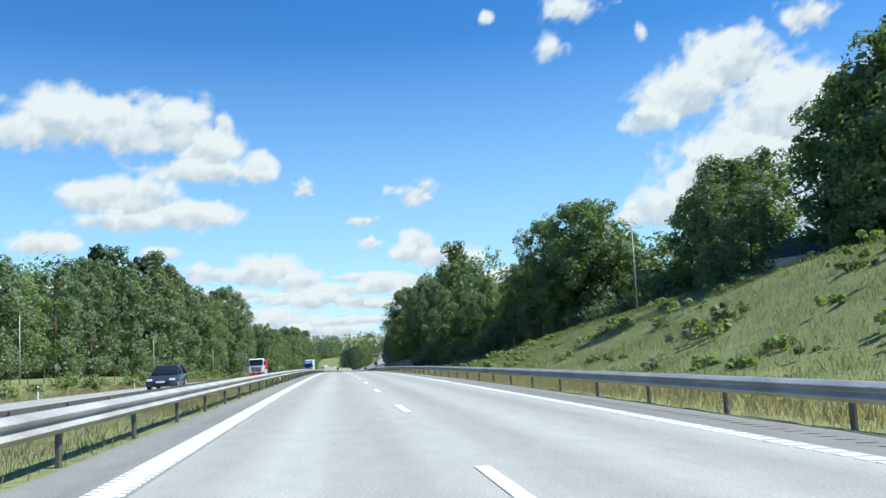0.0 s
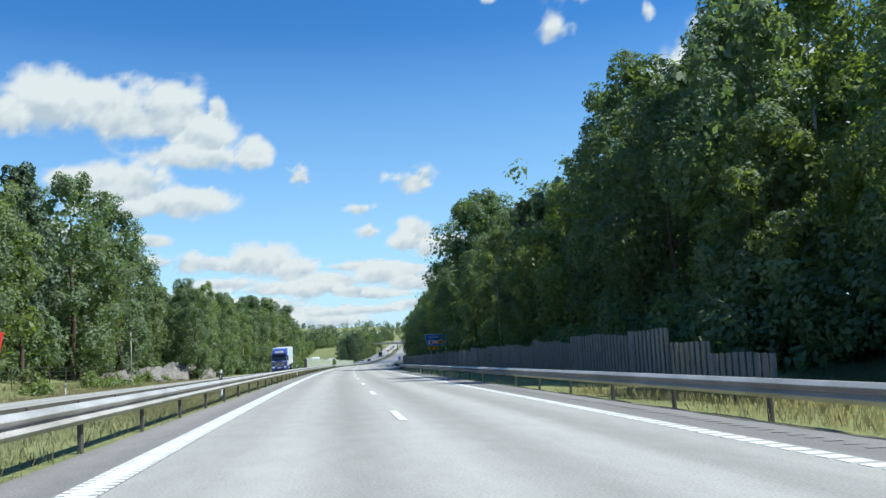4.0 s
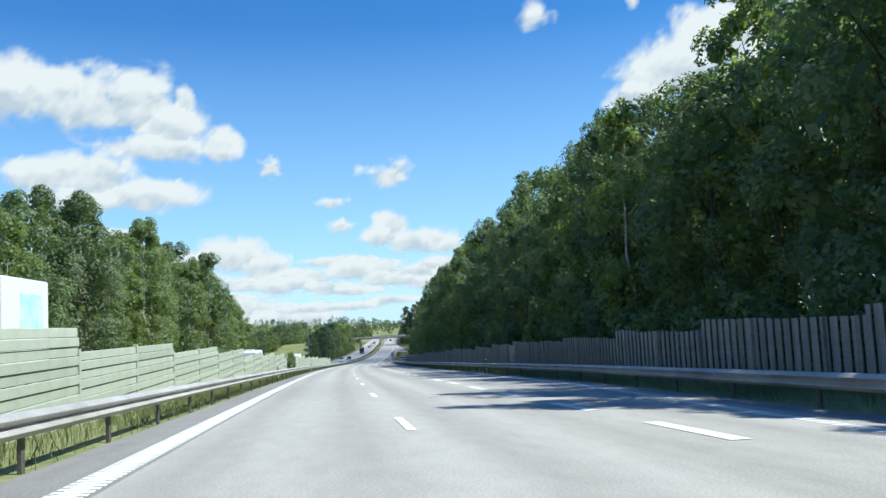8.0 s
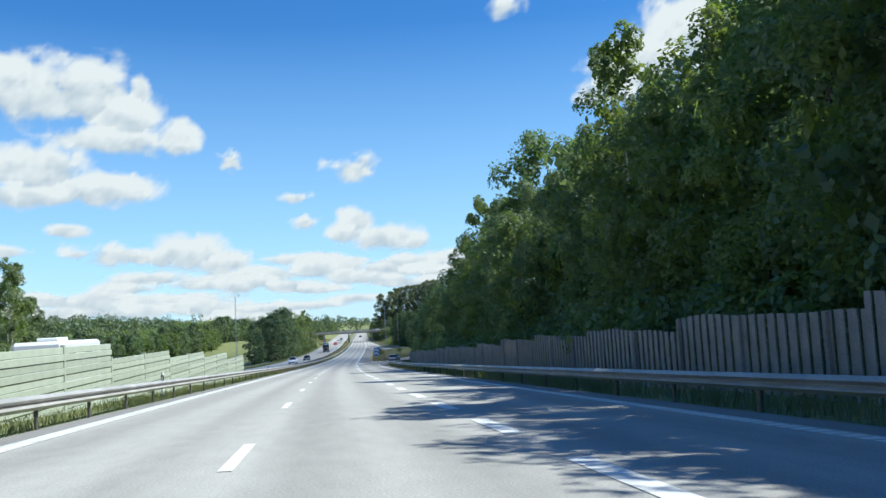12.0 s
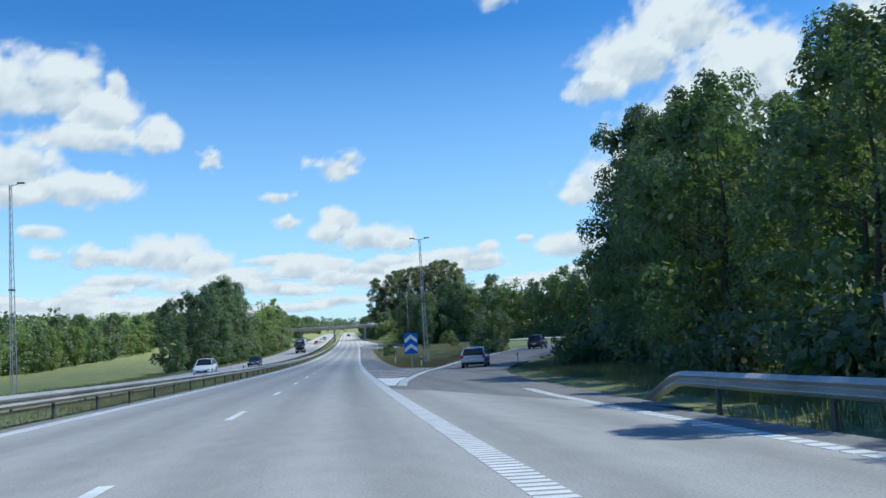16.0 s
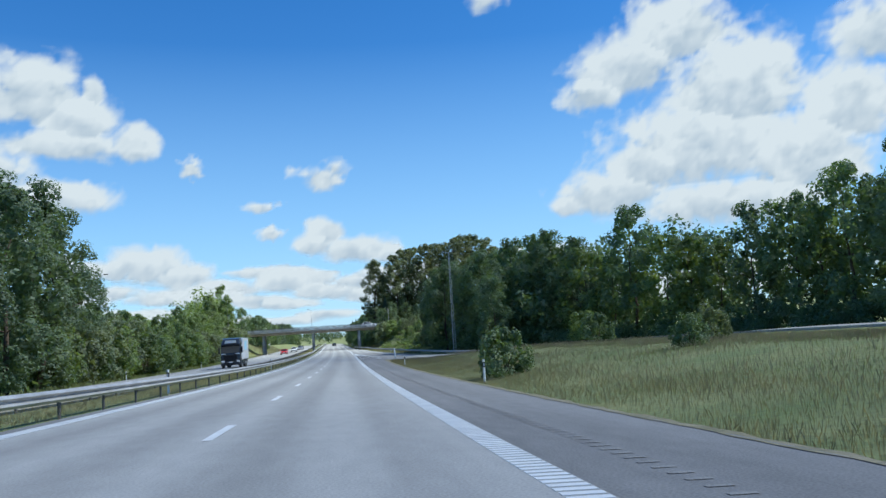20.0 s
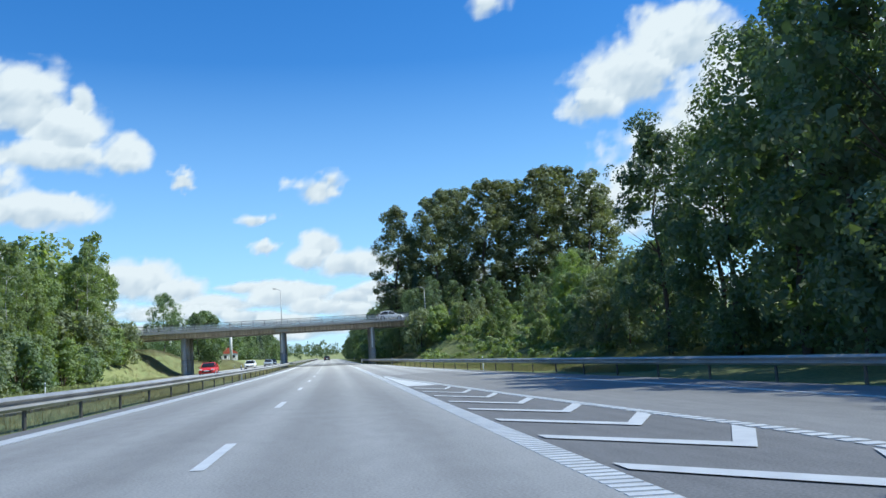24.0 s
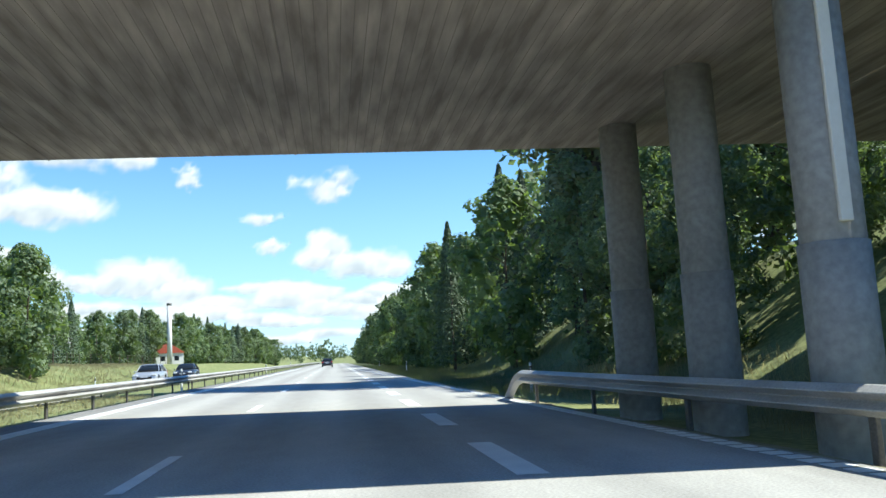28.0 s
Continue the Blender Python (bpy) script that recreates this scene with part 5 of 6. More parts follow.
def exit_sign():
    e = thing("exit_sign", "blue motorway exit sign with white lettering over yellow plate", "road sign")
    edge = lambda g: [(-1.58 + g, 2.60 + g), (1.26 - g, 2.60 + g), (1.76 - g * 1.2, 4.16 - g), (-1.86 + g * 1.2, 4.16 - g)]
    plate("border", edge(0), -.02, .02, "sign_white", e, "white edge")
    plate("panel", edge(.035), -.026, -.021, "sign_blue", e)
    text_mesh("FLODA", .40, "sign_white", e, pose(-.66, -.03, 3.66, 90, 0, 0), wide=1.32)
    for k, mat in enumerate(("sign_white", "sign_white", "sign_yellow")):
        x = -1.42 + .68 * k
        plate("service_tile", [(x, 2.82), (x + .60, 2.82), (x + .60, 3.36), (x, 3.36)], -.034, -.027, mat, e)
        if k == 0:
            plate("service_mark", [(x + .30, 2.88), (x + .52, 2.88), (x + .52, 3.18), (x + .46, 3.30), (x + .34, 3.30), (x + .30, 3.18)], -.040, -.035, "black", e)
            plate("service_mark", [(x + .10, 2.95), (x + .15, 2.95), (x + .15, 3.22), (x + .30, 3.26), (x + .30, 3.31), (x + .10, 3.26)], -.040, -.035, "black", e)
        elif k == 1:
            plate("service_mark", [(x + .05, 2.87), (x + .55, 2.87), (x + .55, 3.31), (x + .05, 3.31)], -.040, -.035, "red_paint", e, "plain red emblem")
            plate("service_mark", [(x + .30 + .15 * math.cos(a), 3.09 + .15 * math.sin(a)) for a in np.arange(0, 6.28, .4)], -.046, -.041, "sign_white", e)
        else:
            plate("service_mark", [(x + .10, 2.95), (x + .50, 2.95), (x + .42, 3.24), (x + .18, 3.24)], -.040, -.035, "brick_red", e)
    plate("arrow", [(.74, 2.86), (.88, 2.86), (1.14, 3.62), (1.30, 3.56), (1.24, 3.98), (.90, 3.74), (1.02, 3.67)], -.034, -.027, "sign_white", e, "white slanted exit arrow")
    pill = lambda g: [(-.78 + .55 * sx + (.27 - g) * math.cos(a), 2.31 + (.25 - g) * math.sin(a)) for sx, a0 in ((1, -1.571), (-1, 1.571)) for a in np.linspace(a0, a0 + 3.1416, 9)]
    plate("number_plate_back", pill(0), -.02, .02, "black", e, "black-edged rounded exit plate")
    plate("number_plate", pill(.035), -.026, -.021, "sign_yellow", e, "yellow rounded exit plate")
    text_mesh("88", .36, "black", e, pose(-.40, -.03, 2.19, 90, 0, 0), wide=1.1)
    plate("exit_mark", [(-1.3, 2.17), (-1.2, 2.17), (-1.12, 2.46), (-1.20, 2.46)], -.033, -.027, "black", e)
    plate("exit_mark", [(-1.04, 2.17), (-.94, 2.17), (-.90, 2.32), (-.76, 2.46), (-.90, 2.46), (-.98, 2.36), (-1.08, 2.46), (-1.16, 2.46)], -.033, -.027, "black", e)
    for x in (-1.1, .9):
        bm = bmesh.new()
        tube(bm, (x, .08, -.5), (x, .08, 4.2), .06, .06, 10)
        part("pole", bm, M["steel"], e, smooth=True)
    e.matrix_world = at(235.7, 11.4, 0, 4)
    return e


exit_sign()


def chevron_sign():
    e = thing("chevron_sign", "blue gore sign with two white upward chevrons", "road sign")
    plate("panel", [(-.6, 1.05), (.6, 1.05), (.6, 2.85), (-.6, 2.85)], -.02, .02, "sign_blue", e)
    for z in (1.2, 2.0):
        plate("chevron", [(-.55, z), (0, z + .42), (.55, z), (.55, z + .34), (0, z + .76), (-.55, z + .34)], -.028, -.022, "sign_white", e, "white chevron")
    bm = bmesh.new()
    box(bm, -.06, .06, .03, .13, -.6, 2.7, .02)
    part("pole", bm, M["steel"], e)
    for z in (1.35, 2.45):
        bm = bmesh.new()
        box(bm, -.5, .5, .022, .06, z, z + .05, .005)
        part("bracket", bm, M["steel"], e)
    e.matrix_world = at(568.2, 8.22, stand(568.5, 8.1) + .36, 2)
    return e


chevron_sign()


def lattice_mast(s, u, tall, arms=2, turn=0.0, label="tall lattice lighting mast with two lamps"):
    e = thing("lighting_mast", label, "lighting mast")
    for k in range(3):
        a = k * 2.094
        bm = bmesh.new()
        tube(bm, (.28 * math.cos(a), .28 * math.sin(a), -.5), (.1 * math.cos(a), .1 * math.sin(a), tall), .035, .025, 6)
        part("leg", bm, M["steel"], e)
    bm = bmesh.new()
    n = int(tall / .7)
    for i in range(n):
        for k in range(3):
            r0, r1 = .28 - .18 * i / n, .28 - .18 * (i + 1) / n
            a, b = k * 2.094, (k + 1) * 2.094
            tube(bm, (r0 * math.cos(a), r0 * math.sin(a), tall * i / n), (r1 * math.cos(b), r1 * math.sin(b), tall * (i + 1) / n), .012, .012, 4, False)
    part("bracing", bm, M["steel"], e, "zigzag bracing rods")
    bm = bmesh.new()
    tube(bm, (0, 0, tall * .5 - .06), (0, 0, tall * .5 + .06), .25, .25, 9)
    part("collar", bm, M["dark_steel"], e)
    for sd in ((-1, 1) if arms == 2 else (1,)):
        bm = bmesh.new()
        tube(bm, (0, 0, tall - .1), (sd * .8, 0, tall + .08), .03, .025, 6)
        part("arm", bm, M["steel"], e)
        bm = bmesh.new()
        box(bm, sd * .8 - .28, sd * .8 + .28, -.1, .1, tall + .05, tall + .16, .03)
        part("lamp_head", bm, M["dark_steel"], e)
    e.matrix_world = at(s, u, stand(s, u), turn)
    return e


lattice_mast(585, 10.95, 13.7)
lattice_mast(561, -22.6, 16.0 - stand(561, -22.6), arms=1, label="tall lattice lighting mast with one lamp")
lattice_mast(746, 18.7, 15.9)
lattice_mast(735, -30, 14.0)


def street_lamp(m, tall, label="slim grey street lamp", reach=.9):
    e = thing("street_lamp", label, "street lamp")
    bm = bmesh.new()
    tube(bm, (0, 0, 0), (0, 0, tall - .5), .07, .045, 8)
    part("pole", bm, M["steel"], e, smooth=True)
    bm = bmesh.new()
    p = None
    for k in range(6):
        a = k / 5 * 1.35
        q = Vector((-reach * (1 - math.cos(a)), 0, tall - .5 + .55 * math.sin(a)))
        if p is not None:
            tube(bm, p, q, .04, .04, 6, False)
        p = q
    part("bent_arm", bm, M["steel"], e)
    bm = bmesh.new()
    box(bm, p.x - .5, p.x + .03, -.1, .1, p.z - .04, p.z + .08, .03)
    part("lamp_head", bm, M["dark_steel"], e)
    e.matrix_world = m
    return e


street_lamp(at(880.6, -6.3, 6.32, 0), 6.4, "slim street lamp standing on the bridge")
street_lamp(at(883, 17.5, 6.0, 0), 6.0, "slim street lamp above the bank")
for s, u in ((80, -29), (128, -27.5), (178, -26.5), (225, -25.5)):
    street_lamp(at(s, u, stand(s, u), 180), 6.5, "slim grey street lamp before the woods")
for s, u in ((36, 27.5), (70, 24)):
    street_lamp(at(s, u, stand(s, u)), 7.5, "slim pole on the grassy hill", .3)


def chimney(s, u, tall):
    e = thing("chimney_stack", "tall pale steel chimney behind the far bank", "chimney")
    bm = bmesh.new()
    tube(bm, (0, 0, -1), (0, 0, tall), .55, .45, 14)
    part("flue", bm, M["plaster"], e, smooth=True)
    bm = bmesh.new()
    tube(bm, (0, 0, tall - .4), (0, 0, tall + .1), .52, .52, 14)
    part("cap_ring", bm, M["dark_steel"], e, smooth=True)
    e.matrix_world = at(s, u, stand(s, u))


chimney(1050, -33, 13.0)


def house(s, u, wide, deep, tall, roof, label, turn=0.0, wall="plaster"):
    e = thing("house", label, "house")
    bm = bmesh.new()
    box(bm, -wide / 2, wide / 2, -deep / 2, deep / 2, -1, tall)
    part("wall", bm, M[wall], e)
    bm = bmesh.new()
    r = wide * .36
    vs = [bm.verts.new(c) for c in ((-wide / 2 - .3, -deep / 2 - .3, tall), (wide / 2 + .3, -deep / 2 - .3, tall), (wide / 2 + .3, deep / 2 + .3, tall), (-wide / 2 - .3, deep / 2 + .3, tall), (0, -deep / 2 - .3, tall + r), (0, deep / 2 + .3, tall + r))]
    for f in ((0, 1, 4), (1, 2, 5, 4), (2, 3, 5), (3, 0, 4, 5), (3, 2, 1, 0)):
        bm.faces.new([vs[i] for i in f])
    part("roof", bm, M[roof], e)
    for x in (-wide / 4, wide / 4):
        bm = bmesh.new()
        box(bm, x - .5, x + .5, -deep / 2 - .03, -deep / 2 + .05, tall * .35, tall * .75)
        part("window", bm, M["glass"], e)
    e.matrix_world = at(s, u, stand(s, u), turn)


house(1062, -36, 6, 9, 2.6, "brick_red", "small pale house with a red roof", 20)
house(66, 38, 5, 6, 1.6, "black", "house with a dark roof on the hilltop", 15)
house(1250, -150, 14, 10, 5, "plaster", "white farmhouse across the valley", -20)
house(1180, -120, 10, 8, 3, "black", "farm building across the valley", 10)


# ---------------------------------------------------------------- fences
def wire_fence(s0, s1, line, label, gap=4.0, tall=1.9, wires=6):
    e = thing("wildlife_fence", label, "fence")
    post0 = None
    for s in np.arange(s0, s1, gap):
        u = float(line(s))
        m = at(s, u, stand(s, u))
        if post0 is None:
            bm = bmesh.new()
            tube(bm, (0, 0, -.4), (0, 0, tall), .045, .04, 6)
            post0 = part("fence_post", bm, M["bark"], e)
            post0.matrix_world = m
        else:
            again(post0, e, m)
    S = np.arange(s0, s1, gap)
    U = line(S)
    G = ground_h(S, U)
    for k in range(wires):
        z = .15 + (tall - .2) * k / (wires - 1)
        A = W(S, U, G + z)
        V = np.stack([A, A + np.array([0, 0, .014])], 1).reshape(-1, 3)
        V = np.concatenate([V, V + np.array([.01, 0, 0])])
        i = np.arange(len(S) - 1) * 2
        n = len(S) * 2
        F = np.concatenate([np.stack([i, i + 2, i + 3, i + 1], 1), np.stack([i + n, i + n + 2, i + n + 3, i + n + 1], 1)])
        link("fence_wire", V, F, M["dark_steel"], e)
    return e


wire_fence(5, 240, lambda s: table(s, [(0, -30), (120, -28), (246, -25.5)]), "wire wildlife fence before the far woods")
wire_fence(95, 147, lambda s: table(s, [(95, 22), (125, 15.5), (147, 12.5)]), "wire wildlife fence on the grassy slope")
wire_fence(930, 1040, lambda s: -30 + 0 * s, "wire fence on the far bank", 5.0, 1.5, 4)


# rock outcrop beyond the opposite carriageway
def rock(s, u, a, b, c, seed):
    bm = bmesh.new()
    bmesh.ops.create_icosphere(bm, subdivisions=4, radius=1)
    for v in bm.verts:
        k = noise.fractal(v.co * 1.6 + Vector((seed, 0, 0)), .8, 2.2, 4)
        v.co = Vector((v.co.x * a, v.co.y * b, v.co.z * c)) * (1 + .28 * k)
    e = part("rock_outcrop", bm, M["rock"])
    e.matrix_world = at(s, u, stand(s, u) - .2)
    tagged(e, "grey blasted rock face beside the opposite lanes", "rock", "rock outcrops")


for k, (s, u, a, b, c) in enumerate(((262, -25.5, 2.0, 7, 2.6), (250, -26, 2.2, 6, 2.3), (238, -26.5, 2.0, 6, 1.9), (226, -27, 1.8, 5, 1.5), (272, -25.5, 1.6, 5, 2.0))):
    rock(s, u, a, b, c, k * 7.3)


# ---------------------------------------------------------------- vehicles
def wheel(parent, x, y, r, w):
    bm = bmesh.new()
    tube(bm, (x - w / 2, y, r), (x + w / 2, y, r), r, r, 20)
    bmesh.ops.bevel(bm, geom=[e for e in bm.edges if len(e.link_faces) == 2 and any(len(f.verts) > 8 for f in e.link_faces)], offset=r * .12, segments=2, affect="EDGES")
    t = part("tyre", bm, M["tyre"], parent)
    bm = bmesh.new()
    for sd in (-1, 1):
        tube(bm, (x + sd * w * .42, y, r), (x + sd * (w / 2 + .008), y, r), r * .62, r * .58, 14)
    part("rim", bm, M["silver_paint"], t)


def shell(prof, half, tuck, mat, parent, name, label=""):
    """A car's body: the side outline prof [(y, z)] carried across, narrower above the waist by tuck(z)."""
    bm = bmesh.new()
    rings = []
    for x in (-1, -.86, 0, .86, 1):
        bulge = 1 if abs(x) < .9 else .0
        ring = []
        for y, z in prof:
            w = half - tuck(z)
            ring.append(bm.verts.new((x * w, y * (1 - .02 * (abs(x) > .9)), z + (.0 if bulge else -.025 * (z > .5)))))
        rings.append(ring)
    n = len(prof)
    for a, b in zip(rings, rings[1:]):
        for i in range(n):
            bm.faces.new((a[i], b[i], b[(i + 1) % n], a[(i + 1) % n]))
    bm.faces.new(rings[0])
    bm.faces.new(rings[-1][::-1])
    bmesh.ops.recalc_face_normals(bm, faces=bm.faces[:])
    hard = [e for e in bm.edges if len(e.link_faces) == 2 and e.calc_face_angle(0) > .35]
    bmesh.ops.bevel(bm, geom=hard, offset=.045, segments=2, affect="EDGES", clamp_overlap=True)
    return part(name, bm, M[mat], parent, label, smooth=True)


def car(name, label, paint, m, length=4.3, half=.88, tall=1.48, suv=False, group=""):
    """A car that faces -y (towards oncoming eyes) when m has no turn."""
    e = thing(name, label, "car", group)
    L, w = length / 2, .62 if not suv else .72
    belt = tall * .62
    tuck = lambda z: max(0, (z - belt)) * .36
    lowprof = [(-L, .28), (-L - .02, .55), (-L * .92, belt * .82), (-L * .45, belt), (L * .9, belt + .04), (L, belt * .9), (L + .02, .5), (L * .97, .26), (L * .4, .22), (-L * .6, .22)]
    body = shell(lowprof, half, tuck, paint, e, "body")
    cab = [(-L * .46, belt - .03), (-L * .12, tall - .06), (L * .05, tall), (L * (.55 if not suv else .68), tall - .03), (L * (.86 if not suv else .93), belt)]
    shell(cab, half - .03, tuck, "glass", e, "window_band", "dark tinted windows")
    roof = [(-L * .14, tall - .075), (L * .05, tall + .012), (L * (.56 if not suv else .69), tall - .018), (L * (.60 if not suv else .73), tall - .10)]
    shell(roof, half - .02, tuck, paint, e, "roof")
    for sd in (-1, 1):
        bm = bmesh.new()
        tube(bm, (sd * (half - .06), -L * .44, belt), (sd * (half - .24), -L * .10, tall - .05), .035, .035, 6)
        tube(bm, (sd * (half - .24), L * .6, tall - .06), (sd * (half - .05), L * .88, belt), .06, .07, 6)
        tube(bm, (sd * (half - .05), L * .16, belt), (sd * (half - .24), L * .14, tall - .05), .035, .03, 6)
        part("pillar", bm, M[paint], e)
        bm = bmesh.new()
        box(bm, sd * half - .05 + sd * .1, sd * half + .05 + sd * .1, -L * .36 - .05, -L * .36 + .05, belt - .02, belt + .13, .03)
        part("mirror", bm, M[paint], e)
        bm = bmesh.new()
        box(bm, sd * (half - .22) - .17, sd * (half - .22) + .17, -L - .03, -L + .22, .60, .74, .04)
        part("headlamp", bm, M["lamp_glass"], e, "clear headlamp")
        bm = bmesh.new()
        box(bm, sd * (half - .11) - .11, sd * (half - .11) + .10, L - .2, L + .03, .74, .92 if not suv else .98, .03)
        part("tail_lamp", bm, M["red_lamp"], e, "red tail lamp")
        for y in (-L * .62, L * .60):
            wheel(e, sd * (half - .085), y, .32 if not suv else .36, .21)
    bm = bmesh.new()
    box(bm, -half * .62, half * .62, -L - .045, -L + .1, .36, .56, .03)
    part("grille", bm, M["black"], e, "black grille")
    bm = bmesh.new()
    box(bm, -half * .9, half * .9, L - .1, L + .05, .28, .46, .03)
    part("rear_bumper", bm, M["black"], e, "dark lower bumper")
    for y in (-L - .055, L + .055):
        bm = bmesh.new()
        box(bm, -.26, .26, y - .006, y + .006, .5 if y < 0 else .64, .61 if y < 0 else .75)
        part("registration_plate", bm, M["sign_white"], e, "blank plate")
    for sd in (-1, 1):
        for y in (-L * .62, L * .60):
            bm = bmesh.new()
            r = .40 if not suv else .44
            tube(bm, (sd * (half - .16), y, .32 if not suv else .36), (sd * (half + .004), y, .32 if not suv else .36), r, r, 20)
            part("wheel_arch", bm, M["black"], e, "dark wheel arch")
    bm = bmesh.new()
    box(bm, -half * .55, half * .55, L - .03, L + .045, .80, .84, .01)
    part("trim_strip", bm, M["silver_paint"], e)
    if suv:
        for sd in (-1, 1):
            bm = bmesh.new()
            tube(bm, (sd * (half - .24), -L * .1, tall + .05), (sd * (half - .24), L * .66, tall + .03), .02, .02, 6)
            part("roof_rail", bm, M["black"], e)
    e.matrix_world = m
    return e


def lorry(label, cab_paint, m, load, load_len, load_tall, trailer=0.0, low=False):
    """A lorry that faces -y; load: the paint of its body."""
    e = thing("lorry", label, "lorry")
    def prism(prof, half, bevel):
        bm = bmesh.new()
        a, b = ([bm.verts.new((x, y, z)) for y, z in prof] for x in (-half, half))
        bm.faces.new(a), bm.faces.new(b[::-1])
        for i in range(len(prof)):
            j = (i + 1) % len(prof)
            bm.faces.new((a[j], a[i], b[i], b[j]))
        bmesh.ops.recalc_face_normals(bm, faces=bm.faces[:])
        bmesh.ops.bevel(bm, geom=bm.edges[:], offset=bevel, segments=2, affect="EDGES", clamp_overlap=True)
        return bm

    cabv = part("cab", prism([(.0, .75), (-.04, 1.25), (.02, 1.88), (.30, 2.92), (.48, 3.1), (2.2, 3.1), (2.2, .75)], 1.22, .07), M[cab_paint], e, smooth=False)
    if not low:
        bm = bmesh.new()
        vs = [(-1.18, .2, 3.05), (1.18, .2, 3.05), (1.18, 2.15, 3.05), (-1.18, 2.15, 3.05), (-1.0, .9, 3.72), (1.0, .9, 3.72), (1.1, 2.15, 3.85), (-1.1, 2.15, 3.85)]
        v = [bm.verts.new(c) for c in vs]
        for f in BOXF:
            bm.faces.new([v[i] for i in f])
        bmesh.ops.recalc_face_normals(bm, faces=bm.faces[:])
        part("roof_fairing", bm, M[cab_paint], e)
    bm = bmesh.new()
    bm.free()
    part("windscreen", prism([(-.005, 1.93), (.245, 2.84), (.32, 2.84), (.08, 1.93)], 1.1, .012), M["glass"], e, "dark windscreen")
    bm = bmesh.new()
    box(bm, -.86, .86, -.06, .05, .95, 1.72, .03)
    part("grille", bm, M["black"], e, "dark grille")
    for k in range(4):
        bm = bmesh.new()
        box(bm, -.84, .84, -.09, .0, 1.0 + .19 * k, 1.06 + .19 * k, .015)
        part("grille_bar", bm, M["silver_paint" if cab_paint != "dark_paint" else "black"], e)
    bm = bmesh.new()
    box(bm, -1.1, 1.1, .06, .36, 2.83, 2.97, .03)
    part("sun_visor", bm, M["black"], e)
    if not low:
        plate("fairing_panel", [(-.75, 3.16), (.75, 3.16), (.62, 3.52), (-.62, 3.52)], .24, .55, "white_paint", e, "white roof panel with a plain dark emblem")
    for sd in (-1, 1):
        bm = bmesh.new()
        box(bm, sd * 1.235 - .012, sd * 1.235 + .012, 1.35, 2.15, .95, 2.95, .005)
        part("side_flash", bm, M["white_paint"], e)
        bm = bmesh.new()
        box(bm, sd * 1.18 - .03, sd * 1.18 + .03, 2.5, load_len + 1.6, .42, 1.02, .02)
        part("side_skirt", bm, M[cab_paint], e)
    bm = bmesh.new()
    box(bm, -1.22, 1.22, -.1, .3, .36, .90, .06)
    part("bumper", bm, M[load if low else cab_paint], e)
    bm = bmesh.new()
    box(bm, -.7, .7, -.112, -.05, .42, .66, .02)
    part("lower_grille", bm, M["black"], e, "dark lower air intake")
    bm = bmesh.new()
    box(bm, -.26, .26, -.13, -.1, .70, .81, .005)
    part("registration_plate", bm, M["sign_white"], e, "blank plate")
    for sd in (-1, 1):
        bm = bmesh.new()
        tube(bm, (sd * 1.05, 1.2, .62), (sd * 1.235, 1.2, .62), .64, .64, 20)
        part("wheel_arch", bm, M["black"], e, "dark wheel arch")
        plate("white_stripe", [(sd * .5, 1.76), (sd * 1.16, 1.76), (sd * 1.16, 1.86), (sd * .72, 1.86)], -.05, -.03, "white_paint", e, "white stripe under the windscreen")
    for sd in (-1, 1):
        bm = bmesh.new()
        box(bm, sd * .95 - .2, sd * .95 + .2, -.13, .0, .72, .98, .04)
        part("headlamp", bm, M["lamp_glass"], e, "clear headlamp")
        bm = bmesh.new()
        box(bm, sd * 1.42 - .1, sd * 1.42 + .1, .1, .3, 1.9, 2.7, .04)
        part("mirror", bm, M["black"], e)
        bm = bmesh.new()
        box(bm, sd * 1.21 - .02, sd * 1.21 + .02, .35, 1.2, 1.95, 2.75, .01)
        part("side_window", bm, M["glass"], e)
    bm = bmesh.new()
    box(bm, -.5, .5, 2.0, load_len + 2.4, .7, 1.05)
    part("chassis", bm, M["black"], e)
    bm = bmesh.new()
    y0 = 2.45
    if low:
        a = [(-1.15, 1.2), (1.15, 1.2), (1.25, load_tall), (-1.25, load_tall)]
        vv = [bm.verts.new((x, y0 + (.15 if z < 2 else 0), z)) for x, z in a] + [bm.verts.new((x, y0 + load_len - (.5 if z < 2 else 0), z)) for x, z in a]
        for f in ([0, 1, 5, 4], [1, 2, 6, 5], [3, 0, 4, 7], [0, 3, 2, 1], [4, 5, 6, 7], [2, 3, 7, 6]):
            bm.faces.new([vv[i] for i in f])
        bmesh.ops.recalc_face_normals(bm, faces=bm.faces[:])
        part("tipper_body", bm, M[load], e)
    else:
        box(bm, -1.27, 1.27, y0, y0 + load_len, 1.05, load_tall, .04)
        body = part("cargo_body", bm, M[load], e)
        bm = bmesh.new()
        box(bm, 1.27, 1.285, y0 + load_len * .28, y0 + load_len * .74, 2.2, 3.45)
        part("side_panel", bm, M["sign_pale"], body, "pale blue picture panel without lettering")
        for sd in (-1, 1):
            bm = bmesh.new()
            box(bm, sd * .62 - .58, sd * .62 + .58, y0 + load_len, y0 + load_len + .03, 1.15, load_tall - .12, .01)
            door = part("rear_door", bm, M["sign_white"], body, "pale grey rear door")
            bm = bmesh.new()
            tube(bm, (sd * .2, y0 + load_len + .05, 1.2), (sd * .2, y0 + load_len + .05, load_tall - .2), .02, .02, 6)
            part("lock_rod", bm, M["dark_steel"], e)
        bm = bmesh.new()
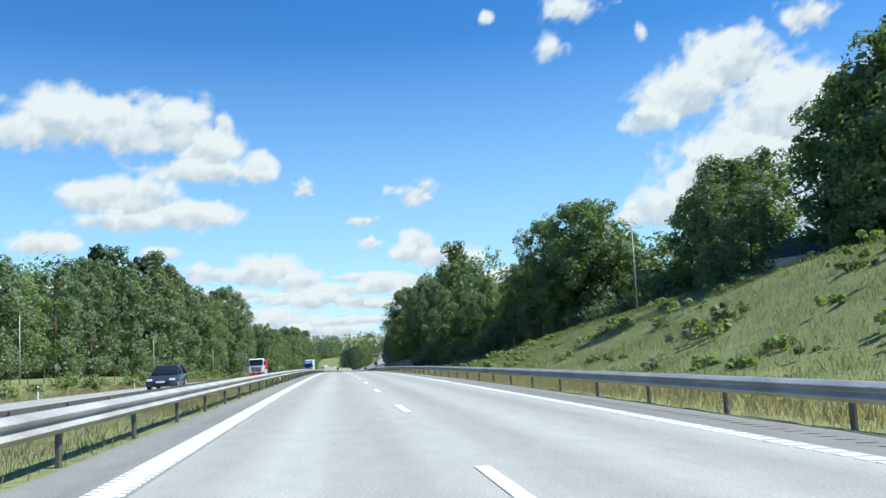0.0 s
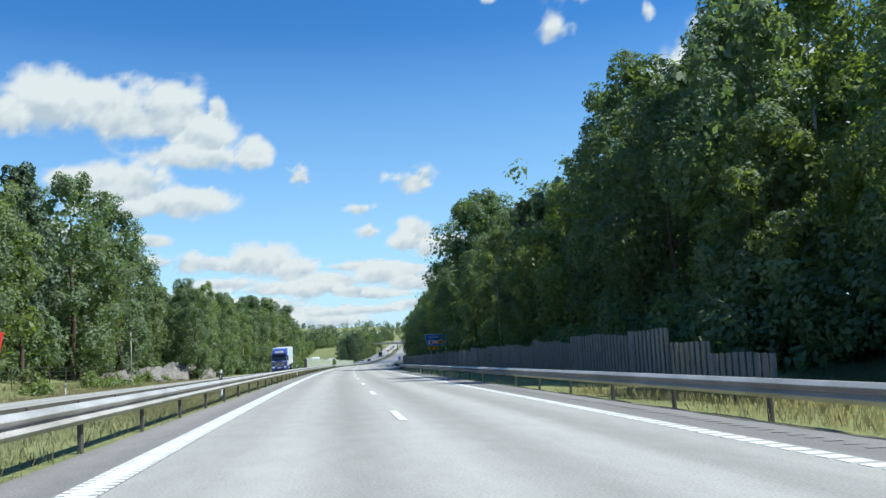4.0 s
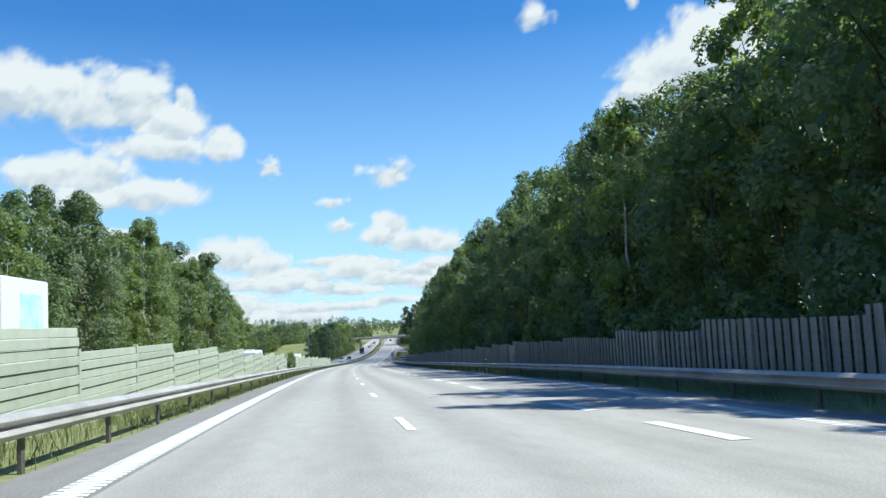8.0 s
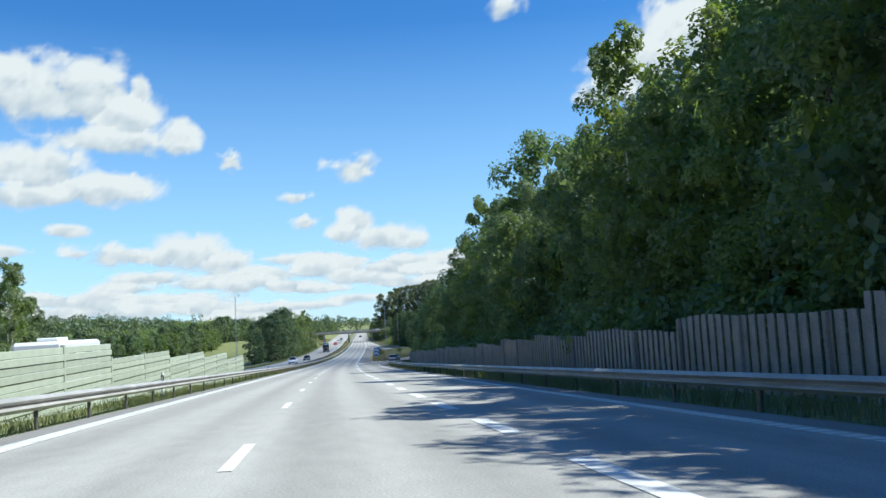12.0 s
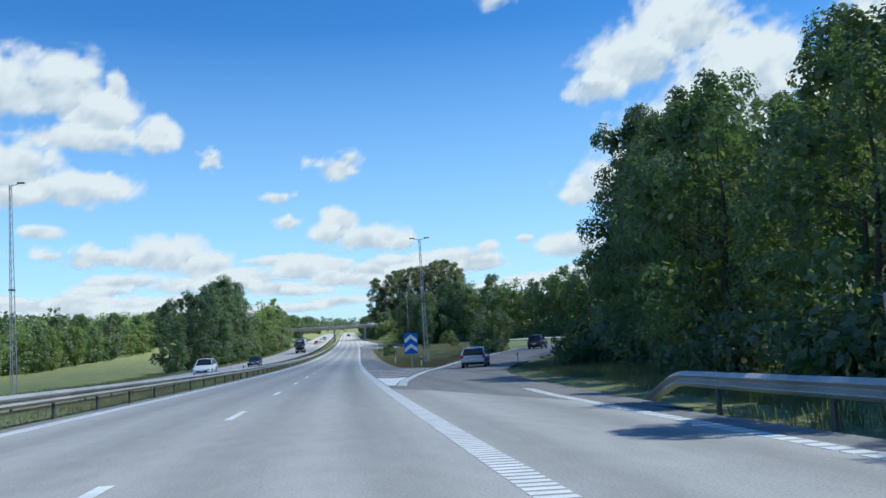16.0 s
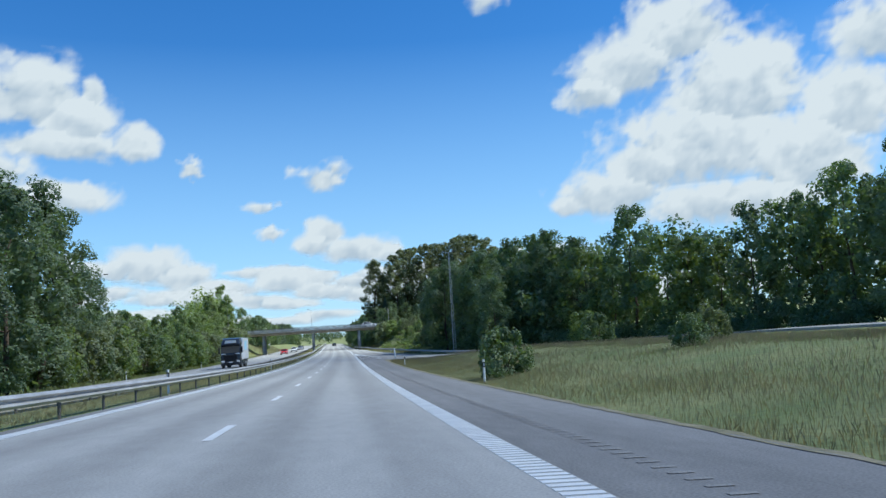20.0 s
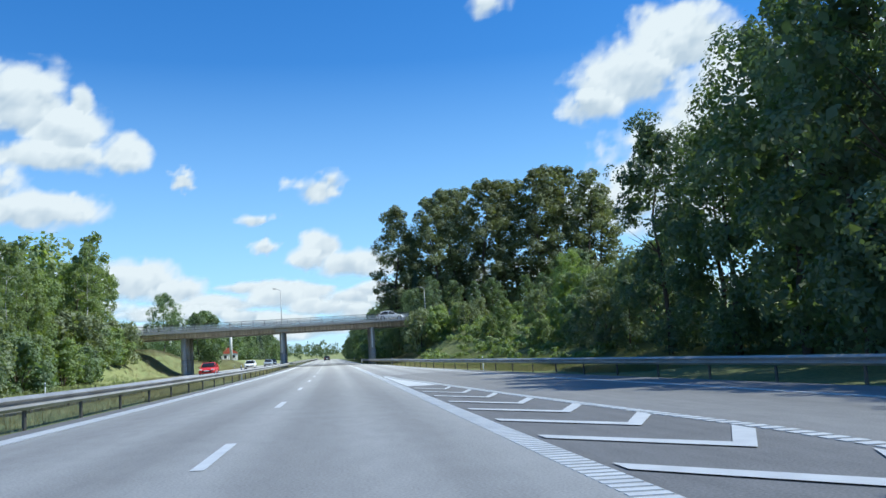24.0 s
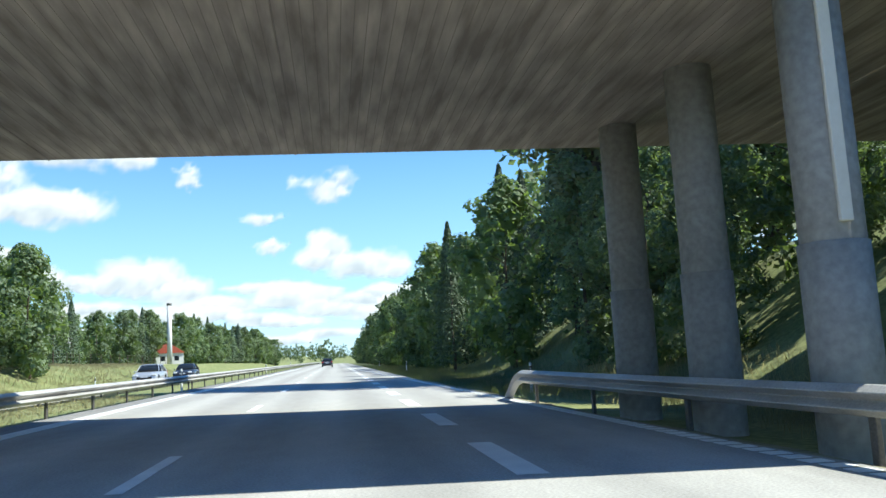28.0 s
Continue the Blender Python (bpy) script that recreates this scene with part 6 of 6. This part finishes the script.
        box(bm, -1.0, 1.0, y0 + load_len - .1, y0 + load_len, .55, .72, .02)
        part("underride_bar", bm, M["dark_steel"], e)
    if trailer:
        bm = bmesh.new()
        box(bm, -1.27, 1.27, y0 + load_len + .9, y0 + load_len + .9 + trailer, 1.05, load_tall, .04)
        tr = part("trailer_body", bm, M[load], e)
        bm = bmesh.new()
        box(bm, 1.27, 1.285, y0 + load_len + .9 + trailer * .35, y0 + load_len + .9 + trailer * .85, 2.2, 3.45)
        part("side_panel", bm, M["sign_pale"], tr, "pale blue picture panel without lettering")
    end = y0 + load_len
    for y in (1.2, end - 3.2, end - 1.9) + ((end + 2.4, end + .9 + trailer - 2.6, end + .9 + trailer - 1.3) if trailer else ()):
        for sd in (-1, 1):
            wheel(e, sd * 1.05, y, .5, .34)
    e.matrix_world = m
    return e


OP = lambda s, u: at(s, u, float(crown(u)))
car("hatchback_car", "dark blue-grey hatchback on the opposite carriageway", "dark_paint", OP(56.5, -12.0))
lorry("white and red tipper lorry on the opposite carriageway", "white_paint", OP(149.3, -15.1), "red_paint", 6.2, 2.7, low=True)
lorry("blue and white lorry with a box trailer behind the barrier", "blue_paint", OP(264.8, -12.3), "white_paint", 4.5, 3.95, 4.2)
car("suv_car", "white SUV on the opposite carriageway", "white_paint", OP(586, -12.6), 4.6, .93, 1.72, True)
car("saloon_car", "dark saloon on the opposite carriageway", "dark_paint", OP(627, -12.2), 4.6)
lorry("black-cabbed lorry with a white body on the opposite carriageway", "dark_paint", OP(728.5, -12.4), "white_paint", 6.5, 3.8)
car("hatchback_car", "red hatchback on the opposite carriageway", "red_paint", OP(843, -12.9), 4.1)
car("hatchback_car", "white hatchback on the opposite carriageway", "white_paint", OP(893, -12.6), 4.2)
car("hatchback_car", "grey hatchback beyond the bridge", "silver_paint", OP(930, -12.0), 4.2)
car("saloon_car", "blue-grey saloon beyond the bridge", "dark_paint", OP(947, -12.2), 4.4)
car("saloon_car", "dark saloon driving ahead beyond the bridge", "dark_paint", at(1008, .6, 0, 180), 4.4)
GO = lambda s, u, turn: at(s, u, float(slip_top(np.array(s), np.array(u))), 180 + turn)
car("suv_car", "silver SUV on the exit road", "silver_paint", GO(554.5, 11.9, -14), 4.3, .88, 1.46, True)
car("suv_car", "black van-like car on the exit road", "dark_paint", GO(604, 27.5, -24), 4.5, .92, 1.8, True)
lorry("white box lorry on the exit road", "white_paint", GO(642, 56, -34), "white_paint", 9.5, 3.9)
car("hatchback_car", "white hatchback crossing the bridge", "white_paint", at(873.5, 10.8, 6.32, 90), 4.2)


def caravan(m, label="white caravan behind the green barrier", length=6.2):
    e = thing("caravan", label, "caravan")
    bm = bmesh.new()
    box(bm, -1.15, 1.15, 0, length, .55, 2.75, .16)
    part("body", bm, M["white_paint"], e)
    bm = bmesh.new()
    box(bm, -.5, .5, 1.5, 3.1, 2.74, 2.92, .05)
    part("roof_hatch", bm, M["white_paint"], e)
    for y in (.9, 3.8):
        bm = bmesh.new()
        box(bm, 1.145, 1.165, y, y + 1.1, 1.6, 2.2, .01)
        part("window", bm, M["glass"], e)
    for sd in (-1, 1):
        wheel(e, sd * 1.0, length * .55, .32, .2)
    bm = bmesh.new()
    tube(bm, (0, -1.1, .5), (0, .2, .55), .05, .05, 8)
    part("drawbar", bm, M["dark_steel"], e)
    e.matrix_world = m


caravan(OP(347, -12.3))
caravan(OP(411, -12.3), "white touring caravan behind the green barrier", 6.6)


# ---------------------------------------------------------------- grass
verge_edge(right_edge, 566, 730, .5, "bare soil edge between the shoulder and the field grass")
verge_edge(right_edge, -20, 228, .4, "bare soil edge under the guard rail")
verge_edge(right_edge, 790, 905, .5, "bare soil edge under the guard rail")
def tufts(name, s0, s1, ua, ub, n, tall, blades, mat, label, seed, wide=.05, spread=.22, bend=.2):
    """Grass as tufts of single bent blades, one mass."""
    rng = R(seed)
    s = rng.uniform(s0, s1, n)
    a, b = (ua(s), ub(s)) if callable(ua) else (ua, ub)
    u = a + (b - a) * rng.uniform(0, 1, n)
    keep = .5 + .5 * np.sin(s * .31 + u * .7) * np.sin(s * .11 - u * .23)
    k = rng.uniform(0, 1, n) < .35 + .65 * keep
    s, u = s[k], u[k]
    n = len(s)
    C = W(s, u, ground_h(s, u) - .05)
    C = np.repeat(C, blades, 0) + rng.normal(0, spread, (n * blades, 3)) * np.array([1, 1, 0])
    h = tall * rng.uniform(.45, 1.25, (n * blades, 1))
    lean = rng.normal(0, bend, (n * blades, 3)) * np.array([1, 1, 0]) * h
    side = rng.normal(size=(n * blades, 3)) * np.array([1, 1, 0])
    side *= wide / np.linalg.norm(side, axis=1)[:, None]
    up = np.array([0, 0, 1.0]) * h
    V = np.stack([C - side, C + side, C + side * .45 + lean + up, C - side * .35 + lean * 1.15 + up * .97], 1).reshape(-1, 3)
    q = np.arange(n * blades)[:, None] * 4 + np.array([[0, 1, 2, 3]])
    return tagged(link(name, V, q, M[mat]), label, "grass", kind="stuff")


tufts("median_grass", -5, 250, -8.2, -5.15, 13000, .15, 11, "straw", "dry grass in the median", 1, .005, .3)
tufts("median_grass", 246, 470, -6.7, -5.0, 6000, .22, 8, "blade", "green grass along the barrier's foot", 2, .007, .2)
tufts("median_grass", 470, 900, -8.2, -5.2, 13000, .15, 10, "straw", "dry grass in the median", 3, .006, .3)
tufts("verge_grass", -5, 150, 6.1, 11.5, 14000, .27, 9, "straw", "tall dry grass behind the guard rail", 4, .005, .3)
tufts("slope_grass", 5, 150, lambda s: 10.5 + 0 * s, lambda s: table(s, [(5, 30), (100, 27), (150, 17)]), 30000, .27, 8, "blade", "tall green weeds on the slope", 5, .006, .32)
tufts("verge_grass", 150, 508, 9.3, 11.4, 6000, .34, 7, "blade", "shaded grass before the grey barrier", 6, .009, .25)
M["seed"] = leaf_material("seeding_grass_heads", (.25, .21, .15), (.17, .17, .09), .2, upright=True)
tufts("field_grass", 570, 738, lambda s: 10 + 0 * s, lambda s: table(s, [(570, 11), (575, 12), (612, 22), (640, 28), (690, 30), (715, 22), (738, 10.5)]), 16000, .27, 9, "seed", "brown seeding grass heads standing in the field", 17, .003, .45, .12)
tufts("field_grass", 560, 738, lambda s: 7.3 + 0 * s, lambda s: table(s, [(560, 9.5), (575, 10), (612, 12), (690, 12.5), (715, 11), (738, 8.8)]), 16000, .2, 9, "straw", "tall seeding grass in the field", 7, .003, .34, .14)
tufts("field_grass", 560, 738, lambda s: 9 + 0 * s, lambda s: table(s, [(560, 9.5), (575, 11), (612, 23), (640, 30), (690, 33), (715, 24), (738, 9)]), 36000, .13, 9, "blade", "green grass in the field", 8, .004, .34, .16)
tufts("verge_edge_grass", 566, 736, lambda s: right_edge(s) + .12, lambda s: right_edge(s) + .75, 5000, .09, 9, "straw", "short dry grass creeping over the asphalt edge", 27, .003, .16, .3)
tufts("exit_verge_grass", 508, 620, lambda s: table(s, [(508, 10.5), (549, 14), (564, 19), (604, 35), (620, 46)]), lambda s: table(s, [(508, 14), (549, 22), (564, 28), (604, 46), (620, 58)]), 9000, .26, 8, "blade", "grass beside the exit road", 9, .007, .28)
tufts("bank_grass", 780, 868, lambda s: table(s, [(780, 15.5), (800, 13), (868, 10)]), lambda s: 27 + 0 * s, 24000, .26, 8, "blade", "green grass on the bridge bank", 10, .006, .34)
tufts("bank_grass", 785, 905, lambda s: table(s, [(785, 14.5), (820, 10.8), (905, 8.2)]), lambda s: table(s, [(785, 17), (905, 12.5)]), 12000, .24, 8, "straw", "dry grass at the bank's foot", 11, .005, .3)
tufts("far_verge_grass", -5, 260, -28, -20.8, 9000, .34, 7, "straw", "dry grass beyond the opposite carriageway", 12, .014, .3)
tufts("far_verge_grass", 850, 1010, -34, -20.8, 9000, .34, 7, "straw", "dry grass on the far bank", 13, .014, .3)
tufts("far_verge_grass", 470, 850, -24, -20.6, 3600, .4, 6, "blade", "grass beyond the opposite carriageway", 14, .035, .26)
tufts("past_bridge_grass", 886, 1010, 6.6, 15, 9000, .3, 7, "blade", "shaded grass past the bridge", 15, .008, .3)
spots = []
for k in range(300):
    s = PLANT.uniform(8, 140)
    spots.append((s, PLANT.uniform(12, float(table(s, [(5, 30), (100, 27), (150, 17)]))), PLANT.uniform(.2, .75), PLANT.uniform(.7, 1.9)))
thicket("slope_shrubs", spots[::3], "low leafy shrubs and weeds on the grassy slope", "leaf_light")
thicket("slope_shrubs", spots[1::5], "grey-green low weeds on the grassy slope", "leaf_silver")
thicket("verge_shrubs", [(s + PLANT.uniform(-2, 2), PLANT.uniform(-28, -24), PLANT.uniform(.8, 1.8), PLANT.uniform(.8, 1.6)) for s in np.arange(60, 250, 5)], "low shrubs on the far verge", "leaf_light")
# ---------------------------------------------------------------- clouds
CLOUD_GLOW = .62


def cloud_material():
    m = bpy.data.materials.new("cloud")
    m.use_nodes = True
    m.cycles.emission_sampling = "NONE"
    n, l = m.node_tree.nodes, m.node_tree.links
    n.remove(n["Principled BSDF"])
    att, co, fine, big = n.new("ShaderNodeAttribute"), n.new("ShaderNodeTexCoord"), n.new("ShaderNodeTexNoise"), n.new("ShaderNodeTexNoise")
    att.attribute_name = "thickness"
    for tex, sc, de in ((fine, .0065, 7), (big, .004, 4)):
        tex.inputs["Scale"].default_value, tex.inputs["Detail"].default_value = sc, de
        tex.inputs["Roughness"].default_value = .54
        l.new(co.outputs["Object"], tex.inputs["Vector"])
    add, mr = n.new("ShaderNodeMath"), n.new("ShaderNodeMapRange")
    add.operation = "MULTIPLY_ADD"
    add.inputs[1].default_value = .75
    l.new(fine.outputs[0], add.inputs[0]), l.new(att.outputs["Fac"], add.inputs[2])
    mr.interpolation_type = "SMOOTHSTEP"
    mr.inputs[1].default_value, mr.inputs[2].default_value = .34, 1.08
    l.new(add.outputs[0], mr.inputs[0])
    ramp, em, tr, mix = n.new("ShaderNodeValToRGB"), n.new("ShaderNodeEmission"), n.new("ShaderNodeBsdfTransparent"), n.new("ShaderNodeMixShader")
    ramp.color_ramp.elements[0].position, ramp.color_ramp.elements[1].position = .28, .80
    ramp.color_ramp.elements[0].color, ramp.color_ramp.elements[1].color = (.66, .72, .79, 1), (1, .995, .985, 1)
    base, both = n.new("ShaderNodeAttribute"), n.new("ShaderNodeMath")
    base.attribute_name = "lit"
    both.operation = "MULTIPLY_ADD"
    both.inputs[1].default_value = .35
    l.new(big.outputs[0], both.inputs[0]), l.new(base.outputs["Fac"], both.inputs[2])
    l.new(both.outputs[0], ramp.inputs[0])
    l.new(ramp.outputs[0], em.inputs[0])
    em.inputs[1].default_value = CLOUD_GLOW
    l.new(mr.outputs[0], mix.inputs[0]), l.new(tr.outputs[0], mix.inputs[1]), l.new(em.outputs[0], mix.inputs[2])
    l.new(mix.outputs[0], n["Material Output"].inputs[0])
    return m


M["cloud"] = cloud_material()
# bearing, elevation, distance, puffs (across, up, half width, half height) in metres
CLOUDS = [
    (-13.64, 15.18, 4450, [(-373, 77, 316, 189), (-90, 46, 284, 196), (194, 47, 246, 196), (362, -72, 189, 151), (435, 66, 57, 101), (625, -165, 126, 107), (308, -186, 347, 88), (-566, 8, 189, 120)]),
    (-13.67, 10.12, 4450, [(-251, 49, 205, 105), (-18, 58, 248, 149), (241, -39, 310, 105), (-71, -76, 341, 74)]),
    (-2.17, 11.45, 4450, [(0, 0, 66, 59)]),
    (6.31, 10.91, 4450, [(-25, -12, 143, 69), (45, 22, 87, 62)]),
    (2.05, 8.88, 4450, [(0, 0, 99, 34)]),
    (2.65, 7.23, 4450, [(0, 0, 72, 42)]),
    (7.29, 6.32, 4450, [(-86, 72, 120, 78), (60, -26, 217, 84), (-150, 4, 126, 66), (224, -56, 90, 48)]),
    (-4.62, 5.19, 4450, [(-25, 21, 210, 108), (137, -39, 156, 78), (-162, -1, 102, 66)]),
    (5.32, 3.94, 4450, [(-154, 15, 174, 78), (0, -33, 126, 48), (237, 0, 210, 42)]),
    (-2.14, 2.44, 4450, [(20, 52, 120, 60), (87, 69, 54, 42), (-597, 55, 135, 48), (-369, 103, 66, 30), (-284, -7, 331, 36), (284, -68, 391, 30), (454, 13, 60, 30), (647, -43, 180, 30)]),
    (-10.35, 5.47, 4450, [(34, 0, 168, 66), (-117, -1, 90, 36)]),
    (18.66, 22.7, 3409, [(25, 53, 158, 71), (-72, -95, 81, 71), (-331, 64, 31, 31), (323, -75, 31, 46)]),
    (31.57, 11.94, 4450, [(-383, 340, 324, 183), (-124, 472, 295, 206), (-566, 234, 183, 100), (109, 177, 383, 324), (-54, -79, 530, 259), (-509, -263, 330, 136), (382, -179, 368, 259), (602, 28, 265, 236), (-742, -308, 100, 71), (46, -365, 589, 130), (-324, -150, 265, 177)]),
    (41.39, 16.04, 4450, [(0, 0, 235, 176)]),
    (35.67, 20.55, 3747, [(0, 0, 126, 93)]),
    (20.55, 4.72, 4450, [(70, -6, 214, 77), (-360, 15, 71, 36), (-165, 44, 59, 24)]),
    (-16.24, 6.49, 4450, [(-282, 90, 204, 74), (303, 38, 130, 43), (621, -96, 136, 43), (-249, -159, 111, 37), (-12, -63, 155, 37)]),
]

# clouds low over the horizon, all the way round
low = R(31)
for k in range(26):
    az = -180 + 360 / 26 * k + low.uniform(-4, 4)
    bank = (az, low.uniform(1.2, 2.6), 4450, [(low.uniform(-260, 260), low.uniform(-40, 60), low.uniform(120, 260), low.uniform(30, 62)) for _ in range(5)])
    if abs(az) > 42 or k % 2:
        CLOUDS.append(bank)
for k in range(22):
    az = -46 + 92 / 22 * k + low.uniform(-2, 2)
    CLOUDS.append((az, low.uniform(1.6, 4.4), 4450, [(low.uniform(-330, 330), low.uniform(-30, 40), low.uniform(130, 300), low.uniform(24, 52)) for _ in range(5)]))
# unseen clouds added overhead and behind the camera; their glow adds ambient light
for k in range(16):
    az = 60 + 240 / 16 * k + low.uniform(-8, 8)
    if 80 < az < 150:
        continue
    CLOUDS.append((az, low.uniform(12, 50), 3600, [(low.uniform(-300, 300), low.uniform(-120, 120), low.uniform(150, 300), low.uniform(90, 170)) for _ in range(6)]))
# the thin cloud that shades the stretch by the exit
VEIL = W(632, 12, 0) - np.array(SUN_AWAY) * 1500
vx, vy = np.meshgrid(np.linspace(-150, 150, 31), np.linspace(-300, 300, 53), indexing="ij")
veil = .02 + np.clip(1.05 - (vx / 105) ** 4 - (vy / 200) ** 4, -.5, 1) * .33
i = (np.arange(30)[:, None] * 53 + np.arange(52)[None, :]).ravel()
ob = link("cloud", np.stack([vx.ravel(), vy.ravel(), 0 * vx.ravel()], 1), np.stack([i, i + 53, i + 54, i + 1], -1), M["cloud"])
ob.data.attributes.new("thickness", "FLOAT", "POINT").data.foreach_set("value", veil.ravel().astype(np.float32))
ob.data.attributes.new("lit", "FLOAT", "POINT").data.foreach_set("value", np.ones(vx.size, np.float32))
ob.matrix_world = Matrix.Translation(Vector(VEIL)) @ Matrix.Rotation(radians(7), 4, "Z")
tagged(ob, "thin white cloud drifting before the sun", "cloud", "clouds", "structure")
CENTRE = W(430, 1, 1.1)
for az, el, far, puffs in CLOUDS:
    d = Vector((math.sin(radians(az)) * math.cos(radians(el)), math.cos(radians(az)) * math.cos(radians(el)), math.sin(radians(el))))
    E = np.array(puffs, float)
    x0, x1 = (E[:, 0] - E[:, 2]).min() - 120, (E[:, 0] + E[:, 2]).max() + 120
    y0, y1 = (E[:, 1] - E[:, 3]).min() - 90, (E[:, 1] + E[:, 3]).max() + 90
    step = min(20, (x1 - x0) / 26)
    nx, ny = max(12, int((x1 - x0) / step)), max(10, int((y1 - y0) / step))
    gx, gy = np.meshgrid(np.linspace(x0, x1, nx), np.linspace(y0, y1, ny), indexing="ij")
    big = max(p[2] for p in puffs)
    fr = 1.0 if big > 170 else min(1.6, 170 / big)
    bump = np.array([noise.fractal(Vector((a * .010 * fr, b * .013 * fr, az)), .75, 2.1, 5) for a, b in zip(gx.ravel(), gy.ravel())]).reshape(gx.shape)
    bump += .28 * np.array([noise.fractal(Vector((a * .035 * fr, b * .04 * fr, az + 9)), .8, 2.1, 3) for a, b in zip(gx.ravel(), gy.ravel())]).reshape(gx.shape)
    r, lit = np.full(gx.shape, -9.0), np.zeros(gx.shape)
    for ex, ey, a, b in E:
        yy = (gy - ey) / b
        yy = np.where(yy < 0, yy * 1.1, yy)
        q = 1 - np.sqrt(((gx - ex) / a) ** 2 + yy ** 2)
        lit = np.where(q > r, yy, lit)
        r = np.maximum(r, q)
    small = big < 170
    thick = np.clip(r * (.9 if small else 1.35) + (.08 if small else .12) + bump * (.5 if small else .36), -.4, .9)
    edge = np.clip(np.minimum(np.minimum(gx - x0, x1 - gx) / 90, np.minimum(gy - y0, y1 - gy) / 70), 0, 1)
    thick = thick * edge - .45 * (1 - edge)
    V = np.stack([gx.ravel(), gy.ravel(), np.zeros(gx.size)], 1)
    i = (np.arange(nx - 1)[:, None] * ny + np.arange(ny - 1)[None, :]).ravel()
    ob = link("cloud", V, np.stack([i, i + ny, i + ny + 1, i + 1], -1), M["cloud"])
    att = ob.data.attributes.new("thickness", "FLOAT", "POINT")
    att.data.foreach_set("value", thick.ravel().astype(np.float32))
    ob.data.attributes.new("lit", "FLOAT", "POINT").data.foreach_set("value", np.clip(.62 + .55 * lit + bump * .35 - np.clip(r, 0, 1) * .25, 0, 1).ravel().astype(np.float32))
    ob.matrix_world = Matrix.Translation(Vector(CENTRE) + d * far) @ (-d).to_track_quat("Z", "Y").to_matrix().to_4x4()
    tagged(ob, "white fair-weather cumulus cloud", "cloud", "clouds", "structure")

# the patterns from which the trees were copied are taken away
for e in KINDS.values():
    for o in (*e.children_recursive, e):
        bpy.data.objects.remove(o)
